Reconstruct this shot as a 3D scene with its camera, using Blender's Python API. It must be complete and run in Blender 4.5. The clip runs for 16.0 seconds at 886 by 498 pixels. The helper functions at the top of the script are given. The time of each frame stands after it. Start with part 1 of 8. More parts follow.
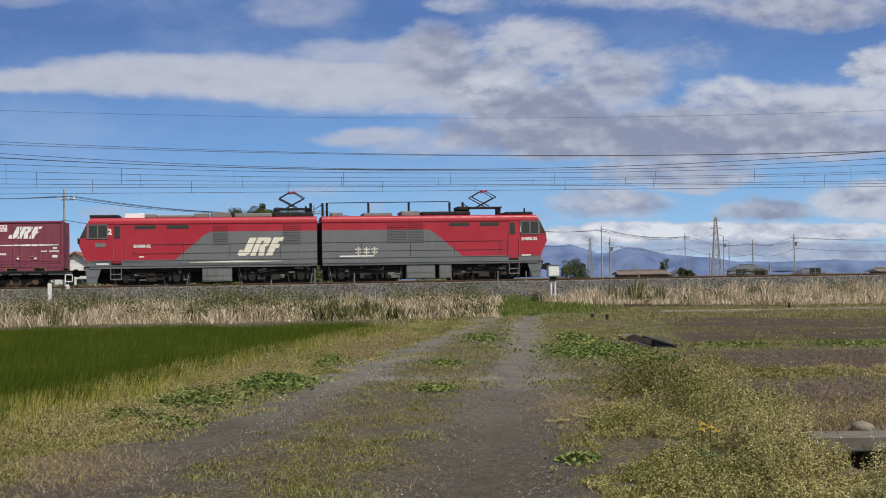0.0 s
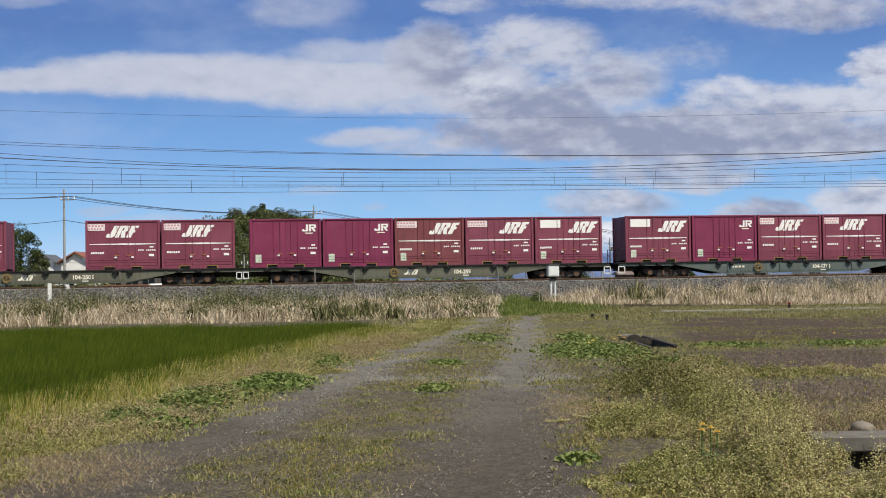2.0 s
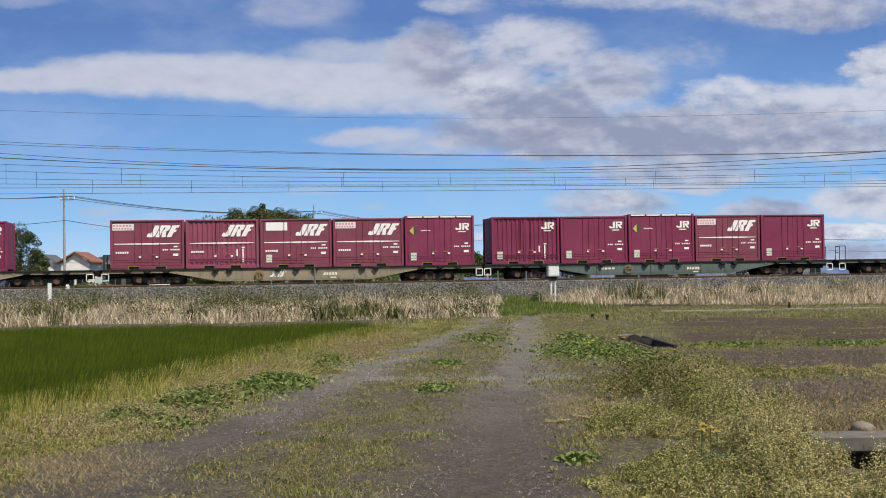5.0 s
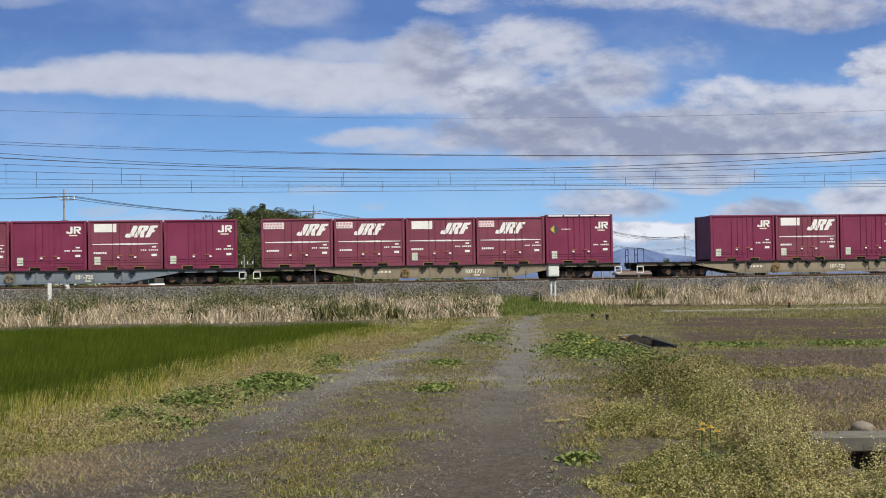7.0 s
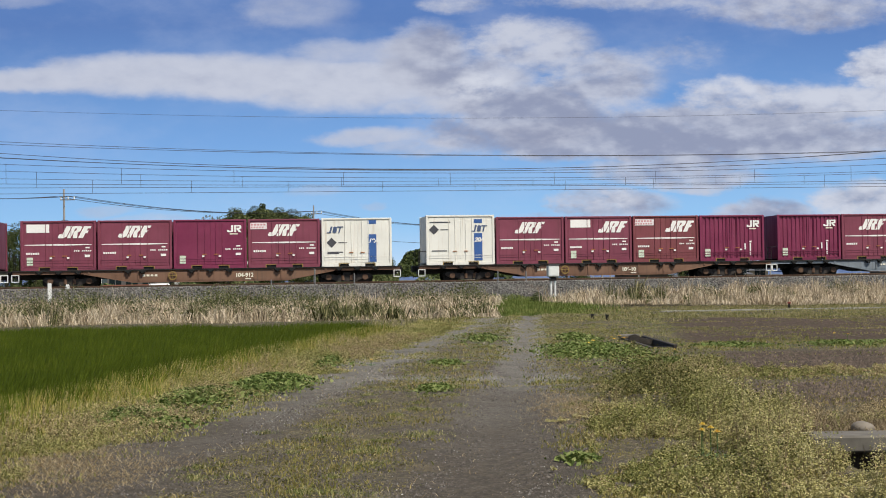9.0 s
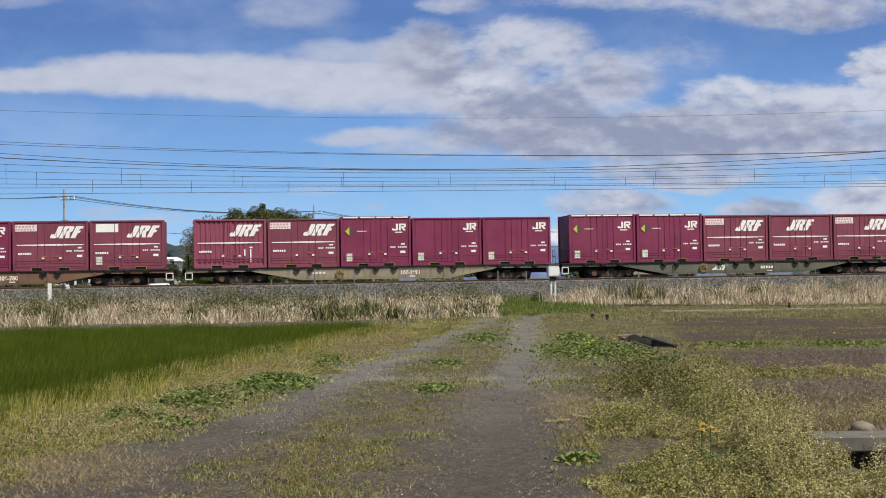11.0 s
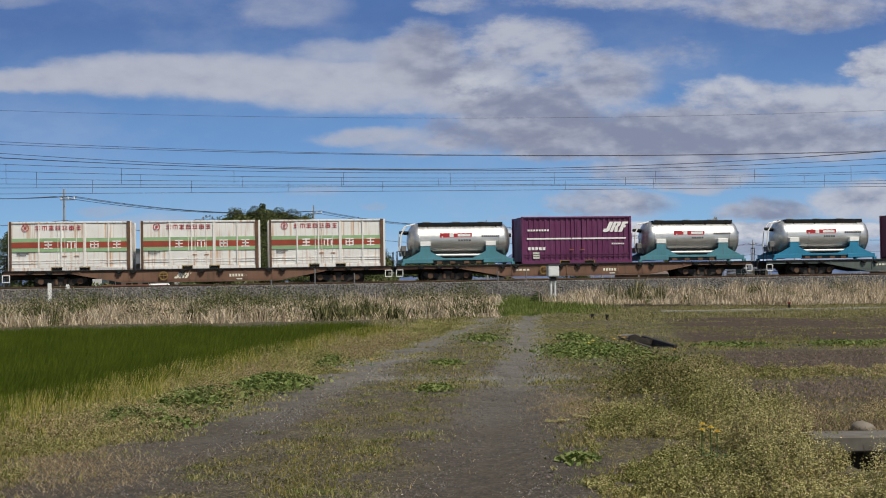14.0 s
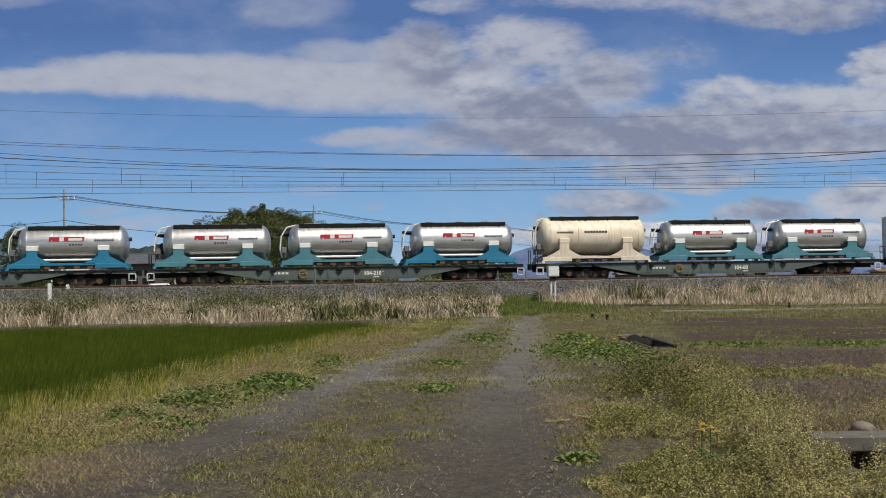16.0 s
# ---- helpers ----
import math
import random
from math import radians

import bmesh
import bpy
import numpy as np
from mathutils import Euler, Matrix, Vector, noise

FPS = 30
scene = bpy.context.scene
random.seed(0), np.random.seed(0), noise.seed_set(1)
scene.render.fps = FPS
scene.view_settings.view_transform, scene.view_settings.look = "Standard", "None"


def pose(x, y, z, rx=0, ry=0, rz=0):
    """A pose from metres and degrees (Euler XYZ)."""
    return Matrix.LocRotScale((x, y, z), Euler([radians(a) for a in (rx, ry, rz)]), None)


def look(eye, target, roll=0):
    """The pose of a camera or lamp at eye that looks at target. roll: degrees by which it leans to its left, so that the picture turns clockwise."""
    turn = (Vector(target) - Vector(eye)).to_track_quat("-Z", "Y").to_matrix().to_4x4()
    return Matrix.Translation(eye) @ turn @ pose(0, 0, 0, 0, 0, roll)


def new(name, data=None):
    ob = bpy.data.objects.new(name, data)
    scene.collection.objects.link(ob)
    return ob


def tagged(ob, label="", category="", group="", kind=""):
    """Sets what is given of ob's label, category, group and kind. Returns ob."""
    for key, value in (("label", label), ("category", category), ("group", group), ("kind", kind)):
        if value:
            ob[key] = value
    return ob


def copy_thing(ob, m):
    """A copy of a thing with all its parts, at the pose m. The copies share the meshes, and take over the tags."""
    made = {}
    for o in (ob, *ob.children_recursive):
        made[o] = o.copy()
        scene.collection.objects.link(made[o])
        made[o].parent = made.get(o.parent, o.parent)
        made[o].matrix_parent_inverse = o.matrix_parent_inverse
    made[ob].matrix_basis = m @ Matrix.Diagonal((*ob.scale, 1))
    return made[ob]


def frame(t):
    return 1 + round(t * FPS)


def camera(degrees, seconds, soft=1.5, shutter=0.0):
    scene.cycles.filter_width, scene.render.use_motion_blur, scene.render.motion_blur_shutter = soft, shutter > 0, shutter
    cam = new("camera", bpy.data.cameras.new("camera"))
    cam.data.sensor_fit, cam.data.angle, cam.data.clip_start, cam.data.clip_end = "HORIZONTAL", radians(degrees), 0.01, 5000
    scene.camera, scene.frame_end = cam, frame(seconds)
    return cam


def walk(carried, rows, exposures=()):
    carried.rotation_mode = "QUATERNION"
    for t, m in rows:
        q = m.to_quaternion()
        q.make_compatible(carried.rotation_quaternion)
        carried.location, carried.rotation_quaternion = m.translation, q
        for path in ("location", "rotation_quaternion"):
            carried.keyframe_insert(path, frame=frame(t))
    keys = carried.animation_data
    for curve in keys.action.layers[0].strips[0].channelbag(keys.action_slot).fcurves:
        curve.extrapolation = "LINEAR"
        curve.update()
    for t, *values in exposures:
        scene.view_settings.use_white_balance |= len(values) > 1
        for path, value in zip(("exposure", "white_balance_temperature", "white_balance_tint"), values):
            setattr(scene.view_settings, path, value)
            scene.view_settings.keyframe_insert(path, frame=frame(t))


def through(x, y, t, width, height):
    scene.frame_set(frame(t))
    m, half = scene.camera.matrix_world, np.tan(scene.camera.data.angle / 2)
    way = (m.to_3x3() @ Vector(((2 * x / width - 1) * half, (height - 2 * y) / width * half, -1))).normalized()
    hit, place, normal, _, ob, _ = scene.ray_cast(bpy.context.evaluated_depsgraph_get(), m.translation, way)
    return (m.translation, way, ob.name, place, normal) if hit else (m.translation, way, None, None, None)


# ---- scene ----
FOV = 37.65
CAM_Z = 1.4
PITCH, ROLL = 1.32, -0.92
SPEED = 24.0
CLIP = 16.0
THETA = 9.0          # the track runs slightly away to the right
TRACK_Y = 69.6
COS, SIN = math.cos(radians(THETA)), math.sin(radians(THETA))
RAIL_FAR, RAIL_NEAR = 1.13, 1.33

cam = camera(FOV, CLIP, soft=1.0)
EYE = Vector((0, 0, CAM_Z))
CAM_POSE = look(EYE, EYE + Vector((0, 100, 100 * math.tan(radians(PITCH)))), ROLL)
walk(cam, [(0, CAM_POSE), (CLIP, CAM_POSE)], exposures=[(0, 0.02), (0.4, 0.18), (1.5, 0.2), (12.4, 0.18), (13.0, -0.06), (13.5, -0.13), (14.5, -0.16), (CLIP, -0.2)])


def track(s, d=0.0, z=0.0):
    """A place by the track: s metres along, d metres towards the viewer from the far line."""
    return Vector((s * COS + d * SIN, TRACK_Y + s * SIN - d * COS, z))


def track_pose(s, d=0.0, z=0.0):
    p = track(s, d, z)
    return pose(p.x, p.y, p.z, 0, 0, THETA)


# world and sun
SUN_EL, SUN_AZ = 56.0, 142.0     # azimuth clockwise from the view direction
world = bpy.data.worlds.new("sky")
scene.world = world
world.use_nodes = True
wn = world.node_tree
sky = wn.nodes.new("ShaderNodeTexSky")
sky.sky_type, sky.sun_disc = "NISHITA", False
sky.sun_elevation, sky.sun_rotation = radians(SUN_EL), radians(SUN_AZ)
wn.links.new(sky.outputs[0], wn.nodes["Background"].inputs[0])
wn.nodes["Background"].inputs[1].default_value = 0.085
sun = new("sun", bpy.data.lights.new("sun", "SUN"))
sun.data.energy, sun.data.angle, sun.data.color = 4.6, radians(0.6), (1.0, 0.94, 0.82)
sun_dir = Vector((math.sin(radians(SUN_AZ)) * math.cos(radians(SUN_EL)), math.cos(radians(SUN_AZ)) * math.cos(radians(SUN_EL)), math.sin(radians(SUN_EL))))
sun.matrix_world = look(sun_dir * 50, (0, 0, 0))


# ---- materials ----
class Nodes:
    def __init__(self, name):
        self.m = bpy.data.materials.new(name)
        self.m.use_nodes = True
        self.t = self.m.node_tree
        self.b = self.t.nodes["Principled BSDF"]
        self.out = self.t.nodes["Material Output"]

    def node(self, kind, operation="", data_type="", blend_type="", feature="", clamp=False):
        n = self.t.nodes.new("ShaderNode" + kind)
        if operation:
            n.operation = operation
        if data_type:
            n.data_type = data_type
        if blend_type:
            n.blend_type = blend_type
        if feature:
            n.feature = feature
        if clamp:
            n.clamp = True
        return n

    def put(self, socket, value):
        if isinstance(value, bpy.types.NodeSocket):
            self.t.links.new(value, socket)
        elif value is not None:
            socket.default_value = value

    def coords(self, kind="Object"):
        return self.node("TexCoord").outputs[kind]

    def where(self):
        return self.node("NewGeometry").outputs["Position"]

    def noise(self, vec, scale, detail=4.0, rough=0.55):
        n = self.node("TexNoise")
        self.put(n.inputs["Vector"], vec)
        n.inputs["Scale"].default_value, n.inputs["Detail"].default_value, n.inputs["Roughness"].default_value = scale, detail, rough
        return n.outputs["Fac"]

    def stretch(self, vec, sx, sy, sz):
        n = self.node("VectorMath", operation="MULTIPLY")
        self.put(n.inputs[0], vec)
        n.inputs[1].default_value = (sx, sy, sz)
        return n.outputs[0]

    def ramp(self, fac, *stops):
        n = self.node("ValToRGB")
        self.put(n.inputs[0], fac)
        r = n.color_ramp
        while len(r.elements) < len(stops):
            r.elements.new(0.5)
        for e, (p, c) in zip(r.elements, stops):
            e.position = p
            e.color = (*c, 1) if len(c) == 3 else c
        return n.outputs[0]

    def span(self, value, a, b, lo=0.0, hi=1.0, smooth=True):
        n = self.node("MapRange", clamp=True)
        if smooth:
            n.interpolation_type = "SMOOTHSTEP"
        self.put(n.inputs[0], value)
        for i, v in enumerate((a, b, lo, hi)):
            self.put(n.inputs[i + 1], v)
        return n.outputs[0]

    def math(self, op, a, b=None):
        n = self.node("Math", operation=op)
        self.put(n.inputs[0], a)
        self.put(n.inputs[1], b)
        return n.outputs[0]

    def mix(self, fac, a, b, blend="MIX"):
        n = self.node("Mix", data_type="RGBA", blend_type=blend)
        self.put(n.inputs[0], fac)
        self.put(n.inputs[6], (*a, 1) if isinstance(a, tuple) and len(a) == 3 else a)
        self.put(n.inputs[7], (*b, 1) if isinstance(b, tuple) and len(b) == 3 else b)
        return n.outputs[2]

    def split(self, vec):
        n = self.node("SeparateXYZ")
        self.put(n.inputs[0], vec)
        return n.outputs

    def random(self):
        return self.node("ObjectInfo").outputs["Random"]

    def island(self):
        return self.node("NewGeometry").outputs["Random Per Island"]

    def bump(self, height, strength=0.3, distance=0.02):
        n = self.node("Bump")
        n.inputs["Strength"].default_value, n.inputs["Distance"].default_value = strength, distance
        self.put(n.inputs["Height"], height)
        self.put(self.b.inputs["Normal"], n.outputs[0])

    def done(self, color, rough=0.6, metal=0.0):
        self.put(self.b.inputs["Base Color"], (*color, 1) if isinstance(color, tuple) and len(color) == 3 else color)
        self.put(self.b.inputs["Roughness"], rough)
        self.b.inputs["Metallic"].default_value = metal
        return self.m


def paint(name, color, rough=0.45, dirt=0.35, dirt_color=(0.09, 0.075, 0.06), metal=0.0, streak=1.0, dent=0.15, bright=0.12):
    """Weathered paint: streaks of dirt, blotches, slight dents; each thing a little different."""
    n = Nodes(name)
    p = n.coords()
    ofs = n.node("VectorMath", operation="ADD")
    n.put(ofs.inputs[0], p)
    r = n.random()
    comb = n.node("CombineXYZ")
    n.put(comb.inputs[0], n.math("MULTIPLY", r, 37.0))
    n.put(comb.inputs[1], n.math("MULTIPLY", r, 11.0))
    n.put(ofs.inputs[1], comb.outputs[0])
    q = ofs.outputs[0]
    streaks = n.noise(n.stretch(q, 3.0, 3.0, 0.25 * streak), 2.2, 5)
    blotch = n.noise(q, 0.9, 5)
    fine = n.noise(q, 25.0, 3)
    light = tuple(min(1, c * (1 + bright) + 0.01) for c in color)
    dark = tuple(c * (1 - bright) for c in color)
    base = n.ramp(blotch, (0.3, dark), (0.7, light))
    fac = n.math("MULTIPLY", n.span(streaks, 0.5, 0.75), dirt)
    base = n.mix(fac, base, dirt_color)
    fac2 = n.math("MULTIPLY", n.span(fine, 0.62, 0.75), dirt * 0.5)
    base = n.mix(fac2, base, dirt_color)
    n.bump(blotch, dent, 0.03)
    return n.done(base, n.span(streaks, 0.3, 0.8, rough, min(1, rough + 0.25)), metal)


def plain(name, color, rough=0.6, metal=0.0, grain=20.0, vary=0.2, bumpy=0.2, depth=0.01, spread=0.0):
    n = Nodes(name)
    p = n.coords()
    a = n.noise(p, grain, 5)
    b = n.noise(p, grain * 0.13, 4)
    m = n.math("ADD", n.math("MULTIPLY", a, 0.5), n.math("MULTIPLY", b, 0.5))
    if spread:
        m = n.math("ADD", m, n.math("MULTIPLY", n.math("SUBTRACT", n.random(), 0.5), spread))
    base = n.ramp(m, (0.3, tuple(c * (1 - vary) for c in color)), (0.7, tuple(min(1, c * (1 + vary)) for c in color)))
    if bumpy:
        n.bump(a, bumpy, depth)
    return n.done(base, rough, metal)


M = {}
M["steel_dark"] = plain("dark grimy steel", (0.020, 0.018, 0.017), 0.65, 0.0, 14, 0.5)
M["black"] = plain("black rubber and soot, also painted shade", (0.012, 0.012, 0.012), 0.6, 0.0, 14, 0.4)
M["rust"] = plain("rusty brown steel", (0.11, 0.06, 0.035), 0.8, 0.0, 18, 0.45)
M["grey_box"] = paint("grey underframe box paint", (0.15, 0.15, 0.15), 0.5, 0.6)
M["white_dec"] = plain("white lettering paint", (0.80, 0.79, 0.76), 0.5, 0, 9, 0.08, 0)
M["cream_dec"] = plain("cream lettering paint", (0.74, 0.70, 0.58), 0.5, 0, 9, 0.1, 0)
for key in ("steel_dark", "black"):
    M[key].node_tree.nodes["Principled BSDF"].inputs["Specular IOR Level"].default_value = 0.2


def glass_material():
    n = Nodes("dark window glass")
    m = n.done((0.014, 0.022, 0.024), 0.05)
    n.b.inputs["Specular IOR Level"].default_value = 0.7
    return m


M["glass"] = glass_material()


# ---- mesh helpers ----
def link(name, bm, material, parent=None, label="", smooth=False):
    me = bpy.data.meshes.new(name)
    bm.to_mesh(me)
    bm.free()
    for mt in material if isinstance(material, (list, tuple)) else [material]:
        me.materials.append(mt)
    if smooth:
        me.polygons.foreach_set("use_smooth", [True] * len(me.polygons))
    ob = new(name, me)
    if parent is not None:
        ob.parent = parent
    if label:
        ob["label"] = label
    return ob


def part(name, bm, material, parent, label="", smooth=False):
    return link(name, bm, material, parent, label, smooth)


def box(bm, x0, y0, z0, x1, y1, z1, bevel=0.0):
    g = bmesh.ops.create_cube(bm, size=1.0, matrix=Matrix.Translation(((x0 + x1) / 2, (y0 + y1) / 2, (z0 + z1) / 2)) @ Matrix.Diagonal((abs(x1 - x0), abs(y1 - y0), abs(z1 - z0), 1)))
    if bevel:
        edges = list({e for v in g["verts"] for e in v.link_edges})
        bmesh.ops.bevel(bm, geom=edges, offset=bevel, segments=1, affect="EDGES")
    return bm


def boxes(*rows, bevel=0.0):
    bm = bmesh.new()
    for r in rows:
        box(bm, *r, bevel=bevel)
    return bm


def rod(bm, a, b, r0, r1=None, seg=8, cap=True):
    a, b = Vector(a), Vector(b)
    m = Matrix.Translation((a + b) / 2) @ (b - a).to_track_quat("Z", "Y").to_matrix().to_4x4()
    bmesh.ops.create_cone(bm, cap_ends=cap, segments=seg, radius1=r0, radius2=r0 if r1 is None else r1, depth=(b - a).length, matrix=m)
    return bm


def rods(*rows, seg=8):
    bm = bmesh.new()
    for r in rows:
        rod(bm, *r, seg=seg)
    return bm


def prism(bm, outline, y0, y1):
    """A plate of the outline in x and z, from y0 to y1."""
    a = [bm.verts.new((x, y0, z)) for x, z in outline]
    b = [bm.verts.new((x, y1, z)) for x, z in outline]
    n = len(outline)
    faces = [bm.faces.new(a), bm.faces.new(b[::-1])]
    for i in range(n):
        faces.append(bm.faces.new((a[i], b[i], b[(i + 1) % n], a[(i + 1) % n])))
    bmesh.ops.recalc_face_normals(bm, faces=faces)
    return bm


def mesh_from(name, verts, faces, material, parent=None):
    """Quick mesh from arrays: verts n x 3, faces m x 3 or m x 4."""
    me = bpy.data.meshes.new(name)
    verts, faces = np.asarray(verts, dtype=np.float32), np.asarray(faces, dtype=np.int32)
    k = faces.shape[1]
    me.vertices.add(len(verts))
    me.vertices.foreach_set("co", verts.ravel())
    me.loops.add(faces.size)
    me.loops.foreach_set("vertex_index", faces.ravel())
    me.polygons.add(len(faces))
    me.polygons.foreach_set("loop_start", np.arange(0, faces.size, k, dtype=np.int32))
    me.update(calc_edges=True)
    for mt in material if isinstance(material, (list, tuple)) else [material]:
        me.materials.append(mt)
    ob = new(name, me)
    if parent is not None:
        ob.parent = parent
    return ob


def empty(name, m=None):
    ob = new(name)
    ob.empty_display_size = 0.3
    if m is not None:
        ob.matrix_basis = m
    return ob


# ---- sky backdrop ----
SKY_Y = 3600.0
TANX = math.tan(radians(FOV / 2))
FOCAL = 784 / TANX


def sky_material(name, blobs, thin, moving):
    """Blue sky with clouds: soft cloud bodies broken up by noise, painted brighter above and grey below, as if lit."""
    n = Nodes(name)
    pos = n.coords("Object")
    sx, _, sz = n.split(pos)
    u = n.math("MULTIPLY", sx, 1.0 / 1000)
    v = n.math("MULTIPLY", sz, 1.0 / 1000)
    comb = n.node("CombineXYZ")
    n.put(comb.inputs[0], u)
    n.put(comb.inputs[1], n.math("MULTIPLY", v, 1.9))
    flat = comb.outputs[0]
    big = n.noise(flat, 3.2, 8, 0.58)
    mid = n.noise(flat, 11.0, 7, 0.6)
    shade_noise = n.noise(flat, 6.0, 6, 0.6)
    wx = n.math("ADD", u, n.math("MULTIPLY", n.math("SUBTRACT", mid, 0.5), 0.10))
    wz = n.math("ADD", v, n.math("MULTIPLY", n.math("SUBTRACT", big, 0.5), 0.09))
    total, grey, bright = None, None, None
    for cx, cz, rx, rz, amount, dull in blobs:
        a = n.math("POWER", n.math("DIVIDE", n.math("SUBTRACT", wx, cx), rx), 2.0)
        b = n.math("POWER", n.math("DIVIDE", n.math("SUBTRACT", wz, cz), rz), 2.0)
        g = n.math("MULTIPLY", n.span(n.math("ADD", a, b), 1.6, 0.1), amount)
        total = g if total is None else n.math("MAXIMUM", total, g)
        if dull < 0:
            lift = n.math("MULTIPLY", g, -dull)
            bright = lift if bright is None else n.math("MAXIMUM", bright, lift)
        if dull > 0:
            dl = n.math("MULTIPLY", g, dull)
            grey = dl if grey is None else n.math("MAXIMUM", grey, dl)
    # the long bank to the left is smooth, the heaps to the right are torn
    calm = n.span(u, -0.16, 0.10, 0.30, 1.0)
    curls = n.noise(flat, 34.0, 6, 0.62)
    tear = n.math("ADD", n.math("MULTIPLY", n.math("SUBTRACT", mid, 0.5), 0.9), n.math("MULTIPLY", n.math("SUBTRACT", big, 0.5), 0.5))
    tear = n.math("ADD", tear, n.math("MULTIPLY", n.math("SUBTRACT", curls, 0.5), 0.42))
    rough = n.math("ADD", total, n.math("MULTIPLY", tear, calm))
    alpha = n.math("MULTIPLY", n.span(rough, 0.14, 1.02), 0.95)
    alpha = n.math("MULTIPLY", alpha, n.span(total, 0.02, 0.2))
    white, cloud_shade = (0.50, 0.53, 0.63), (0.27, 0.30, 0.42)
    # top-lit relief painted in: puffs brighten where the cloud above is thinner
    above = n.node("VectorMath", operation="ADD")
    n.put(above.inputs[0], flat)
    above.inputs[1].default_value = (0.012, 0.040, 0.0)
    top_lit = n.math("SUBTRACT", n.noise(flat, 7.0, 6, 0.52), n.noise(above.outputs[0], 7.0, 6, 0.52))
    dark = n.math("ADD", n.math("MULTIPLY", n.math("SUBTRACT", shade_noise, 0.46), 1.8), grey if grey is not None else 0.0)
    dark = n.math("SUBTRACT", n.math("MULTIPLY", dark, n.span(calm, 0.3, 1.0, 0.5, 1.0)), n.math("MULTIPLY", n.math("MULTIPLY", top_lit, 2.2), calm))
    tone = n.mix(n.span(dark, -0.1, 1.0), white, cloud_shade)
    if bright is not None:
        tone = n.mix(n.math("MULTIPLY", bright, n.span(mid, 0.30, 0.62)), tone, (0.76, 0.78, 0.84))
    emit = n.node("Emission")
    emit.inputs[1].default_value = 0.95
    if moving:
        n.put(emit.inputs[0], tone)
        clear = n.node("BsdfTransparent")
        mixer = n.node("MixShader")
        n.put(mixer.inputs[0], alpha)
        n.put(mixer.inputs[1], clear.outputs[0])
        n.put(mixer.inputs[2], emit.outputs[0])
        n.put(n.out.inputs[0], mixer.outputs[0])
    else:
        blue = n.ramp(n.span(v, -0.03, 0.72, smooth=False), (0.0, (0.62, 0.70, 0.83)), (0.08, (0.47, 0.65, 0.86)), (0.24, (0.29, 0.53, 0.82)), (0.55, (0.18, 0.365, 0.70)), (1.0, (0.10, 0.20, 0.47)))
        haze = n.math("MULTIPLY", n.span(n.noise(flat, 2.1, 6, 0.6), 0.42, 0.75), thin)
        blue = n.mix(haze, blue, (0.55, 0.60, 0.75))
        n.put(emit.inputs[0], n.mix(alpha, blue, tone))
        n.put(n.out.inputs[0], emit.outputs[0])
    return n.m


def sky_at(x, y, dist=SKY_Y):
    """Place on the far sky wall, in kilometres, of a point x right and y down in a 1568 x 882 view."""
    way = CAM_POSE.to_3x3() @ Vector(((x - 784) / FOCAL, (441 - y) / FOCAL, -1))
    k = dist / way.y
    return way.x * k / 1000, (CAM_Z + way.z * k) / 1000


def blob(x, y, rx, ry, amount=1.0, dull=0.0, dist=SKY_Y):
    cx, cz = sky_at(x, y, dist)
    k = dist / FOCAL / 1000
    return cx, cz, rx * k, ry * k, amount, dull


still = [blob(x, y, rx, ry, a, g) for x, y, rx, ry, a, g in (
    (80, 140, 190, 24, 0.95, 0.0), (260, 132, 240, 42, 1.0, -0.1), (420, 136, 280, 46, 1.0, -0.12), (620, 150, 220, 52, 1.0, -0.15), (640, 95, 160, 30, 0.7, 0.0), (760, 188, 110, 20, 0.8, 0.0),
    (1480, 186, 230, 44, 1.0, -0.3), (1300, 172, 110, 34, 0.9, -0.45), (1568, 118, 80, 45, 1.0, -0.5), (1250, 240, 330, 60, 1.1, 0.6), (1050, 250, 260, 40, 1.0, 0.7), (1450, 245, 260, 40, 1.0, 0.35),
    (1180, 300, 200, 26, 0.8, 0.3), (1250, 320, 120, 20, 0.8, 0.0), (1540, 355, 110, 40, 1.0, -0.35), (1360, 372, 100, 22, 0.9, 0.6), (1085, 362, 120, 32, 0.9, 0.45), (1095, 354, 46, 16, 1.0, -0.5),
    (560, 342, 60, 14, 0.5, 0.6), (660, 243, 110, 22, 0.85, 0.15), (760, 262, 140, 20, 0.7, 0.45), (1200, 412, 380, 20, 1.3, -0.9), (1460, 410, 260, 16, 1.2, -0.75), (1000, 414, 130, 18, 1.1, -0.6), (1300, 437, 300, 22, 0.75, 0.75), (1480, 455, 200, 28, 0.75, 0.8), (1010, 430, 120, 18, 0.7, 0.5),
    (250, 395, 120, 14, 0.5, 0.4), (180, 372, 60, 14, 0.55, 0.8), (240, 400, 60, 12, 0.6, -0.3), (930, 385, 60, 12, 0.5, 0.6), (660, 365, 30, 8, 0.5, 0.7))]
drift = [blob(x, y, rx, ry, a, g, SKY_Y - 60) for x, y, rx, ry, a, g in (
    (770, 110, 90, 75, 1.0, 0.5), (865, 155, 60, 26, 1.0, -0.5), (860, 150, 120, 60, 1.0, 0.3), (950, 80, 130, 56, 0.95, -0.12), (950, 200, 150, 60, 1.1, 0.6), (1080, 140, 120, 60, 0.9, 0.3), (1220, 105, 110, 40, 0.45, 0.6), (850, 235, 120, 36, 0.8, 0.7),
    (540, 16, 120, 44, 0.58, 0.4), (820, 6, 70, 26, 0.62, 0.2), (1180, -4, 280, 22, 0.62, 0.2), (1420, 14, 200, 40, 0.8, 0.5), (40, 2, 90, 18, 0.5, 0.4))]


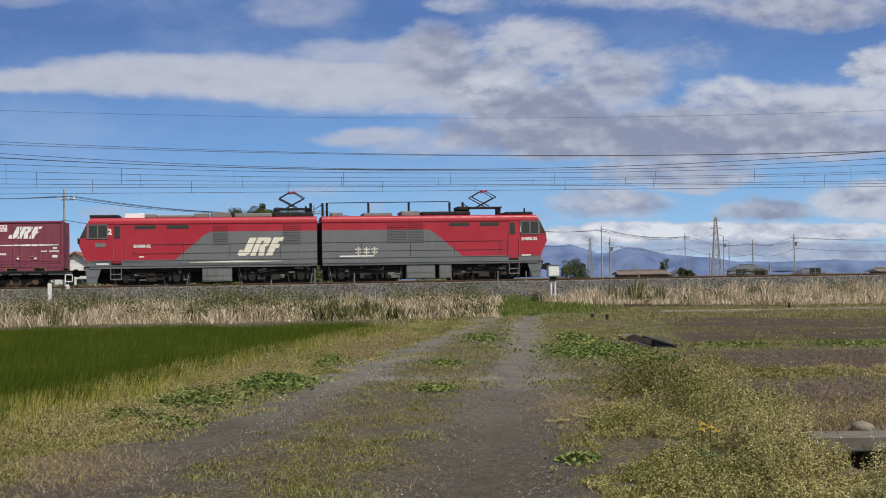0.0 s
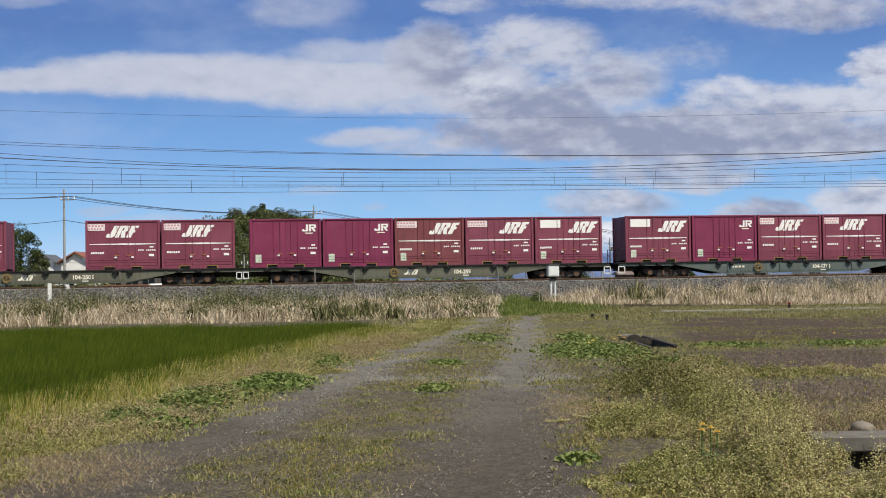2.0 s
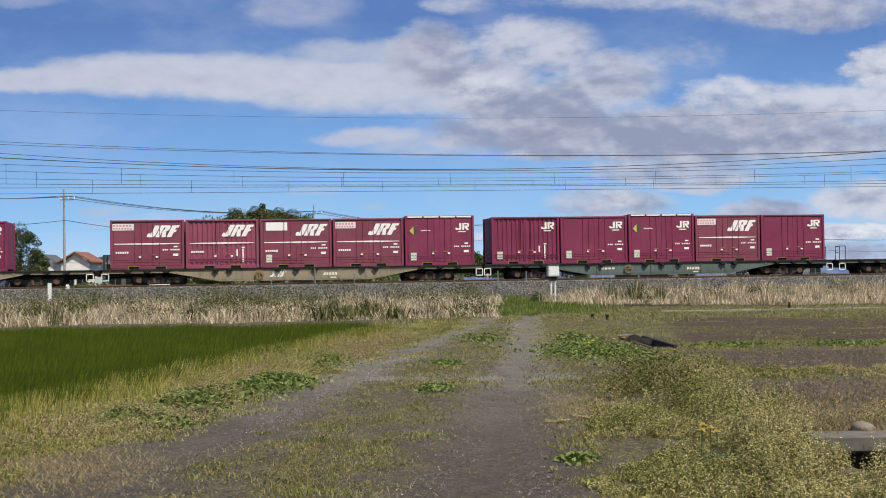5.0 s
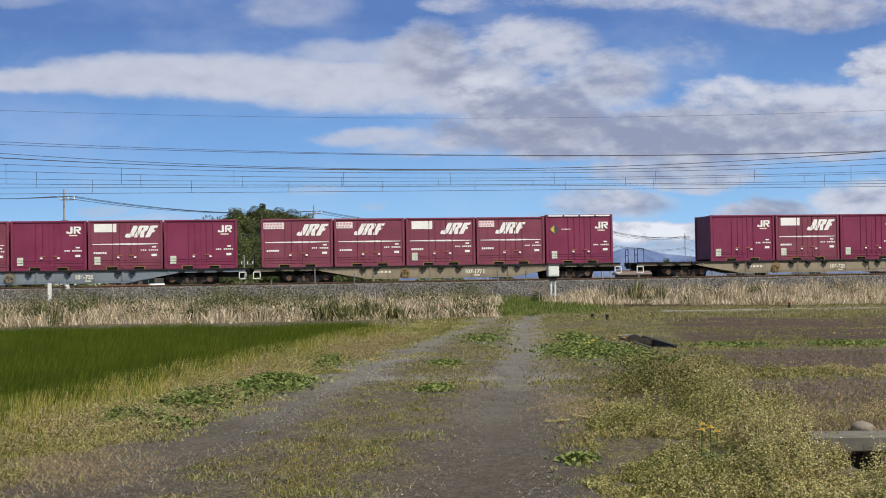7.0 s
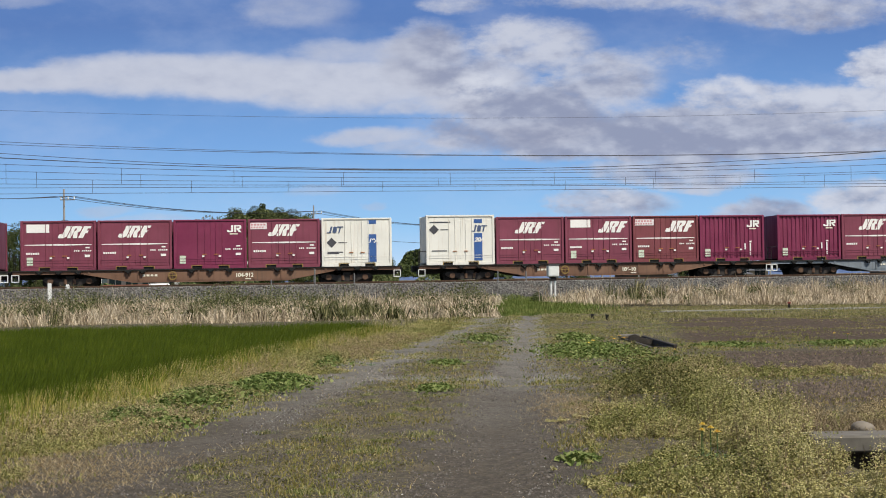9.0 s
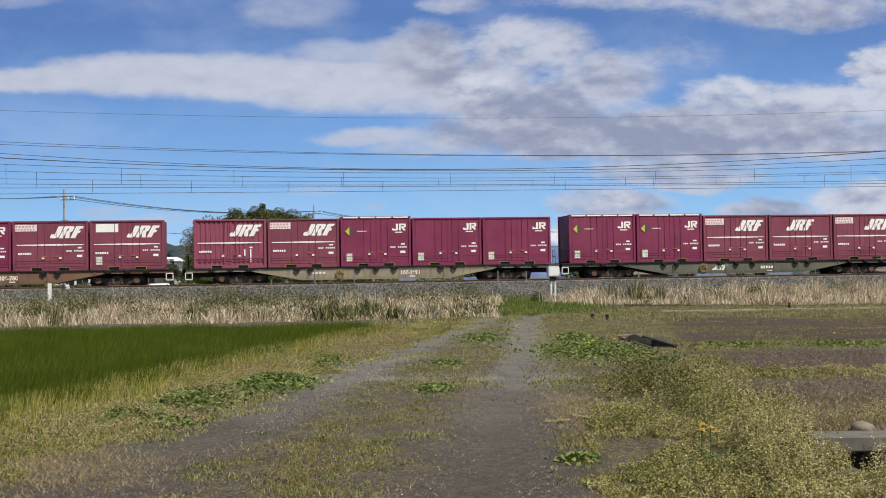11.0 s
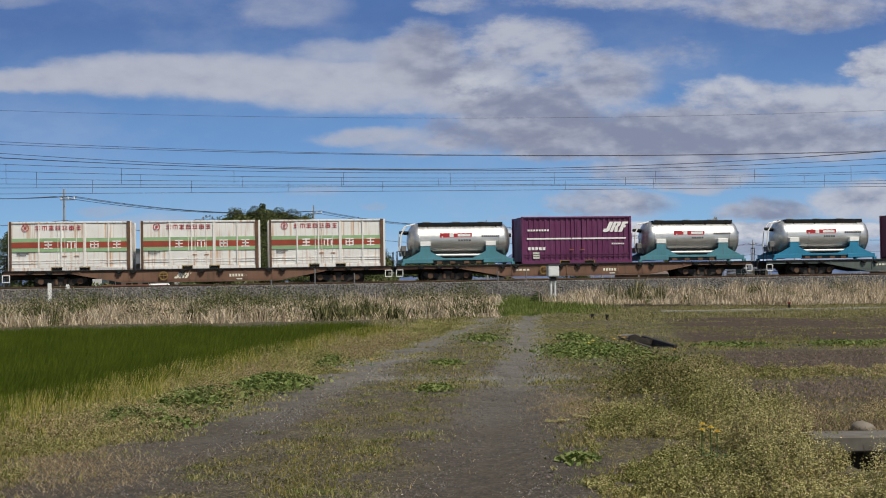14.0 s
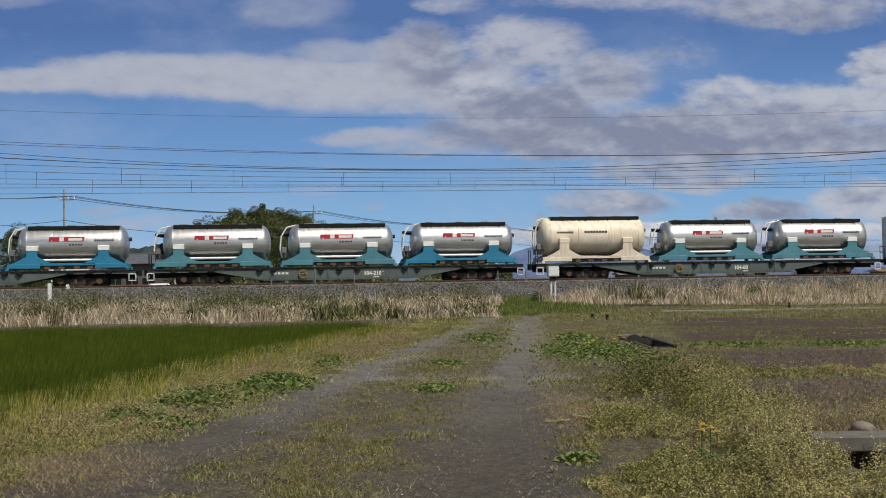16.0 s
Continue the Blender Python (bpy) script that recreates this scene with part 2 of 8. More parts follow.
def sky_wall(name, y, material, half, z0, z1):
    bm = bmesh.new()
    n = 24
    low, top = [], []
    for i in range(n + 1):
        x = -half + 2 * half * i / n
        low.append(bm.verts.new((x, 0, z0)))
        top.append(bm.verts.new((x, 0, z1)))
    for i in range(n):
        bm.faces.new((low[i], low[i + 1], top[i + 1], top[i]))
    ob = link(name, bm, material)
    ob.location = (0, y, 0)
    return ob


backdrop = tagged(sky_wall("backdrop", SKY_Y, sky_material("sky with clouds", still, 0.22, False), 4300, -30, 2300), "blue spring sky with long white and grey clouds", "sky", kind="structure")
clouds = tagged(sky_wall("cloud_bank", SKY_Y - 60, sky_material("drifting clouds", drift, 0.0, True), 2600, 250, 2200), "slowly drifting grey-white cumulus clouds in blue sky", "clouds", kind="structure")


# ---- ground ----
def ground_material():
    n = Nodes("earth and short weeds")
    p = n.where()
    x, y, z = n.split(p)
    big = n.noise(p, 0.35, 5)
    mid = n.noise(p, 1.6, 6, 0.65)
    fine = n.noise(p, 14.0, 5, 0.7)
    grit = n.noise(p, 55.0, 3)
    soil = n.ramp(fine, (0.25, (0.038, 0.031, 0.025)), (0.55, (0.074, 0.062, 0.050)), (0.8, (0.14, 0.12, 0.10)))
    gravel = n.ramp(grit, (0.3, (0.10, 0.092, 0.080)), (0.6, (0.20, 0.186, 0.166)), (0.75, (0.36, 0.34, 0.31)))
    weeds = n.ramp(mid, (0.25, (0.060, 0.058, 0.026)), (0.5, (0.105, 0.092, 0.044)), (0.75, (0.18, 0.14, 0.072)))
    base = n.mix(n.math("MULTIPLY", n.span(n.math("ADD", n.math("MULTIPLY", mid, 0.45), n.math("MULTIPLY", fine, 0.55)), 0.44, 0.60), 0.8), soil, weeds)
    # straw bits, leaf bits and crumbs of earth
    bits = n.noise(p, 26.0, 3, 0.7)
    crumbs = n.noise(p, 60.0, 2, 0.7)
    base = n.mix(n.math("MULTIPLY", n.span(bits, 0.55, 0.63), 0.65), base, (0.29, 0.235, 0.125))
    base = n.mix(n.math("MULTIPLY", n.span(bits, 0.43, 0.36), 0.6), base, (0.055, 0.060, 0.020))
    base = n.mix(n.math("MULTIPLY", n.span(crumbs, 0.58, 0.66), 0.4), base, (0.22, 0.20, 0.165))
    # the two wheel tracks of the farm lane
    wob = n.math("MULTIPLY", n.math("SUBTRACT", big, 0.5), 0.5)
    def lane(a, b, c, width, narrow):
        # x = a + b y + c y^2
        yy = n.math("MULTIPLY", y, y)
        cx = n.math("ADD", n.math("ADD", a, n.math("MULTIPLY", y, b)), n.math("MULTIPLY", yy, c))
        dist = n.math("ABSOLUTE", n.math("SUBTRACT", n.math("ADD", x, wob), cx))
        jag = n.math("MULTIPLY", n.math("SUBTRACT", mid, 0.5), 0.9)
        wide = n.span(y, 14.0, 24.0, width, width * narrow)
        return n.span(n.math("ADD", dist, jag), wide, n.math("MULTIPLY", wide, 0.45))
    near = n.span(y, 62.0, 50.0)
    left = n.math("MULTIPLY", lane(-3.27, 0.0788, 0.000676, 0.86, 0.85), near)
    right = n.math("MULTIPLY", lane(-0.26, 0.0722, 0.0, 0.98, 0.55), near)
    speck = n.span(n.noise(p, 38.0, 2), 0.60, 0.68)
    dirt = n.mix(n.math("MULTIPLY", speck, 0.55), soil, gravel)
    dirt = n.mix(n.math("MULTIPLY", n.span(n.math("ADD", y, n.math("MULTIPLY", big, 12.0)), 14.0, 27.0), n.span(n.math("ADD", n.math("MULTIPLY", mid, 0.6), n.math("MULTIPLY", fine, 0.4)), 0.32, 0.56, 0.25, 1.0)), dirt, gravel)
    base = n.mix(n.math("MULTIPLY", n.math("MAXIMUM", left, right), 0.85), base, dirt)
    # tilled plots to the right, with a green strip between them
    edge = n.math("ADD", x, n.math("MULTIPLY", n.math("SUBTRACT", mid, 0.5), 1.2))
    far_plot = n.math("MULTIPLY", n.span(n.math("SUBTRACT", edge, n.math("MULTIPLY", y, 0.14)), 1.0, 1.5), n.math("MULTIPLY", n.span(y, 26.5, 27.5), n.span(y, 43.0, 41.0)))
    near_plot = n.math("MULTIPLY", n.span(n.math("SUBTRACT", edge, n.math("MULTIPLY", y, 0.12)), 1.9, 2.3), n.math("MULTIPLY", n.span(y, 18.6, 19.4), n.span(y, 23.6, 22.8)))
    bank_soil = n.math("MULTIPLY", n.span(edge, 3.2, 3.7), n.math("MULTIPLY", n.span(y, 13.6, 14.4), n.span(y, 16.6, 16.0)))
    tilled = n.ramp(fine, (0.3, (0.044, 0.031, 0.023)), (0.7, (0.092, 0.066, 0.049)))
    clods = n.noise(p, 7.0, 5, 0.75)
    tilled = n.mix(n.math("MULTIPLY", n.span(clods, 0.52, 0.62), 0.6), tilled, (0.130, 0.100, 0.078))
    tilled = n.mix(n.math("MULTIPLY", n.span(clods, 0.46, 0.38), 0.7), tilled, (0.030, 0.021, 0.015))
    tilled = n.mix(n.math("MULTIPLY", n.span(mid, 0.54, 0.64), 0.45), tilled, (0.075, 0.085, 0.03))
    base = n.mix(n.math("MAXIMUM", n.math("MAXIMUM", far_plot, near_plot), bank_soil), base, tilled)
    h = n.math("ADD", n.math("MULTIPLY", fine, 0.7), n.math("MULTIPLY", mid, 0.8))
    n.bump(h, 1.0, 0.06)
    n.b.inputs["Specular IOR Level"].default_value = 0.15
    return n.done(base, 1.0)


M["ground"] = ground_material()


def ground_height(x, y):
    """Slight swells; ruts in the lane; a low rise under the line."""
    z = 0.05 * noise.noise((x * 0.35, y * 0.35, 0)) + 0.025 * noise.noise((x * 1.7, y * 1.7, 3))
    fade = max(0.0, min(1.0, (70 - y) / 20))
    rl = -3.27 + 0.0788 * y + 0.000676 * y * y
    rr = -0.34 + 0.0722 * y
    for c in (rl, rr):
        z -= 0.06 * math.exp(-((x - c) / 0.28) ** 2) * fade
    return z * fade if y < 70 else 0.0


def build_ground():
    xs = [-5000, -2000, -800, -300, -120, -60] + [-40 + 0.4 * i for i in range(226)] + [60, 120, 300, 800, 2000, 5000]
    ys = [-600, -200, -60, -20, -6] + [0.4 * i for i in range(160)] + [68, 80, 110, 200, 500, 1200, 2400, 3600]
    nx, ny = len(xs), len(ys)
    v = [(x, y, ground_height(x, y) if abs(x) < 45 and 0 < y < 66 else 0.0) for y in ys for x in xs]
    hole = (2.79, 5.21, 7.99, 11.21)
    f = []
    for j in range(ny - 1):
        for i in range(nx - 1):
            cx, cy = (xs[i] + xs[i + 1]) / 2, (ys[j] + ys[j + 1]) / 2
            if hole[0] < cx < hole[1] and hole[2] < cy < hole[3] or 4.0 < cx < 4.4 and 25.2 < cy < 28.8:
                continue
            a = j * nx + i
            f.append((a, a + 1, a + nx + 1, a + nx))
    ob = mesh_from("ground", v, f, M["ground"])
    ob.data.polygons.foreach_set("use_smooth", [True] * len(f))
    return tagged(ob, "bare dark soil lane with gravel, weeds and a tilled plot", "ground", kind="structure")


build_ground()


# ---- railway ----
def ballast_material():
    n = Nodes("grey granite ballast")
    p = n.where()
    v = n.node("TexVoronoi", feature="F1")
    n.put(v.inputs["Vector"], p)
    v.inputs["Scale"].default_value = 12.0
    cell = n.split(v.outputs["Color"])[0]
    big = n.noise(p, 0.6, 4)
    base = n.ramp(cell, (0.0, (0.035, 0.033, 0.031)), (0.5, (0.085, 0.081, 0.074)), (1.0, (0.18, 0.172, 0.16)))
    base = n.mix(n.math("MULTIPLY", n.span(big, 0.5, 0.7), 0.35), base, (0.13, 0.09, 0.06))
    n.bump(v.outputs["Distance"], 1.0, 0.08)
    return n.done(base, 0.9)


M["ballast"] = ballast_material()
BANK = ((-12.0, 0.0), (-7.0, 0.35), (-4.2, 0.55), (-2.2, 0.98), (-1.3, 1.0), (1.4, 1.0), (2.2, 1.18), (5.4, 1.2), (6.3, 1.16), (7.7, 0.42), (9.5, 0.2), (24.0, -0.06))


def bank_z(d):
    for (a, za), (b, zb) in zip(BANK, BANK[1:]):
        if a <= d <= b:
            return za + (zb - za) * (d - a) / (b - a)
    return 0.0


def build_bank():
    ss = [-520, -300, -150, -80, -50] + [-40 + 0.8 * i for i in range(101)] + [50, 80, 150, 300, 520]
    ds = [-12, -9, -7, -4.2, -2.2, -1.3, 0, 1.4, 2.2, 3.9, 5.4, 6.0, 6.3, 6.7, 7.2, 7.7]
    v = []
    for s in ss:
        for d in ds:
            jag = 0.05 * noise.noise((s * 1.3, d * 1.7, 5)) if abs(s) < 41 else 0
            v.append(track(s, d, bank_z(d) + jag))
    w = len(ds)
    f = [(j * w + i + 1, (j + 1) * w + i + 1, (j + 1) * w + i, j * w + i) for j in range(len(ss) - 1) for i in range(w - 1)]
    f = [t[::-1] for t in f]
    ob = mesh_from("ballast_bed", v, f, M["ballast"])
    tagged(ob, "grey crushed stone ballast bank carrying two railway lines", "railway bed", kind="structure")


build_bank()


def build_stones():
    """Loose stones on the visible shoulder."""
    rng = np.random.default_rng(3)
    n = 26000
    s, d = rng.uniform(-30, 32, n), rng.uniform(5.0, 7.9, n)
    tet = np.array([(1, 0, -0.3), (-0.6, 0.8, -0.3), (-0.5, -0.9, -0.3), (0.1, 0.3, 0.7), (0.3, -0.5, 0.6)])
    tri = np.array([(0, 1, 3), (1, 2, 3), (2, 4, 3), (2, 0, 4), (0, 3, 4), (0, 2, 1)])
    size = rng.uniform(0.025, 0.065, n)
    ang = rng.uniform(0, 6.28, n)
    z = np.interp(d, [a for a, _ in BANK], [b for _, b in BANK]) + 0.012
    x0 = s * COS + d * SIN
    y0 = TRACK_Y + s * SIN - d * COS
    ca, sa = np.cos(ang)[:, None], np.sin(ang)[:, None]
    tx = tet[None, :, 0] * ca - tet[None, :, 1] * sa
    ty = tet[None, :, 0] * sa + tet[None, :, 1] * ca
    jit = rng.uniform(0.7, 1.3, (n, 5))
    v = np.stack([x0[:, None] + tx * size[:, None] * jit, y0[:, None] + ty * size[:, None], z[:, None] + tet[None, :, 2] * size[:, None] * jit], axis=2).reshape(-1, 3)
    f = (tri[None] + (np.arange(n) * 5)[:, None, None]).reshape(-1, 3)
    nn = Nodes("loose ballast stones")
    base = nn.ramp(nn.island(), (0.0, (0.038, 0.035, 0.032)), (0.5, (0.095, 0.090, 0.083)), (1.0, (0.25, 0.235, 0.215)))
    ob = mesh_from("ballast_stones", v, f, nn.done(base, 0.85))
    tagged(ob, "loose grey ballast stones on the railway shoulder", "stones", kind="stuff")


build_stones()


def build_rails():
    rail = [(-0.07, 0), (0.07, 0), (0.07, 0.02), (0.012, 0.035), (0.012, 0.11), (0.035, 0.12), (0.035, 0.153), (-0.035, 0.153), (-0.035, 0.12), (-0.012, 0.11), (-0.012, 0.035), (-0.07, 0.02)]
    concrete = plain("weathered concrete sleepers", (0.26, 0.25, 0.23), 0.9, 0, 8, 0.25)
    for d, z, label in ((0.0, RAIL_FAR, "rusty steel rails and concrete sleepers of the far line"), (3.9, RAIL_NEAR, "rusty steel rails and concrete sleepers of the near line")):
        line = tagged(empty("railway_track", track_pose(0, d, z)), label, "railway track", kind="structure")
        for off in (-0.55, 0.55):
            bm = bmesh.new()
            a = [bm.verts.new((-460, off + y, zz - 0.153)) for y, zz in rail]
            b = [bm.verts.new((460, off + y, zz - 0.153)) for y, zz in rail]
            for i in range(len(rail)):
                k = (i + 1) % len(rail)
                bm.faces.new((a[i], b[i], b[k], a[k]))
            part("rail", bm, M["rust"], line)
        bm = bmesh.new()
        for i in range(-60, 61):
            box(bm, i * 0.62 - 0.12, -1.0, -0.30, i * 0.62 + 0.12, 1.0, -0.155)
        part("sleepers", bm, concrete, line)


build_rails()


# ---- overhead wires ----
M["wire"] = plain("dark tarnished wire", (0.035, 0.035, 0.04), 0.6, 0.0, 3, 0.2, 0)


def sag(k, b, z0):
    return lambda s: z0 + b * s + k * s * s


def wire_curve(name, d, height, r, parent, s0=-34, s1=34, n=40):
    cu = bpy.data.curves.new(name, "CURVE")
    cu.dimensions, cu.bevel_depth, cu.bevel_resolution = "3D", r, 1
    sp = cu.splines.new("POLY")
    sp.points.add(n)
    for i in range(n + 1):
        s = s0 + (s1 - s0) * i / n
        sp.points[i].co = (*track(s, d, height(s)), 1)
    cu.materials.append(M["wire"])
    ob = new(name, cu)
    ob.parent = parent
    return ob


def build_wires():
    for d, mess, cont, first, step, label in (
            (5.2, (0.00088, -0.0030, 6.648), (0.00025, -0.0007, 6.067), -21.6, 5.3, "contact wire hung from a sagging messenger wire"),
            (3.9, (0.00068, -0.0038, 6.504), (0.00005, 0.0003, 6.089), -20.4, 4.9, "contact wire with droppers over the near line"),
            (0.0, (0.00048, 0.0014, 6.648), (0.00005, 0.0031, 6.130), -18.2, 5.0, "contact wire with droppers over the far line")):
        line = tagged(empty("overhead_line"), label, "overhead line", group="overhead lines")
        m, c = sag(*mess), sag(*cont)
        wire_curve("messenger_wire", d, m, 0.011, line)
        wire_curve("contact_wire", d, c, 0.012, line)
        if d == 5.2:
            loop = [(-23.6, 6.62), (-23.2, 6.74), (-22.9, 6.68), (-22.95, 6.45), (-22.7, 6.35), (-22.5, 6.2), (-22.75, 5.95), (-23.0, 5.75), (-22.6, 5.62), (-22.2, 5.58)]
            bm = bmesh.new()
            for (a0, b0), (a1, b1) in zip(loop, loop[1:]):
                rod(bm, track(a0, d, b0), track(a1, d, b1), 0.012, seg=5)
            part("jumper_wire", bm, M["wire"], line)
        s = first
        while s < 28:
            part("dropper", rods((track(s, d, m(s)), track(s, d, c(s)), 0.009), seg=5), M["wire"], line)
            s += step
    for d, co, r in ((9.0, (0.00083, 0.00486, 8.909), 0.006), (7.5, (0.00089, -0.00987, 7.325), 0.011), (7.5, (0.00078, -0.00781, 7.297), 0.011),
                     (6.5, (0.00177, 0.00182, 6.728), 0.013), (6.5, (0.00155, 0.00576, 6.717), 0.015), (6.5, (0.00128, -0.00208, 6.657), 0.014)):
        line = tagged(empty("feeder_line"), "dark sagging feeder cable beside the railway", "cable", group="feeder cables")
        wire_curve("cable", d, sag(*co), r, line)


build_wires()


# ---- train: shared pieces ----
TRAIN = []   # each moving thing, its place along the train at the start, and its height
MAROON = paint("maroon container paint", (0.185, 0.034, 0.064), 0.5, 0.3, (0.07, 0.03, 0.03))
MAGENTA = paint("wine red container paint", (0.180, 0.015, 0.060), 0.45, 0.2, (0.07, 0.02, 0.03))
FADED = paint("faded purple-red container paint", (0.235, 0.045, 0.088), 0.55, 0.3, (0.10, 0.05, 0.05))
VIOLET = paint("violet container paint", (0.115, 0.018, 0.078), 0.4, 0.25, (0.05, 0.03, 0.04))
BROWNISH = paint("brown-maroon weathered container paint", (0.17, 0.035, 0.045), 0.6, 0.5, (0.10, 0.05, 0.035))
OFFWHITE = paint("stained off-white container paint", (0.74, 0.73, 0.67), 0.5, 0.35, (0.42, 0.30, 0.18), bright=0.05)
RUSTWHITE = paint("white container paint with rust stains", (0.74, 0.73, 0.70), 0.55, 0.95, (0.50, 0.27, 0.12), streak=0.5, bright=0.05)
YELLOW = plain("yellow fork pocket paint", (0.27, 0.18, 0.04), 0.6, 0, 12, 0.3, 0)
ORANGE = plain("orange handle paint", (0.40, 0.16, 0.05), 0.6, 0, 12, 0.3, 0)
BLUE = plain("blue band paint", (0.035, 0.10, 0.30), 0.5, 0, 6, 0.1, 0)
GREENB = plain("green band paint", (0.27, 0.42, 0.22), 0.55, 0, 3, 0.15, 0)
REDB = plain("brown-red band paint", (0.30, 0.055, 0.03), 0.55, 0, 3, 0.2, 0)
REDL = plain("red lettering paint", (0.42, 0.04, 0.06), 0.5, 0, 3, 0.1, 0)
CHAR = plain("dark lettering paint", (0.06, 0.06, 0.07), 0.5, 0, 3, 0.1, 0)
PALEGREEN = plain("pale green inspection plate", (0.55, 0.62, 0.50), 0.5, 0, 25, 0.35, 0)
TEXTPANEL = plain("white sticker with faint rows", (0.72, 0.66, 0.66), 0.5, 0, 9, 0.1, 0)
PINK = plain("faded red lettering", (0.55, 0.25, 0.27), 0.5, 0, 3, 0.1, 0)


def decal(name, parent, y, mat, *rects, depth=0.006, label=""):
    """Flat painted marks, as thin plates on the side that faces the viewer."""
    bm = bmesh.new()
    for x0, z0, x1, z1 in rects:
        box(bm, x0, y - depth, z0, x1, y, z1)
    ob = part(name, bm, mat, parent, label)
    if name == "writing" and len(rects) > 2:
        ob["kind"] = "stuff"
    return ob


def shapes(name, parent, y, mat, outlines, depth=0.006, label=""):
    bm = bmesh.new()
    for o in outlines:
        prism(bm, o, y - depth, y)
    return part(name, bm, mat, parent, label)


def big_mark(x, z, w, h):
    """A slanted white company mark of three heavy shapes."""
    def at(pts):
        return [(x + w * (0.94 * a + 0.18 * b), z + h * b) for a, b in pts]
    return [at(((0.0, 0.33), (0.0, 0.08), (0.05, 0.0), (0.19, 0.0), (0.26, 0.12), (0.26, 1.0), (0.10, 1.0), (0.10, 0.24), (0.085, 0.24), (0.085, 0.33))),
            at(((0.29, 0.0), (0.29, 1.0), (0.55, 1.0), (0.60, 0.93), (0.60, 0.57), (0.54, 0.48), (0.61, 0.0), (0.48, 0.0), (0.425, 0.42), (0.425, 0.60), (0.46, 0.60), (0.46, 0.82), (0.41, 0.82), (0.41, 0.0))),
            at(((0.64, 0.0), (0.64, 1.0), (0.87, 1.0), (0.87, 0.80), (0.79, 0.80), (0.79, 0.62), (0.85, 0.62), (0.85, 0.42), (0.79, 0.42), (0.79, 0.0)))]


def small_mark(x, z, w, h):
    def at(pts):
        return [(x + w * a, z + h * b) for a, b in pts]
    return [at(((0.0, 0.32), (0.0, 0.08), (0.06, 0.0), (0.36, 0.0), (0.43, 0.08), (0.43, 1.0), (0.28, 1.0), (0.28, 0.22), (0.14, 0.22), (0.14, 0.32))),
            at(((0.50, 0.0), (0.50, 1.0), (0.94, 1.0), (1.0, 0.92), (1.0, 0.52), (0.94, 0.44), (0.84, 0.42), (1.0, 0.0), (0.83, 0.0), (0.66, 0.42), (0.66, 0.62), (0.86, 0.62), (0.86, 0.80), (0.64, 0.80), (0.64, 0.0)))]


def words(name, text, size, parent, x, y, z, mat, label="", italic=0.0):
    cu = bpy.data.curves.new(name, "FONT")
    cu.body, cu.size, cu.extrude, cu.shear, cu.offset = text, size, 0.003, italic, 0.012 * size / 0.3
    tmp = bpy.data.objects.new("tmp", cu)
    scene.collection.objects.link(tmp)
    bpy.context.view_layer.update()
    me = bpy.data.meshes.new_from_object(tmp.evaluated_get(bpy.context.evaluated_depsgraph_get()))
    bpy.data.objects.remove(tmp)
    bpy.data.curves.remove(cu)
    me.name = name
    me.materials.clear()
    me.materials.append(mat)
    ob = new(name, me)
    ob.parent = parent
    ob.matrix_basis = pose(x, y - 0.012, z, 90, 0, 0)
    if label:
        ob["label"] = label
    return ob


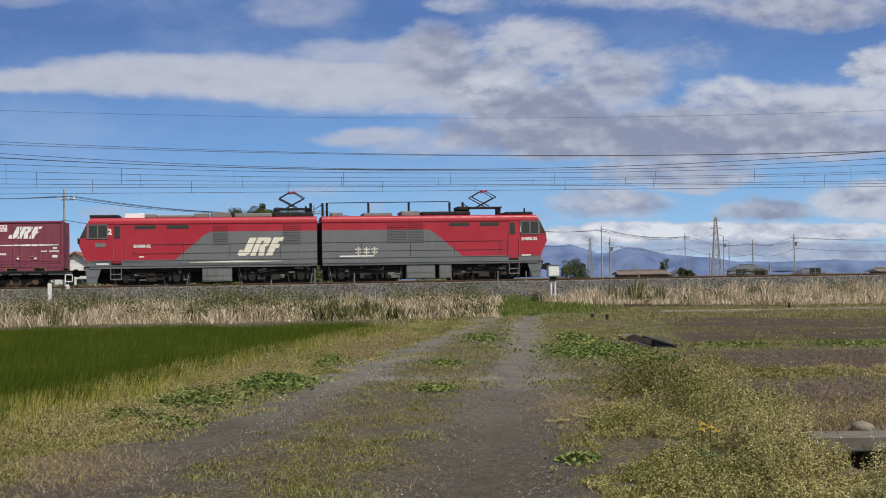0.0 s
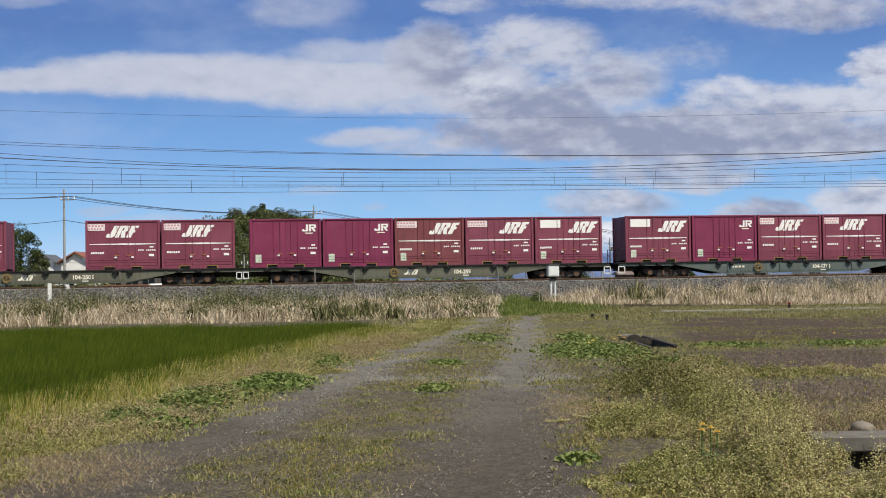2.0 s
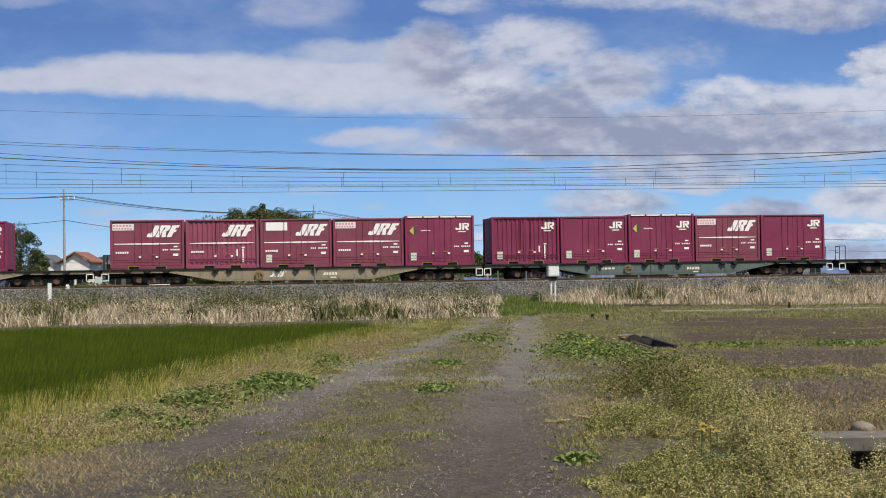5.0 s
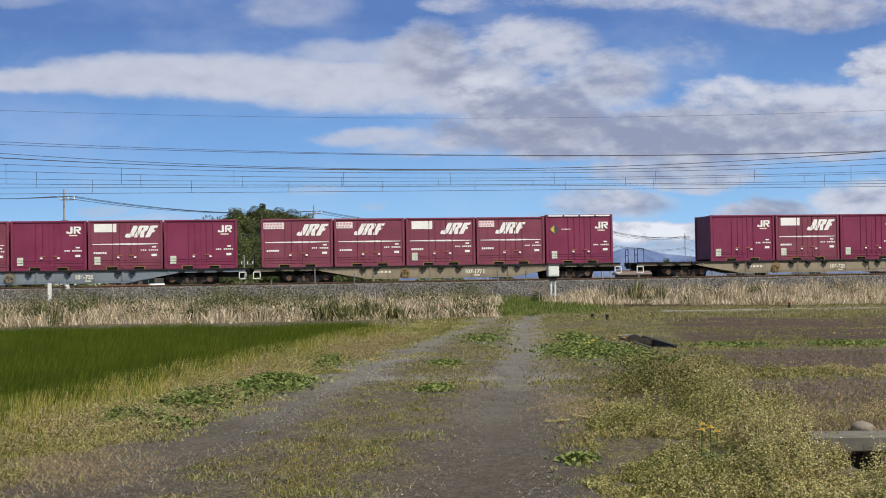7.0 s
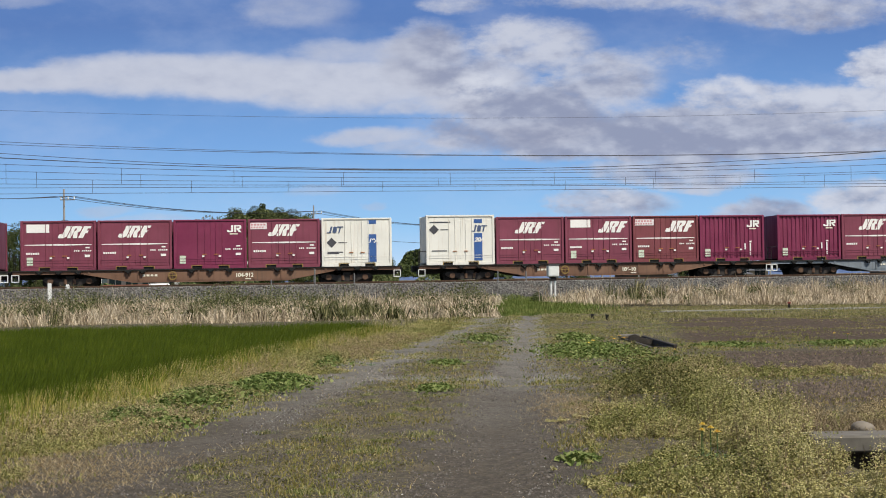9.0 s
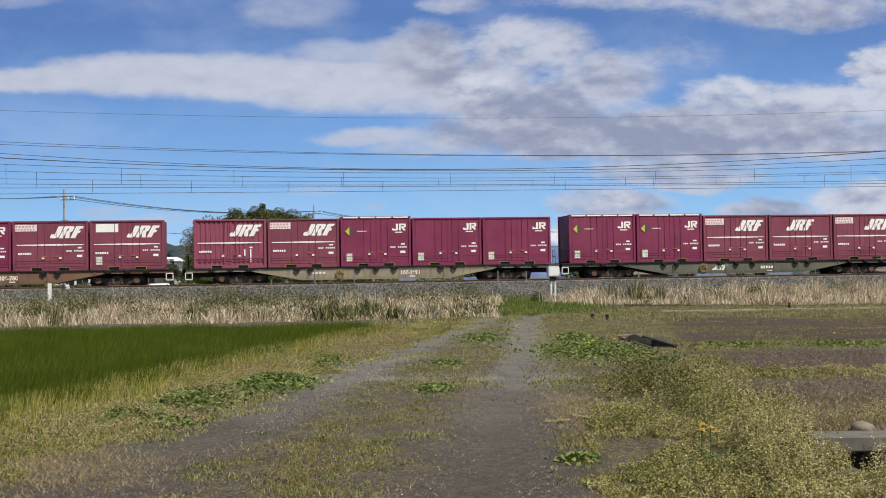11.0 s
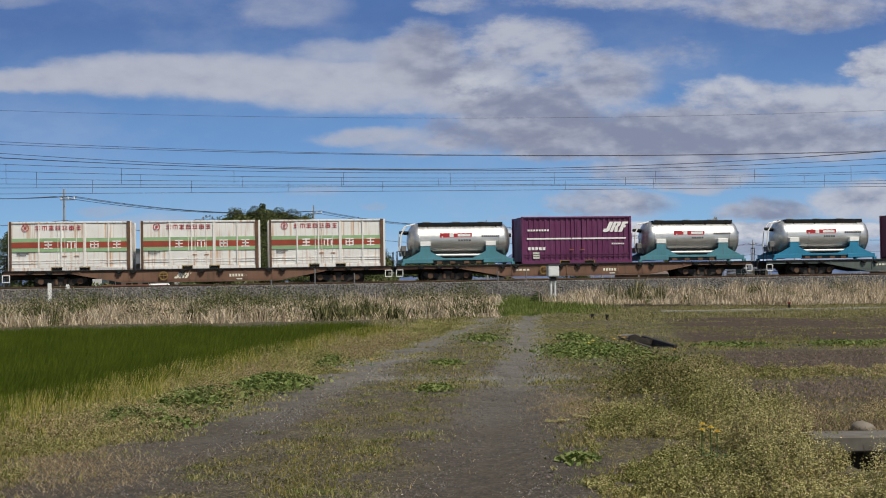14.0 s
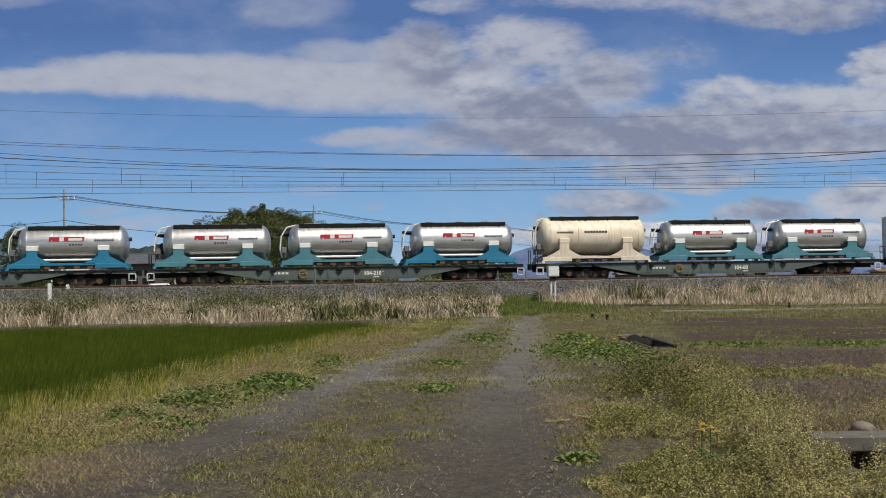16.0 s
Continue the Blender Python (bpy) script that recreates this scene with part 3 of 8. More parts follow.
# ---- containers ----
def shell(name, L, H, mat, ribs=0.0, half=1.22):
    """Box of a freight container with posts, rails, roof and fork pockets; the ribs make a corrugated side."""
    c = empty(name)
    a = L / 2
    y = half - 0.05
    bm = bmesh.new()
    if ribs:
        n = int((L - 0.24) / ribs)
        st = (L - 0.24) / n
        for sgn in (-1, 1):
            pts = []
            for i in range(n):
                x = -a + 0.12 + i * st
                pts += [(x, y), (x + st * 0.42, y), (x + st * 0.5, y - 0.04), (x + st * 0.92, y - 0.04)]
            pts.append((a - 0.12, y))
            lo = [bm.verts.new((px, sgn * py, 0.12)) for px, py in pts]
            hi = [bm.verts.new((px, sgn * py, H - 0.06)) for px, py in pts]
            for i in range(len(pts) - 1):
                q = (lo[i], lo[i + 1], hi[i + 1], hi[i])
                bm.faces.new(q if sgn < 0 else q[::-1])
        box(bm, -a + 0.06, -y + 0.08, 0.10, a - 0.06, y - 0.08, H - 0.05)
    else:
        box(bm, -a + 0.05, -y, 0.10, a - 0.05, y, H - 0.05, bevel=0.01)
    part("body", bm, mat, c)
    for sx in (-1, 1):
        for sy in (-1, 1):
            part("corner_post", boxes((sx * a, sy * half, 0.0, sx * (a - 0.12), sy * (half - 0.12), H), bevel=0.012), mat, c)
    for sy in (-1, 1):
        part("top_rail", boxes((-a + 0.12, sy * half, H - 0.09, a - 0.12, sy * (half - 0.1), H - 0.005), bevel=0.01), mat, c)
    for r0, r1 in ((-a + 0.12, -0.92), (-0.42, 0.42), (0.92, a - 0.12)):
        part("bottom_rail", boxes((r0, -half, 0.0, r1, -half + 0.1, 0.15)), mat, c)
    part("bottom_rail", boxes((-a + 0.12, half - 0.1, 0.0, a - 0.12, half, 0.15)), mat, c)
    part("roof", boxes((-a + 0.05, -half + 0.1, H - 0.06, a - 0.05, half - 0.1, H - 0.02), *[(x - 0.04, -half + 0.12, H - 0.02, x + 0.04, half - 0.12, H + 0.0) for x in np.linspace(-a + 0.5, a - 0.5, 5)]), mat, c)
    for sx in (-1, 1):
        # a black block in each opening stands in for the shade inside
        p = part("fork_pocket", boxes((sx * 0.42, -half + 0.03, 0.01, sx * 0.92, -half + 0.3, 0.13)), M["black"], c, "fork pocket opening filled black for its shade")
        part("pocket_edge", boxes((sx * 0.40, -half - 0.008, 0.135, sx * 0.96, -half + 0.02, 0.165), (sx * 0.92, -half - 0.008, 0.0, sx * 0.96, -half + 0.02, 0.135)), YELLOW, p, "yellow fork pocket edge")
    # side doors: panels, hinge lines and lock rods
    for sx in (-1, 1):
        d = part("door", boxes((sx * 0.015, -y - 0.014, 0.19, sx * min(a - 0.16, 1.66), -y + 0.01, H - 0.12), bevel=0.006) if not ribs else
                 boxes((sx * 0.02, -y - 0.004, 0.19, sx * 0.10, -y + 0.02, H - 0.12)), mat, c)
        for k in (0.28, 0.62) if not ribs else (0.3,):
            part("lock_rod", rods(((sx * k, -y - 0.03, 0.2), (sx * k, -y - 0.03, H - 0.14), 0.016), seg=6), mat, d)
        part("handle", boxes((sx * 0.30 - 0.11, -y - 0.05, 0.70, sx * 0.30 + 0.11, -y - 0.02, 0.74)), ORANGE, d, "orange door handle")
    part("rib", boxes((-a + 0.12, -y - 0.028, 0.48, a - 0.12, -y, 0.52), (-a + 0.12, -y - 0.028, 0.36, a - 0.12, -y, 0.39)), mat, c)
    return c


def container(kind):
    L, H = 3.68, 2.6 if kind == "Jc" else 2.5
    a = L / 2
    early = kind in ("Fa", "F0")     # the mark stands nearer the rear end on these
    ribs = 0.24 if kind in ("N", "Jv", "Jl") else 0
    mat = {"N": FADED, "Jv": MAGENTA, "J": MAGENTA, "Jc": MAGENTA, "Jl": MAROON, "F0": MAROON, "P": MAROON, "F": MAROON, "Fa": MAROON, "Fb": BROWNISH}[kind]
    c = shell("container", L, H, mat, ribs)
    y = -1.192 if not ribs else -1.176
    if kind in ("F", "Fa", "P", "F0", "N", "Fb"):
        shapes("logo", c, y, M["white_dec"], big_mark(-a + L * (0.265 if early else 0.485), 1.62, L * 0.46, 0.60), label="slanted white company mark")
        # a stripe that swells slightly in the middle
        shapes("stripe", c, y, M["white_dec"], [[(-a + 0.2, 1.27), (0.3, 1.245), (a - 0.22, 1.275), (a - 0.22, 1.305), (0.3, 1.33), (-a + 0.2, 1.305)]], label="thin white stripe")
    if kind in ("F", "Fa", "Fb"):
        p = decal("sticker", c, y, TEXTPANEL, (-a + 0.10, 1.98, -a + (0.96 if early else 1.18), 2.31), label="white sticker with two rows of red writing")
        decal("writing", p, y - 0.006, PINK, *[(-a + 0.15 + 0.16 * i, 2.17, -a + 0.25 + 0.16 * i, 2.26) for i in range(5 if early else 6)], *[(-a + 0.15 + 0.14 * i, 2.03, -a + 0.23 + 0.14 * i, 2.11) for i in range(5 if early else 7)], depth=0.004)
    if kind == "P":
        decal("sticker", c, y, M["white_dec"], (-a + 0.30, 1.90, -a + 1.40, 2.32), label="blank white sticker")
    if kind in ("J", "Jv", "Jc"):
        shapes("logo", c, y, M["white_dec"], small_mark(a - 0.98, 1.84, 0.72, 0.36), label="small white company mark")
        decal("writing", c, y, M["cream_dec"], (a - 0.84, 1.72, a - 0.44, 1.78))
    if kind == "Jl":
        shapes("logo", c, y, M["white_dec"], small_mark(a - 0.95, 1.20, 0.66, 0.34), label="small white company mark set low")
    if kind == "Jc":
        decal("top_stripe", c, y - 0.03, M["white_dec"], *[(-a + 0.14 + i * 0.87, 2.50, -a + 0.92 + i * 0.87, 2.57) for i in range(4)], label="white dashes along the top")
        d = shapes("diamond", c, y, CHAR, [[(-a + 0.18, 1.82), (-a + 0.46, 1.54), (-a + 0.74, 1.82), (-a + 0.46, 2.10)]], label="yellow and black diamond sign")
        shapes("diamond_half", d, y - 0.006, plain("yellow sign paint", (0.62, 0.42, 0.05), 0.5, 0, 5, 0.1, 0), [[(-a + 0.24, 1.82), (-a + 0.46, 1.60), (-a + 0.46, 2.04)]], 0.004)
        decal("writing", c, y, M["cream_dec"], (-a + 0.85, 1.80, -a + 1.35, 1.84))
    # small writing common to all
    if kind in ("N", "Jv"):
        decal("writing", c, y, M["white_dec"], (a - 0.83, 0.30, a - 0.76, 0.98), (a - 1.13, 0.62, a - 1.06, 0.95), (a - 0.86, 1.02, a - 0.70, 1.08), label="white writing in a column")
    else:
        decal("writing", c, y, M["white_dec"], *[(a - 1.08 + 0.098 * i, 0.94, a - 1.015 + 0.098 * i, 1.012) for i in range(9) if i != 3], (a - 0.52, 1.10, a - 0.32, 1.17), label="row of white number writing")
        decal("plate", c, y, M["white_dec"], (a - 0.56, 0.66, a - 0.30, 0.78))
    if kind in ("F", "Fa", "P", "F0", "N", "Fb"):
        decal("writing", c, y, M["white_dec"], *[(-a + 0.27 + 0.11 * i, 0.80, -a + 0.35 + 0.11 * i, 0.90) for i in range(6)])
    if kind in ("P", "J", "Fb", "Jc", "Jv", "Jl"):
        decal("plate", c, y, PALEGREEN, (-a + 0.30, 0.26, -a + 0.60, 0.66), label="pale inspection plate")
    decal("plate", c, y - 0.05, M["white_dec"], (-0.42, 0.58, -0.30, 0.66))
    decal("plate", c, y - 0.05, M["white_dec"], (0.42, 0.58, 0.54, 0.66))
    words_ = {"Fa": "maroon freight container with white stripe and small sticker", "F": "maroon steel freight container with white stripe and sticker", "Fb": "weathered brown-maroon freight container with white stripe", "P": "maroon freight container with blank white sticker and stripe",
              "F0": "maroon freight container with white mark and stripe", "N": "faded purple-red corrugated freight container with white stripe", "J": "plain wine-red freight container with small white mark",
              "Jv": "wine-red corrugated freight container with small white mark", "Jc": "wine-red freight container with yellow and black diamond sign", "Jl": "maroon corrugated freight container with mark set low"}[kind]
    return tagged(c, words_, "container", "freight containers")


def container_white(number):
    L, H = 3.66, 2.62 if number == "20A" else 2.52
    a = L / 2
    c = shell("container", L, H, OFFWHITE)
    y = -1.192
    bx = -a + 0.70 * L if number == "20A" else -a + 0.66 * L
    band = decal("band", c, y, BLUE, (bx, 0.22, bx + 0.44, 1.66), (bx, 2.20, bx + 0.44, 2.40), label="blue vertical band")
    words("number", number, 0.30, band, bx + 0.02, y - 0.006, 1.22, M["white_dec"], "white italic number", 0.3)
    lx = bx - 0.14 if number == "20A" else -a + 0.28
    def at(pts, x0, z0, w, h):
        return [(x0 + w * p, z0 + h * q) for p, q in pts]
    shapes("logo", c, y - 0.008, plain("blue-grey lettering paint", (0.06, 0.09, 0.18), 0.5, 0, 5, 0.1, 0), [at(((0, 0), (0.25, 0), (0.38, 1), (0.25, 1), (0.16, 0.15), (0, 0.15)), lx, 1.74, 0.8, 0.34),
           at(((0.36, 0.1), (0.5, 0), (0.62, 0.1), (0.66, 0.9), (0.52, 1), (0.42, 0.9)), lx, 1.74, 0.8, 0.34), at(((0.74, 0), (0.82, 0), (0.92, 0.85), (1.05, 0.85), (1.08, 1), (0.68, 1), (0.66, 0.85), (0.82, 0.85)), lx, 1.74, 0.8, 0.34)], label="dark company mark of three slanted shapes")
    dx, dz = (-a + 0.42, 1.86) if number == "20A" else (-a + 0.52, 1.24)
    shapes("diamond", c, y, CHAR, [[(dx - 0.26, dz), (dx, dz - 0.26), (dx + 0.26, dz), (dx, dz + 0.26)]], label="dark diamond sign")
    decal("writing", c, y, CHAR, (dx + 0.35, dz - 0.02, dx + 0.8, dz + 0.02), (-a + 0.3, 0.72, -a + 1.1, 0.77), (-a + 0.2, 2.22, -a + 1.3, 2.28) if number == "20A" else (-a + 0.3, 0.66, -a + 0.9, 0.7))
    return tagged(c, "stained white freight container with a blue vertical band", "container", "freight containers")


def container_violet():
    L, H = 6.06, 2.5
    a = L / 2
    c = shell("container", L, H, VIOLET, 0.28)
    y = -1.176
    shapes("logo", c, y, M["white_dec"], big_mark(a - 1.6, 1.65, 1.45, 0.55), label="slanted white company mark")
    shapes("stripe", c, y, M["white_dec"], [[(-a + 0.3, 1.28), (a - 0.3, 1.28), (a - 0.3, 1.36), (-a + 0.3, 1.36)]], label="white stripe")
    decal("writing", c, y, M["white_dec"], *[(-a + 0.35 + 0.15 * i, 1.72, -a + 0.46 + 0.15 * i, 1.82) for i in range(8)], *[(-a + 0.35 + 0.2 * i, 0.72, -a + 0.5 + 0.2 * i, 0.88) for i in range(5)],
          *[(a - 1.1 + 0.12 * i, 0.98, a - 1.02 + 0.12 * i, 1.06) for i in range(6)])
    decal("plate", c, y, PALEGREEN, (-a + 0.62, 0.26, -a + 0.98, 0.6))
    return tagged(c, "long violet corrugated freight container with white stripe", "container", "freight containers")


def container_banded():
    L, H = 6.05, 2.46
    a = L / 2
    c = shell("container", L, H, RUSTWHITE, 0)
    y = -1.20
    for name, z0, z1, mt in (("green_band", 1.43, 1.62, GREENB), ("red_band", 1.13, 1.427, REDB), ("green_band", 0.94, 1.127, GREENB)):
        decal(name, c, y, mt, (-a + 0.13, z0, a - 0.13, z1), depth=0.008, label="painted horizontal band")
    # brand writing kept as blocks of strokes
    def glyph(x, z, s, kind):
        t = s * 0.14
        rows = [(x, z + s * 0.82, x + s, z + s * 0.82 + t), (x + s * 0.43, z, x + s * 0.43 + t, z + s)]
        if kind % 2:
            rows += [(x, z + s * 0.1, x + t, z + s * 0.7), (x + s - t, z + s * 0.1, x + s, z + s * 0.7)]
        if kind != 1:
            rows += [(x + s * 0.1, z + s * 0.45, x + s * 0.95, z + s * 0.45 + t), (x, z + 0.02, x + s, z + 0.02 + t)]
        return rows
    big = [r for i, x in enumerate((-1.30, -0.18, 0.95, 2.05)) for r in glyph(x, 1.07, 0.42, (2, 1, 3, 0)[i])]
    decal("writing", c, y - 0.01, M["white_dec"], *big, depth=0.006, label="four white stroke marks")
    small = [r for i in range(7) for r in glyph(-1.72 + 0.33 * i, 2.02, 0.24, i)]
    decal("writing", c, y, REDL, *small, depth=0.006, label="row of dark red stroke marks")
    bm = bmesh.new()
    for r0, r1 in ((0.18, 0.145), (0.065, 0.0)):
        n = 14
        for i in range(n):
            t0, t1 = 6.2832 * i / n, 6.2832 * (i + 1) / n
            pts = [(-2.2 + r0 * math.cos(t0), 2.15 + r0 * math.sin(t0)), (-2.2 + r0 * math.cos(t1), 2.15 + r0 * math.sin(t1))]
            pts += [(-2.2 + r1 * math.cos(t1), 2.15 + r1 * math.sin(t1)), (-2.2 + r1 * math.cos(t0), 2.15 + r1 * math.sin(t0))] if r1 else [(-2.2, 2.15)]
            prism(bm, pts, y - 0.006, y)
    part("emblem", bm, REDL, c, "red ring emblem")
    for x in (-1.55, -0.45, 0.65, 0.72, 1.85):
        part("seam", boxes((x - 0.035, y - 0.03, 0.16, x + 0.035, y + 0.02, H - 0.1)), RUSTWHITE, c)
    part("end_post", boxes((a - 0.26, -1.235, 0.0, a - 0.10, -1.1, H)), M["rust"], c, "rusty end post")
    part("end_post", boxes((-a + 0.04, -1.235, 0.0, -a + 0.16, -1.1, H)), M["rust"], c, "rusty end post")
    decal("writing", c, y, CHAR, (-a + 0.4, 0.86, -a + 1.0, 0.90), (-a + 0.4, 0.76, -a + 0.85, 0.79))
    return tagged(c, "long rust-stained white container with green and red bands", "container", "freight containers")


def revolve(bm, profile, seg=28, m=None):
    """Turn a profile of (x, r) about the x axis."""
    rings = []
    for x, r in profile:
        if r < 1e-4:
            rings.append([bm.verts.new((x, 0, 0))])
        else:
            rings.append([bm.verts.new((x, r * math.cos(6.2832 * i / seg), r * math.sin(6.2832 * i / seg))) for i in range(seg)])
    for p, q in zip(rings, rings[1:]):
        for i in range(seg):
            k = (i + 1) % seg
            if len(p) == 1:
                bm.faces.new((p[0], q[k], q[i]))
            elif len(q) == 1:
                bm.faces.new((p[i], p[k], q[0]))
            else:
                bm.faces.new((p[i], p[k], q[k], q[i]))
    bmesh.ops.recalc_face_normals(bm, faces=bm.faces)
    if m is not None:
        bmesh.ops.transform(bm, matrix=m, verts=bm.verts)
    return bm


def tank_material():
    n = Nodes("brushed stainless tank shell")
    p = n.coords()
    r = n.random()
    a = n.noise(n.stretch(p, 0.5, 3, 3), 3.0, 5)
    streak = n.noise(n.stretch(p, 5, 0.6, 0.6), 2.0, 5)
    base = n.ramp(a, (0.3, (0.52, 0.51, 0.48)), (0.7, (0.72, 0.715, 0.70)))
    base = n.mix(n.math("MULTIPLY", n.span(streak, 0.55, 0.75), 0.22), base, (0.30, 0.25, 0.19))
    base = n.mix(n.math("MULTIPLY", r, 0.25), base, (0.45, 0.42, 0.36))
    n.bump(a, 0.08, 0.02)
    return n.done(base, n.span(streak, 0.3, 0.8, 0.30, 0.48), 0.85)


M["tank"] = tank_material()
CREAM = paint("cream tank paint", (0.72, 0.63, 0.49), 0.45, 0.4, (0.30, 0.18, 0.09), streak=0.6)
TEAL = paint("grey-teal frame paint", (0.062, 0.215, 0.265), 0.5, 0.35)
SKYB = paint("bright blue frame paint", (0.012, 0.19, 0.33), 0.45, 0.2)


def tank_container(kind):
    """A tank on saddles in a low frame, 20 feet long."""
    c = empty("tank_container")
    cream = kind == "cream"
    fm = CREAM if cream else (SKYB if kind == "blue" else TEAL)
    R, zc, h = (1.03, 1.46, 2.98) if cream else (0.97, 1.27, 2.78)
    prof = [(-h, 0.0), (-h + 0.03, R * 0.35), (-h + 0.12, R * 0.68), (-h + 0.26, R * 0.90), (-h + 0.42, R * 0.985), (-h + 0.55, R), (h - 0.55, R), (h - 0.42, R * 0.985), (h - 0.26, R * 0.90), (h - 0.12, R * 0.68), (h - 0.03, R * 0.35), (h, 0.0)]
    tank = part("tank", revolve(bmesh.new(), prof, 36, Matrix.Translation((0, 0, zc))), CREAM if cream else M["tank"], c, "cream tank barrel" if cream else "silver tank barrel", True)
    for x in (-h + 0.55, -0.9, 0.9, h - 0.55) if cream else (-h + 0.55, -1.0, h - 0.75):
        part("hoop", revolve(bmesh.new(), [(x - 0.03, R - 0.01), (x - 0.03, R + 0.018), (x + 0.03, R + 0.018), (x + 0.03, R - 0.01)], 36, Matrix.Translation((0, 0, zc))), CREAM if cream else M["tank"], tank)
    w = part("walkway", boxes((-h + 0.62, -0.62, zc + R - 0.16, h - 0.42, -0.56, zc + R - 0.02), (-h + 0.62, -0.6, zc + R - 0.03, h - 0.42, 0.6, zc + R + 0.02)), M["black"], c, "dark walkway along the top")
    for x in (-1.7, -0.45, 0.8, 2.0):
        part("bracket", boxes((x - 0.02, -0.64, zc + R - 0.26, x + 0.02, -0.5, zc + R - 0.0)), M["steel_dark"], w)
    for x in (-1.5, 0.1, 1.5):
        part("hatch", rods(((x, 0, zc + R), (x, 0, zc + R + 0.05), 0.2), ((x, 0, zc + R + 0.05), (x, 0, zc + R + 0.075), 0.23), seg=12), M["tank"] if not cream else CREAM, c)
    if not cream:
        # the barrel sits a little ahead of its saddles
        tank.location.x, w.location.x = 0.2, 0.15
    # frame: low deck, sloped skirts, saddle columns and pads
    for x in (-1.75, 1.75):
        for sy in (-1, 1):
            part("saddle", prism(bmesh.new(), [(x - 1.05, 0.32), (x + 1.05, 0.32), (x + 0.62, 0.52), (x + 0.27, 0.72), (x + 0.25, 1.08), (x - 0.25, 1.08), (x - 0.27, 0.72), (x - 0.62, 0.52)], sy * 1.16, sy * 1.06), fm, c)
            part("saddle_pad", boxes((x - 0.28, sy * 1.18, 0.99 if not cream else 1.08, x + 0.28, sy * 0.80, 1.24 if not cream else 1.34), bevel=0.02), CREAM if cream else M["white_dec"], c, "" if cream else "white saddle pad")
        part("cradle", boxes((x - 0.2, -1.1, 0.3, x + 0.2, 1.1, zc - R + 0.2)), fm, c)
    for sy in (-1, 1):
        part("side_beam", boxes((-2.95, sy * 1.18, 0.10, -1.35, sy * 1.02, 0.33), (1.35, sy * 1.18, 0.10, 2.95, sy * 1.02, 0.33), (-1.35, sy * 1.16, 0.24, 1.35, sy * 1.04, 0.36), bevel=0.01), fm, c)
    for x in (-2.875, 2.875):
        part("cross_beam", boxes((x - 0.075, -1.1, 0.1, x + 0.075, 1.1, 0.3)), fm, c)
    # solid black box gives the slot its inner shade by colour
    part("slot", boxes((-1.3, -1.12, 0.06, 1.3, -0.95, 0.22)), M["black"], c, "fork slot filled black for its shade")
    for x in (-1.15, -0.45, 0.3, 0.95):
        part("slot_edge", boxes((x, -1.17, 0.07, x + 0.28, -1.12, 0.2)), M["rust"], c)
    for sx in (-1, 1):
        for sy in (-1, 1):
            part("corner_casting", boxes((sx * 3.03, sy * 1.21, 0.0, sx * 2.85, sy * 1.05, 0.13), bevel=0.01), fm, c)
    if not cream:
        part("pipe", rods(((-1.2, -1.0, 0.52), (1.3, -1.0, 0.52), 0.06), seg=8), M["white_dec"], c, "white pipe under the tank")
        sg = part("sign", prism(bmesh.new(), [(-1.15, zc + 0.17), (0.55, zc + 0.17), (0.62, zc + 0.42), (-1.12, zc + 0.42)], -R - 0.012 + 0.03, -R + 0.10), plain("red sign paint", (0.42, 0.03, 0.04), 0.4, 0, 4, 0.1, 0), tank, "red sign with white marks")
        decal("writing", sg, -R + 0.02, M["white_dec"], (-0.18, zc + 0.23, 0.5, zc + 0.36), (-0.62, zc + 0.20, -0.40, zc + 0.40))
        decal("writing", tank, -R + 0.004, CHAR, *[(-0.15 + 0.14 * i, zc - 0.02, -0.05 + 0.14 * i, zc + 0.07) for i in range(5)], *[(1.1 + 0.11 * i, zc + 0.2, 1.18 + 0.11 * i, zc + 0.28) for i in range(9)], depth=0.012)
    else:
        decal("writing", tank, -R + 0.004, CHAR, *[(-0.6 + 0.16 * i, zc + 0.16, -0.48 + 0.16 * i, zc + 0.27) for i in range(8)], *[(-2.1 + 0.13 * i, zc + 0.16, -2.0 + 0.13 * i, zc + 0.24) for i in range(7)], depth=0.012)
    # hose arch and ladder on the rear end
    pts = [(-h + (0.3 if cream else 0.62), zc + R * 0.97), (-h + (-0.02 if cream else 0.12), zc + R * 0.84), (-h - 0.16, zc + 0.35), (-h - 0.22, zc - 0.3), (-h - 0.12, 0.5)]
    for py, r in ((-0.35, 0.035), (0.25, 0.03)):
        bm = bmesh.new()
        for (x0, z0), (x1, z1) in zip(pts, pts[1:]):
            rod(bm, (x0, py, z0), (x1, py, z1), r, seg=6)
        part("hose_arch", bm, CREAM if cream else M["white_dec"], c, "pale hose arch")
    part("valve", boxes((-h - 0.16, -0.6, 0.75, -h + 0.1, -0.3, 1.05), (-h - 0.2, -0.2, 0.5, -h + 0.45, 0.2, 0.8), bevel=0.02), M["grey_box"], c)
    part("nozzle", rods(((-h + (0.05 if cream else 0.4), 0, zc + 0.45), (-h - 0.2, 0, zc + 0.5), 0.12, 0.08), ((h - 0.05, 0, zc + 0.3), (h + (0.12 if cream else 0.30), 0, zc + 0.3), 0.1), seg=10), M["steel_dark"], c)
    lab = {"cream": "cream-painted tank container with dark stains underneath", "blue": "silver tank container on a bright blue frame", "teal": "silver tank container on a grey-teal frame"}[kind]
    return tagged(c, lab, "tank container", "tank containers")


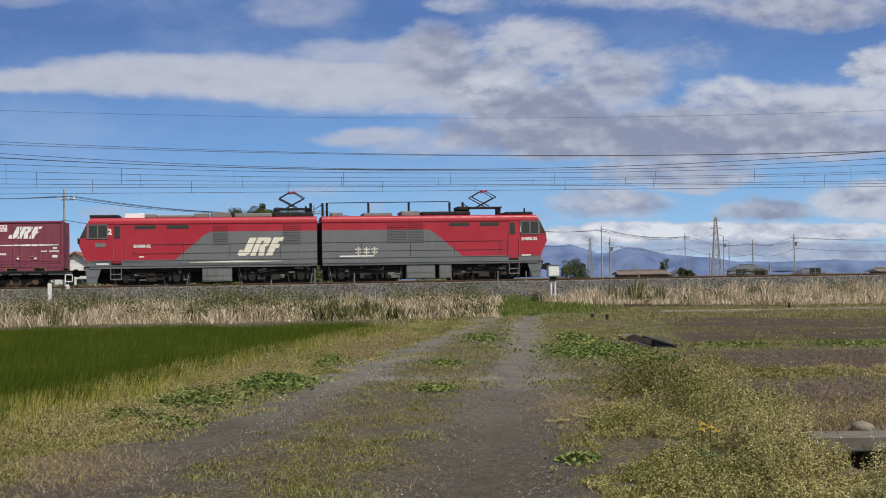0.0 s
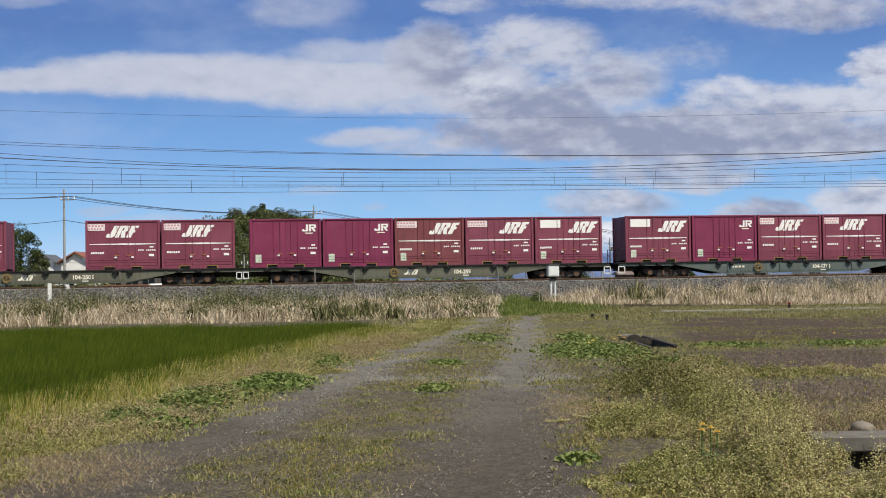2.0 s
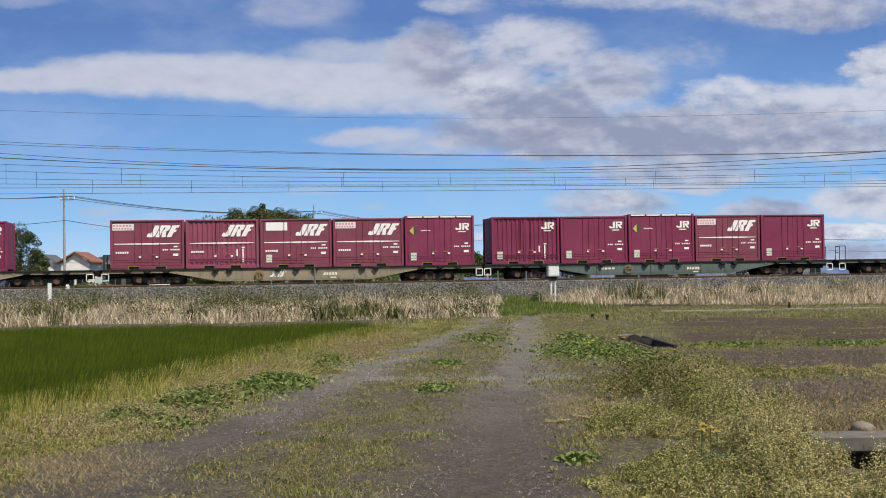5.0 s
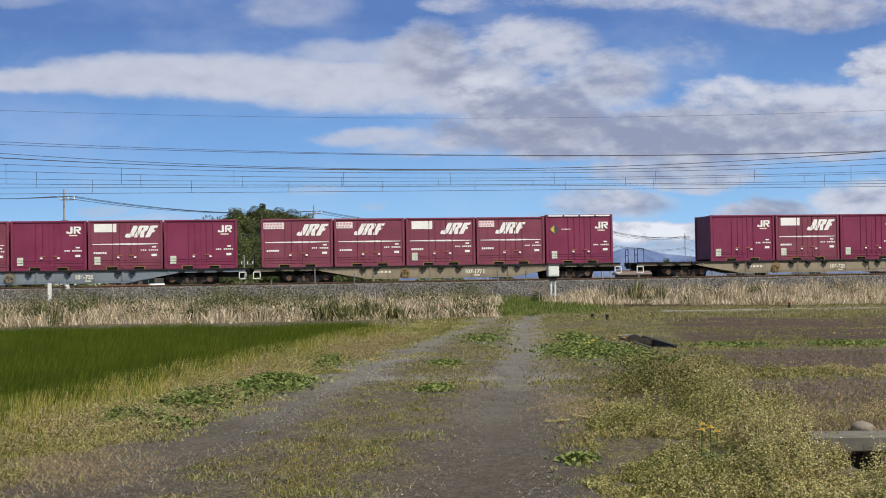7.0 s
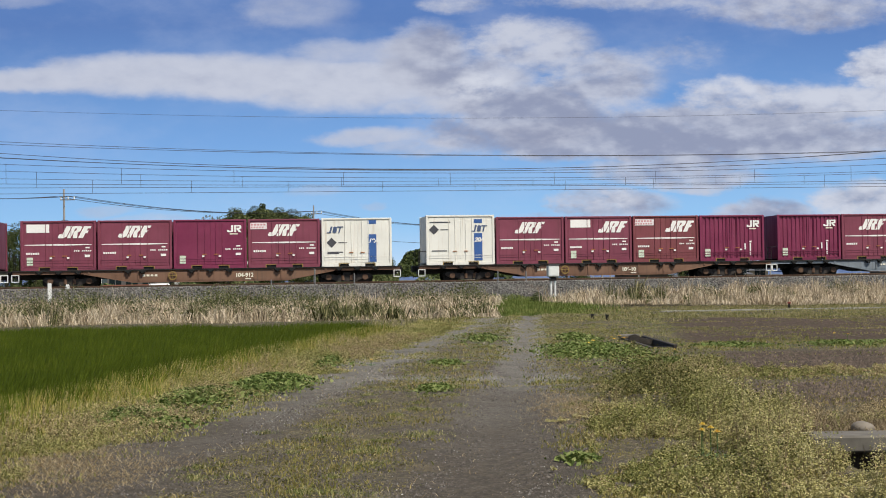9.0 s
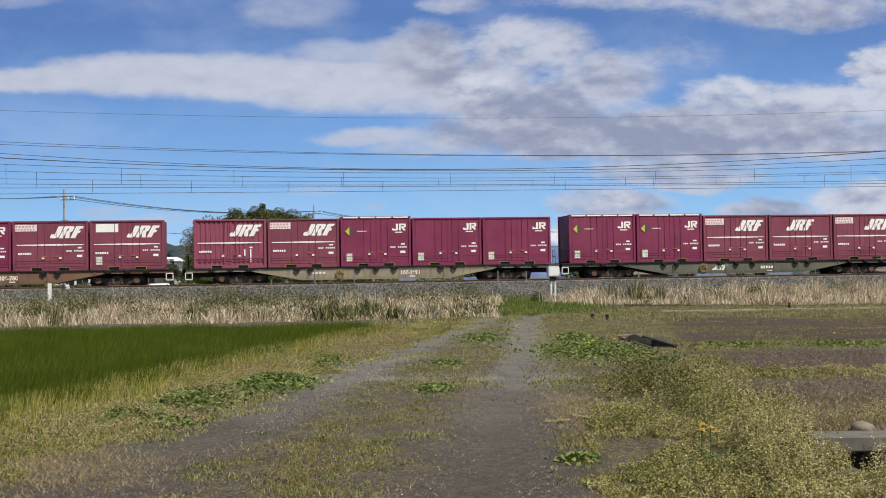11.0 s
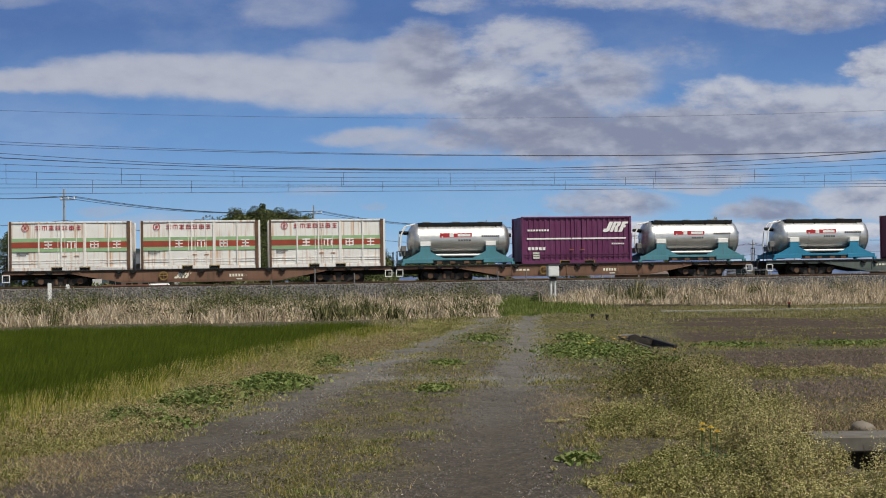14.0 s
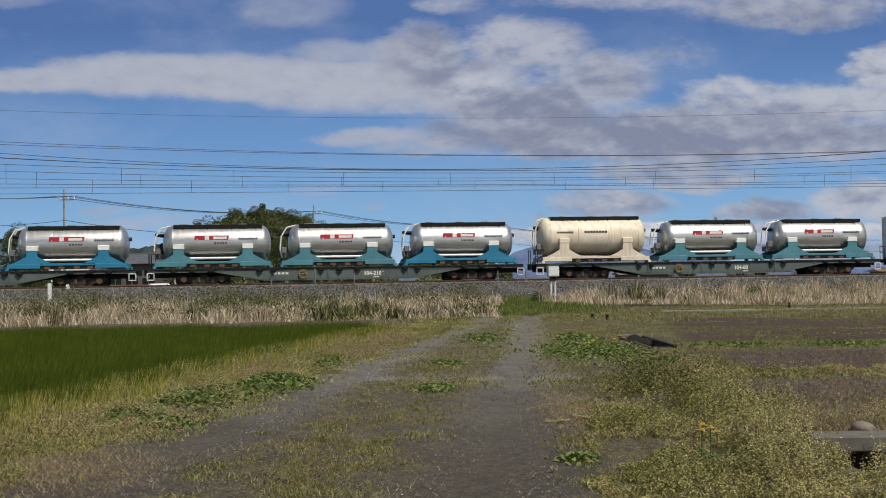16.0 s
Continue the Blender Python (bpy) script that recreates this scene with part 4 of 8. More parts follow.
# ---- wagons ----
def bogie(name, axle=0.95):
    b = bmesh.new()
    for sy in (-1, 1):
        prism(b, [(-1.35, 0.52), (-1.1, 0.34), (-0.75, 0.34), (-0.45, 0.22), (0.45, 0.22), (0.75, 0.34), (1.1, 0.34), (1.35, 0.52), (1.2, 0.64), (0.5, 0.56), (-0.5, 0.56), (-1.2, 0.64)], sy * 0.98, sy * 0.88)
    box(b, -0.2, -0.95, 0.3, 0.2, 0.95, 0.7)
    return b


def wheel_mesh():
    bm = bmesh.new()
    prof = [(-0.07, 0.0), (-0.07, 0.34), (-0.065, 0.41), (0.055, 0.42), (0.06, 0.455), (0.085, 0.455), (0.085, 0.36), (0.05, 0.33), (0.05, 0.12), (0.1, 0.11), (0.1, 0.0)]
    return revolve(bm, prof, 20, Matrix.Rotation(radians(90), 4, "Z"))


def flat_wagon():
    w = empty("flat_wagon")
    for sy in (-1, 1):
        part("side_sill", prism(bmesh.new(), [(-9.75, 0.80), (-6.3, 0.80), (-3.9, 0.36), (3.9, 0.36), (6.3, 0.80), (9.75, 0.80), (9.75, 0.94), (-9.75, 0.94)], sy * 1.20, sy * 1.12), M["wagon"], w)
        part("sill_flange", prism(bmesh.new(), [(-6.3, 0.78), (-3.9, 0.33), (3.9, 0.33), (6.3, 0.78), (6.3, 0.81), (3.9, 0.37), (-3.9, 0.37), (-6.3, 0.81)], sy * 1.24, sy * 1.06), M["wagon"], w)
        part("deck_edge", boxes((-9.75, sy * 1.26, 0.93, 9.75, sy * 1.10, 1.0), bevel=0.01), M["steel_dark"], w, "dark grimy deck edge")
    part("deck", boxes((-9.75, -1.12, 0.90, 9.75, 1.12, 0.97)), M["steel_dark"], w)
    part("centre_beam", boxes((-9.7, -0.25, 0.55, 9.7, 0.25, 0.9)), M["steel_dark"], w)
    for i in range(5):
        x = -7.52 + 3.76 * i
        for dx in (-0.95, 0.0, 0.95) if i % 2 == 0 else (-0.35, 0.35):
            part("container_lock", boxes((x + dx - 0.16, -1.34, 0.86, x + dx + 0.16, -1.16, 0.97), (x + dx - 0.07, -1.36, 0.79, x + dx + 0.07, -1.2, 0.87), bevel=0.015), M["black"], w)
    for x in (-6.05, -3.6, -0.6, 2.2, 3.6, 5.9):
        part("stiffener", boxes((x - 0.04, -1.235, 0.4 if abs(x) < 5 else 0.8, x + 0.04, -1.195, 0.93)), M["wagon"], w)
    wm = None
    for bx in (-7.0, 7.0):
        b = part("bogie", bogie("bogie"), M["rust_dark"], w, "grimy bogie frame")
        b.location = (bx, 0, 0)
        for ax in (-0.95, 0.95):
            for sy in (-0.53, 0.53):
                if wm is None:
                    wh = part("wheel", wheel_mesh(), M["steel_dark"], b)
                    wm = wh.data
                else:
                    wh = new("wheel", wm)
                    wh.parent = b
                wh.matrix_basis = pose(ax, sy, 0.43, 0, 0, 180 if sy > 0 else 0)
            part("axle_box", rods(((ax, -1.04, 0.45), (ax, -0.85, 0.45), 0.15), seg=10), M["rust"], b)
        part("spring", rods(((-0.22, -0.96, 0.3), (-0.22, -0.96, 0.56), 0.09), ((0.22, -0.96, 0.3), (0.22, -0.96, 0.56), 0.09), seg=8), M["rust"], b)
        part("brake_block", boxes((-0.40, -0.8, 0.25, -0.28, -0.5, 0.6), (0.28, -0.8, 0.25, 0.40, -0.5, 0.6)), M["rust"], b)
    hw = part("handbrake_wheel", revolve(bmesh.new(), [(-0.02, 0.17), (-0.02, 0.23), (0.02, 0.23), (0.02, 0.17), (-0.02, 0.17)], 16, Matrix.Rotation(radians(90), 4, "Z")), plain("dull yellow handwheel paint", (0.24, 0.15, 0.04), 0.6, 0, 8, 0.4, 0), w, "dull yellow handbrake wheel")
    hw.location = (-1.9, -1.3, 0.66)
    part("spoke", rods(((-0.2, 0, 0), (0.2, 0, 0), 0.02), ((0, 0, -0.2), (0, 0, 0.2), 0.02), seg=6), plain("dull yellow spoke paint", (0.22, 0.14, 0.04), 0.6, 0, 8, 0.4, 0), hw)
    for sx in (-1, 1):
        part("coupler", boxes((sx * 9.7, -0.12, 0.70, sx * 10.0, 0.12, 0.96), (sx * 9.85, -0.2, 0.66, sx * 9.98, 0.2, 1.0), bevel=0.02), M["black"], w)
        part("step_frame", boxes((sx * 9.46, -1.26, 0.42, sx * 9.42, -1.22, 0.80), (sx * 9.80, -1.26, 0.42, sx * 9.76, -1.22, 0.80), (sx * 9.42, -1.26, 0.42, sx * 9.80, -1.22, 0.47), (sx * 9.42, -1.26, 0.76, sx * 9.80, -1.22, 0.80)), M["white_dec"], w, "white foot step frame")
    for x, y in ((-9.70, -1.1), (-9.70, -0.6), (-9.70, 0.6), (-9.70, 1.1), (-9.35, -1.1)):
        part("railing_post", rods(((x, y, 0.98), (x, y, 1.75), 0.018), seg=6), M["steel_dark"], w)
    for z in (1.72, 1.4):
        for y0, y1 in ((-1.1, -0.6), (0.6, 1.1)):
            part("railing_bar", rods(((-9.70, y0, z), (-9.70, y1, z), 0.018), seg=6), M["steel_dark"], w)
    part("railing_bar", rods(((-9.70, -1.1, 1.74), (-9.35, -1.1, 1.74), 0.018), seg=6), M["steel_dark"], w)
    part("air_tank", rods(((-2.6, -0.8, 0.55), (-1.2, -0.8, 0.55), 0.16), seg=12), M["steel_dark"], w)
    part("brake_cylinder", boxes((0.6, -0.95, 0.4, 1.6, -0.6, 0.7), (3.0, -1.0, 0.5, 3.6, -0.7, 0.75), bevel=0.02), M["steel_dark"], w)
    return tagged(w, "long grimy flat container wagon on two bogies", "wagon", "flat wagons")


M["rust_dark"] = plain("dark rusty cast steel", (0.028, 0.022, 0.018), 0.75, 0, 10, 0.5)
WPAINT = {"green": paint("grey-green wagon paint", (0.085, 0.11, 0.10), 0.6, 0.55), "tan": paint("dusty tan wagon paint", (0.25, 0.205, 0.14), 0.65, 0.5), "blue": paint("blue-grey wagon paint", (0.17, 0.20, 0.23), 0.5, 0.3),
          "brown": paint("brown grimy wagon paint", (0.165, 0.085, 0.05), 0.7, 0.6), "olive": paint("olive-grey wagon paint", (0.10, 0.10, 0.07), 0.65, 0.5)}
M["wagon"] = WPAINT["green"]

# every wagon: paint, running number, and its load from the rear end forward
ROSTER = (("green", "104-1765", "P J Fa Fa Fa"), ("olive", "104-259", "J J Fb F P"), ("olive", "104-2505", "Fa Fa - Fa Fa"), ("green", "", "- - N - -"), ("green", "", "Jv J Jc F J"),
          ("tan", "", "F N P F Jc"), ("tan", "106-625", "- J P J -"), ("tan", "107-1773", "F Fa P Fa Jc"), ("blue", "106-725", "Jv F0 J P J"), ("brown", "106-10", "W20 F0 P Fb Jv"),
          ("brown", "104-912", "P F0 J Fa W19"), ("olive", "", "Jc Jc F F0 F"), ("tan", "107-1691", "N F Jc J J"), ("brown", "106-780", "Jl Fa J F P"), ("green", "104-984", "Tb Fa F F"),
          ("brown", "", "Tt U Tt"), ("brown", "", "K K K"), ("green", "104-83", "Tc Tt Tt"), ("green", "104-2186", "Tt Tt Tb"), ("green", "", "Tb Tt Tb"))


# slack in the couplings, wagon by wagon
SLACK = (0.05, 0.0, 0.5, 0.59, 0.59, 0.9, 0.9, 0.42, 0.45, 0.93, 0.38, 0.6, 0.84, 0.63, 0.02, -0.42, -0.25, -0.96, -1.25, -1.4)


def build_train():
    proto = {}
    for k in ("F", "Fa", "Fb", "P", "F0", "N", "J", "Jv", "Jc", "Jl"):
        proto[k] = container(k)
    proto["W19"], proto["W20"] = container_white("19A"), container_white("20A")
    proto["U"], proto["K"] = container_violet(), container_banded()
    proto["Tb"], proto["Tt"], proto["Tc"] = tank_container("blue"), tank_container("teal"), tank_container("cream")
    wagon = flat_wagon()
    used = set()
    def place(thing, key, s, z):
        ob = thing if key not in used else copy_thing(thing, track_pose(0))
        used.add(key)
        TRAIN.append((ob, s, z))
        return ob
    wagons = [wagon] + [copy_thing(wagon, track_pose(0)) for _ in ROSTER[1:]]
    for k, (colour, number, load) in enumerate(ROSTER):
        front = -19.57 - 19.97 * k + SLACK[k]
        mid = front - 9.36
        w = wagons[k]
        TRAIN.append((w, mid, RAIL_FAR))
        w["label"] = {"green": "grey-green", "tan": "dusty tan", "blue": "blue-grey", "brown": "rusty brown", "olive": "olive-grey"}[colour] + " flat container wagon on two bogies"
        for ch in w.children:
            if ch.data and ch.data.materials and ch.data.materials[0] == M["wagon"]:
                ch.material_slots[0].link = "OBJECT"
                ch.material_slots[0].material = WPAINT[colour]
        if number:
            words("number", number, 0.28, w, 1.25, -1.205, 0.55, M["cream_dec"], "pale running number")
        else:
            decal("number", w, -1.206, M["cream_dec"], *[(1.4 + 0.15 * i, 0.57, 1.5 + 0.15 * i, 0.71) for i in range(6)], label="pale running number")
        decal("writing", w, -1.206, M["cream_dec"], (1.75, 0.42, 2.05, 0.48))
        if k in (1, 2, 3, 5, 11, 13, 16):
            shapes("logo", w, -1.206, M["cream_dec"], big_mark(-1.4, 0.52, 0.9, 0.28))
        else:
            decal("writing", w, -1.206, M["cream_dec"], *[(-3.4 + 0.2 * i, 0.64, -3.26 + 0.2 * i, 0.74) for i in range(4)])
        items = load.split()
        if len(items) == 5:
            slots = [mid - 7.52 + 3.76 * i for i in range(5)]
        elif len(items) == 4:
            slots = [mid - 6.35] + [mid + 3.76 * i for i in range(3)]
        else:
            slots = [mid - 6.47, mid - 0.03, mid + 6.43]
        for key, s in zip(items, slots):
            if key != "-":
                place(proto[key], key, s, RAIL_FAR + 1.005)


build_train()


# ---- locomotive ----
RED = paint("bright red locomotive paint", (0.37, 0.014, 0.032), 0.38, 0.12, (0.12, 0.03, 0.03), bright=0.05)
LGREY = paint("grey locomotive paint", (0.140, 0.147, 0.152), 0.38, 0.2, bright=0.06)
# near-black strips draw the shadow lines of the panel joints
SEAM = plain("painted joint shadow", (0.03, 0.026, 0.026), 0.7, 0, 9, 0.2, 0)
# body paints darkened to give the shade between the louvre slats
LOUVRE = {RED.name: plain("red louvre paint darkened as recess shade", (0.24, 0.012, 0.022), 0.6, 0, 14, 0.3), LGREY.name: plain("grey louvre paint darkened as recess shade", (0.090, 0.094, 0.098), 0.6, 0, 14, 0.3)}
ROOFG = paint("grey roof equipment paint", (0.17, 0.17, 0.165), 0.6, 0.5)


def arc_body(bm, outline, half, shoulder=0.22):
    """A body from its side outline; the roof edges are drawn in to make rounded shoulders."""
    top = max(z for _, z in outline)
    prism(bm, outline, -half, half)
    edges = [e for e in bm.edges if all(v.co.z > top - 0.02 for v in e.verts) and abs(e.verts[0].co.y - e.verts[1].co.y) < 0.01]
    bmesh.ops.bevel(bm, geom=edges, offset=shoulder, segments=4, affect="EDGES", profile=0.5)
    return bm


def locomotive():
    w = empty("locomotive")
    H = 1.38
    for sec, sg in (("front", 1), ("rear", -1)):
        def X(*pts):
            return [(sg * (x + (0.16 if sg < 0 and x > 9.8 else 0)), z) for x, z in pts]
        def bx(x0, y0, z0, x1, y1, z1):
            x0, x1 = (q + (0.16 if sg < 0 and q > 9.8 else 0) for q in (x0, x1))
            return (sg * x0, y0, z0, sg * x1, y1, z1)
        i0 = 0.06 if sg > 0 else 0.20
        body = part("body", arc_body(bmesh.new(), X((i0, 1.17), (11.60, 1.17), (11.66, 1.52), (11.98, 2.20), (11.95, 2.55), (11.55, 3.38), (11.42, 3.62), (i0, 3.62)), H), RED, w, "red locomotive body")
        for sy in (-1, 1):
            part("lower_panel", prism(bmesh.new(), X((i0, 1.17), (11.58, 1.17), (11.62, 1.46), (7.40, 1.47), (6.27, 2.42), (6.05, 2.62), (5.84, 2.77), (5.66, 2.85), (5.45, 2.88), (i0, 2.88)), sy * H, sy * (H + 0.006)), LGREY, body, "grey lower panel")
        part("gutter", boxes(bx(i0, -H - 0.03, 3.30, 11.45, -H, 3.34), bx(i0, H, 3.30, 11.45, H + 0.03, 3.34)), RED, body)
        part("crease", boxes(bx(i0, -H - 0.018, 2.24, 9.6, -H, 2.258), bx(i0, -H - 0.018, 1.78, 9.6, -H, 1.796), bx(i0, -H - 0.02, 1.42, 11.5, -H, 1.435)), SEAM, body, "panel joint with its shadow painted dark")
        for px in (4.66, 2.1, 6.98, 9.45):
            part("seam", boxes(bx(px - 0.012, -H - 0.014, 1.5, px + 0.012, -H, 2.25)), SEAM, body)
        # cab window, windscreen, door
        win = part("cab_window", boxes(bx(10.62, -H - 0.012, 2.62, 11.55, -H + 0.02, 3.24), bevel=0.004), M["glass"], body, "dark cab side window")
        part("window_frame", boxes(bx(10.56, -H - 0.03, 2.57, 11.60, -H, 2.62), bx(10.56, -H - 0.03, 3.24, 11.52, -H, 3.29), bx(10.56, -H - 0.03, 2.57, 10.62, -H, 3.29), bx(11.04, -H - 0.03, 2.6, 11.10, -H, 3.26), bx(11.50, -H - 0.03, 2.57, 11.58, -H, 3.27)), LGREY, win, "grey window frame")
        part("windscreen", prism(bmesh.new(), X((11.93, 2.62), (11.965, 2.62), (11.60, 3.36), (11.565, 3.36)), -1.25, 1.25), M["glass"], body, "raked dark windscreen")
        part("quarter_glass", prism(bmesh.new(), X((11.64, 2.62), (11.92, 2.62), (11.61, 3.30)), -H - 0.012, -1.25), M["glass"], body, "dark quarter glass of the cab")
        door = part("cab_door", boxes(bx(9.90, -H - 0.012, 1.32, 10.42, -H + 0.02, 3.26), bevel=0.004), RED, body, "red cab door")
        part("door_window", boxes(bx(9.97, -H - 0.02, 2.58, 10.25, -H - 0.008, 3.2)), M["glass"], door, "dark door window")
        for hx in (9.86, 10.46):
            part("handrail", rods(((sg * hx, -H - 0.05, 1.5), (sg * hx, -H - 0.05, 2.4), 0.012), seg=6), M["grey_box"], door)
        part("door_step", boxes(bx(9.9, -H - 0.01, 1.22, 10.42, -H + 0.03, 1.36)), M["black"], body)
        for a, b in ((6.72, 7.81), (8.36, 9.41)):
            part("side_vent", boxes(bx(a, -H - 0.012, 3.05, b, -H + 0.02, 3.22)), M["glass"], body, "narrow dark side vent")
        louv = ((3.44, 4.46), (4.54, 5.36)) if sg > 0 else ((1.05, 1.95), (4.74, 5.50))
        for a, b in louv:
            for lo, hi, mt, lab in ((2.18, 2.88, LGREY, "grey louvred air intake"), (2.884, 3.22, RED, "red louvred air intake")):
                g = part("louvre", boxes(bx(a, -H - 0.012, lo, b, -H + 0.01, hi)), LOUVRE[mt.name], body, lab)
                z = lo + 0.04
                while z < hi - 0.06:
                    part("slat", boxes((sg * (a + 0.03), -H - 0.026, z, sg * (b - 0.03), -H - 0.008, z + 0.036)), mt, g)
                    z += 0.085
        # underframe
        part("skirt", boxes(bx(i0, -H + 0.02, 1.05, 11.5, -H + 0.1, 1.17), bx(i0, H - 0.1, 1.05, 11.5, H - 0.02, 1.17)), LGREY, body)
        # the lower centre box is black fill added for the dark under the body
        part("underframe", boxes(bx(i0, -1.1, 0.85, 11.4, 1.1, 1.16), bx(i0 + 0.1, -0.42, 0.30, 11.2, 0.42, 0.86)), M["black"], w)
        part("snow_plough", prism(bmesh.new(), X((10.9, 1.12), (11.7, 1.12), (11.62, 0.32), (11.15, 0.32)), -1.33, -1.2), LGREY, w, "grey plough skirt")
        part("plough_front", boxes(bx(11.5, -1.25, 0.3, 11.62, 1.25, 1.0)), LGREY, w)
        part("buffer_beam", boxes(bx(11.4, -1.3, 1.02, 11.78, 1.3, 1.18), bevel=0.02), M["black"], w)
        part("coupler", boxes(bx(11.5, -0.14, 0.72, 12.5, 0.14, 1.0), bx(12.2, -0.22, 0.68, 12.42, 0.22, 1.06), bevel=0.03), M["black"], w)
        part("step", boxes(bx(9.92, -1.36, 0.48, 10.45, -1.1, 0.54), bx(9.92, -1.36, 0.74, 10.45, -1.1, 0.79), bx(9.90, -1.36, 0.48, 9.94, -1.3, 1.1), bx(10.43, -1.36, 0.48, 10.47, -1.3, 1.1)), M["grey_box"], w)
        bxs = ((4.44, 5.96), (6.18, 6.83)) if sg > 0 else ((4.56, 6.07),)
        for a, b in bxs:
            g = part("equipment_box", boxes(bx(a, -1.32, 0.32, b, -0.7, 1.04), bevel=0.02), M["grey_box"], w, "grey equipment box")
            part("box_lid", boxes(bx(a + 0.05, -1.335, 0.4, (a + b) / 2 - 0.02, -1.31, 0.98)), M["grey_box"], g)
            part("box_lid", boxes(bx((a + b) / 2 + 0.02, -1.335, 0.4, b - 0.05, -1.31, 0.98)), M["grey_box"], g)
        for cx in (2.3, 8.6):
            b = part("bogie", boxes(bx(cx - 1.95, -1.08, 0.55, cx + 1.95, -0.92, 0.80), bx(cx - 0.3, -1.12, 0.35, cx + 0.3, -0.9, 0.75), bx(cx - 1.95, 0.92, 0.55, cx + 1.95, 1.08, 0.80), bevel=0.03), M["rust_dark"], w, "dark grimy bogie frame")
            for ax in (-1.25, 1.25):
                for sy in (-0.53, 0.53):
                    wh = part("wheel", wheel_mesh(), M["steel_dark"], b)
                    wh.matrix_basis = pose(sg * (cx + ax), sy, 0.52, 0, 0, 180 if sy > 0 else 0) @ Matrix.Diagonal((1.2, 1, 1.2, 1))
                part("axle_box", rods(((sg * (cx + ax), -1.16, 0.52), (sg * (cx + ax), -0.9, 0.52), 0.2), seg=10), M["steel_dark"], b)
                part("spring", rods(((sg * (cx + ax - 0.35), -1.05, 0.4), (sg * (cx + ax - 0.35), -1.05, 0.85), 0.08), ((sg * (cx + ax + 0.35), -1.05, 0.4), (sg * (cx + ax + 0.35), -1.05, 0.85), 0.08), seg=8), M["rust_dark"], b)
                part("brake_rigging", rods(((sg * (cx + ax + 0.6), -1.1, 0.25), (sg * (cx + ax + 0.75), -1.1, 0.95), 0.04), ((sg * (cx + ax - 0.62), -1.1, 0.25), (sg * (cx + ax - 0.7), -1.1, 0.95), 0.03), seg=6), M["rust_dark"], b)
            # added plate: its black stands in for the deep shade behind the bogie
            part("inner_frame", prism(bmesh.new(), X((cx - 2.05, 1.0), (cx - 2.0, 0.42), (cx - 1.5, 0.20), (cx + 1.5, 0.20), (cx + 2.0, 0.42), (cx + 2.05, 1.0)), -0.90, -0.82), M["black"], b, "black plate added for the shade behind the bogie")
            rs = random.Random(int(cx * 10) + sg)
            for k in range(16):
                gx, gz, gw, gh = cx + rs.uniform(-1.9, 1.9), rs.uniform(0.35, 0.95), rs.uniform(0.06, 0.22), rs.uniform(0.05, 0.16)
                part("fitting", boxes(bx(gx - gw, -1.2, gz, gx + gw, -1.05, gz + gh), bevel=0.01), rs.choice((M["grey_box"], M["steel_dark"], M["rust_dark"], M["grey_box"])), b)
            part("damper", rods(((sg * (cx - 0.75), -1.18, 0.9), (sg * (cx + 0.75), -1.18, 0.78), 0.05), seg=8), M["steel_dark"], b)
            part("sand_pipe", rods(((sg * (cx - 1.9), -1.12, 1.0), (sg * (cx - 1.75), -1.12, 0.2), 0.035), ((sg * (cx + 1.9), -1.12, 1.0), (sg * (cx + 1.75), -1.12, 0.2), 0.025), seg=6), M["grey_box"], b)
            part("air_reservoir", rods(((sg * (cx - 0.5), -0.95, 0.95), (sg * (cx + 0.5), -0.95, 0.95), 0.13), seg=10), M["steel_dark"], b)
        # roof gear
        if sg > 0:
            for roof_row in ((2.27, -0.9, 3.62, 3.8, 0.9, 3.80), (4.28, -0.9, 3.62, 5.26, 0.9, 3.88)):
                part("roof_box", boxes(roof_row, bevel=0.03), ROOFG, w)
            for roof_row in ((5.35, -0.95, 3.62, 7.95, 0.95, 3.84), (7.3, -0.6, 3.9, 7.9, 0.6, 4.12), (9.9, -0.9, 3.62, 11.35, 0.9, 3.80)):
                part("roof_box", boxes(roof_row, bevel=0.05), M["steel_dark"], w, "dark roof equipment")
            part("roof_insulator", rods(*[((x, -0.3, 3.62), (x, -0.3, 4.36), 0.06) for x in (0.17, 0.40, 2.59, 4.74, 6.94, 7.65)], seg=8), M["steel_dark"], w)
            part("roof_conductor", rods(((0.40, -0.3, 4.36), (6.94, -0.3, 4.40), 0.022), ((0.17, -0.3, 4.3), (-0.3, -0.3, 4.0), 0.02), ((7.65, -0.3, 4.3), (8.1, -0.3, 4.0), 0.02), seg=6), M["black"], w)
            part("roof_box", boxes((0.6, -0.7, 3.62, 1.2, 0.7, 3.84), bevel=0.04), ROOFG, w)
            part("horn", rods(((11.0, -0.4, 3.7), (11.0, -0.4, 4.0), 0.05), seg=8), M["steel_dark"], w)
        else:
            part("cooler_cover", boxes((-9.95, -0.85, 3.62, -8.95, 0.85, 3.86), bevel=0.02), M["white_dec"], w, "white roof cooler cover")
            for roof_row in ((-8.9, -0.9, 3.62, -8.35, 0.9, 3.82), (-8.3, -0.95, 3.62, -6.5, 0.95, 3.76), (-6.46, -0.95, 3.62, -5.7, 0.95, 3.84), (-5.6, -0.95, 3.62, -4.6, 0.95, 3.88), (-4.4, -0.95, 3.62, -2.5, 0.95, 3.82)):
                part("roof_box", boxes(roof_row, bevel=0.03), ROOFG, w)
            for roof_row in ((-11.67, -0.9, 3.62, -10.21, 0.9, 3.80), (-2.4, -0.7, 3.62, -0.35, 0.7, 3.86)):
                part("roof_box", boxes(roof_row, bevel=0.04), M["steel_dark"], w, "dark roof equipment")
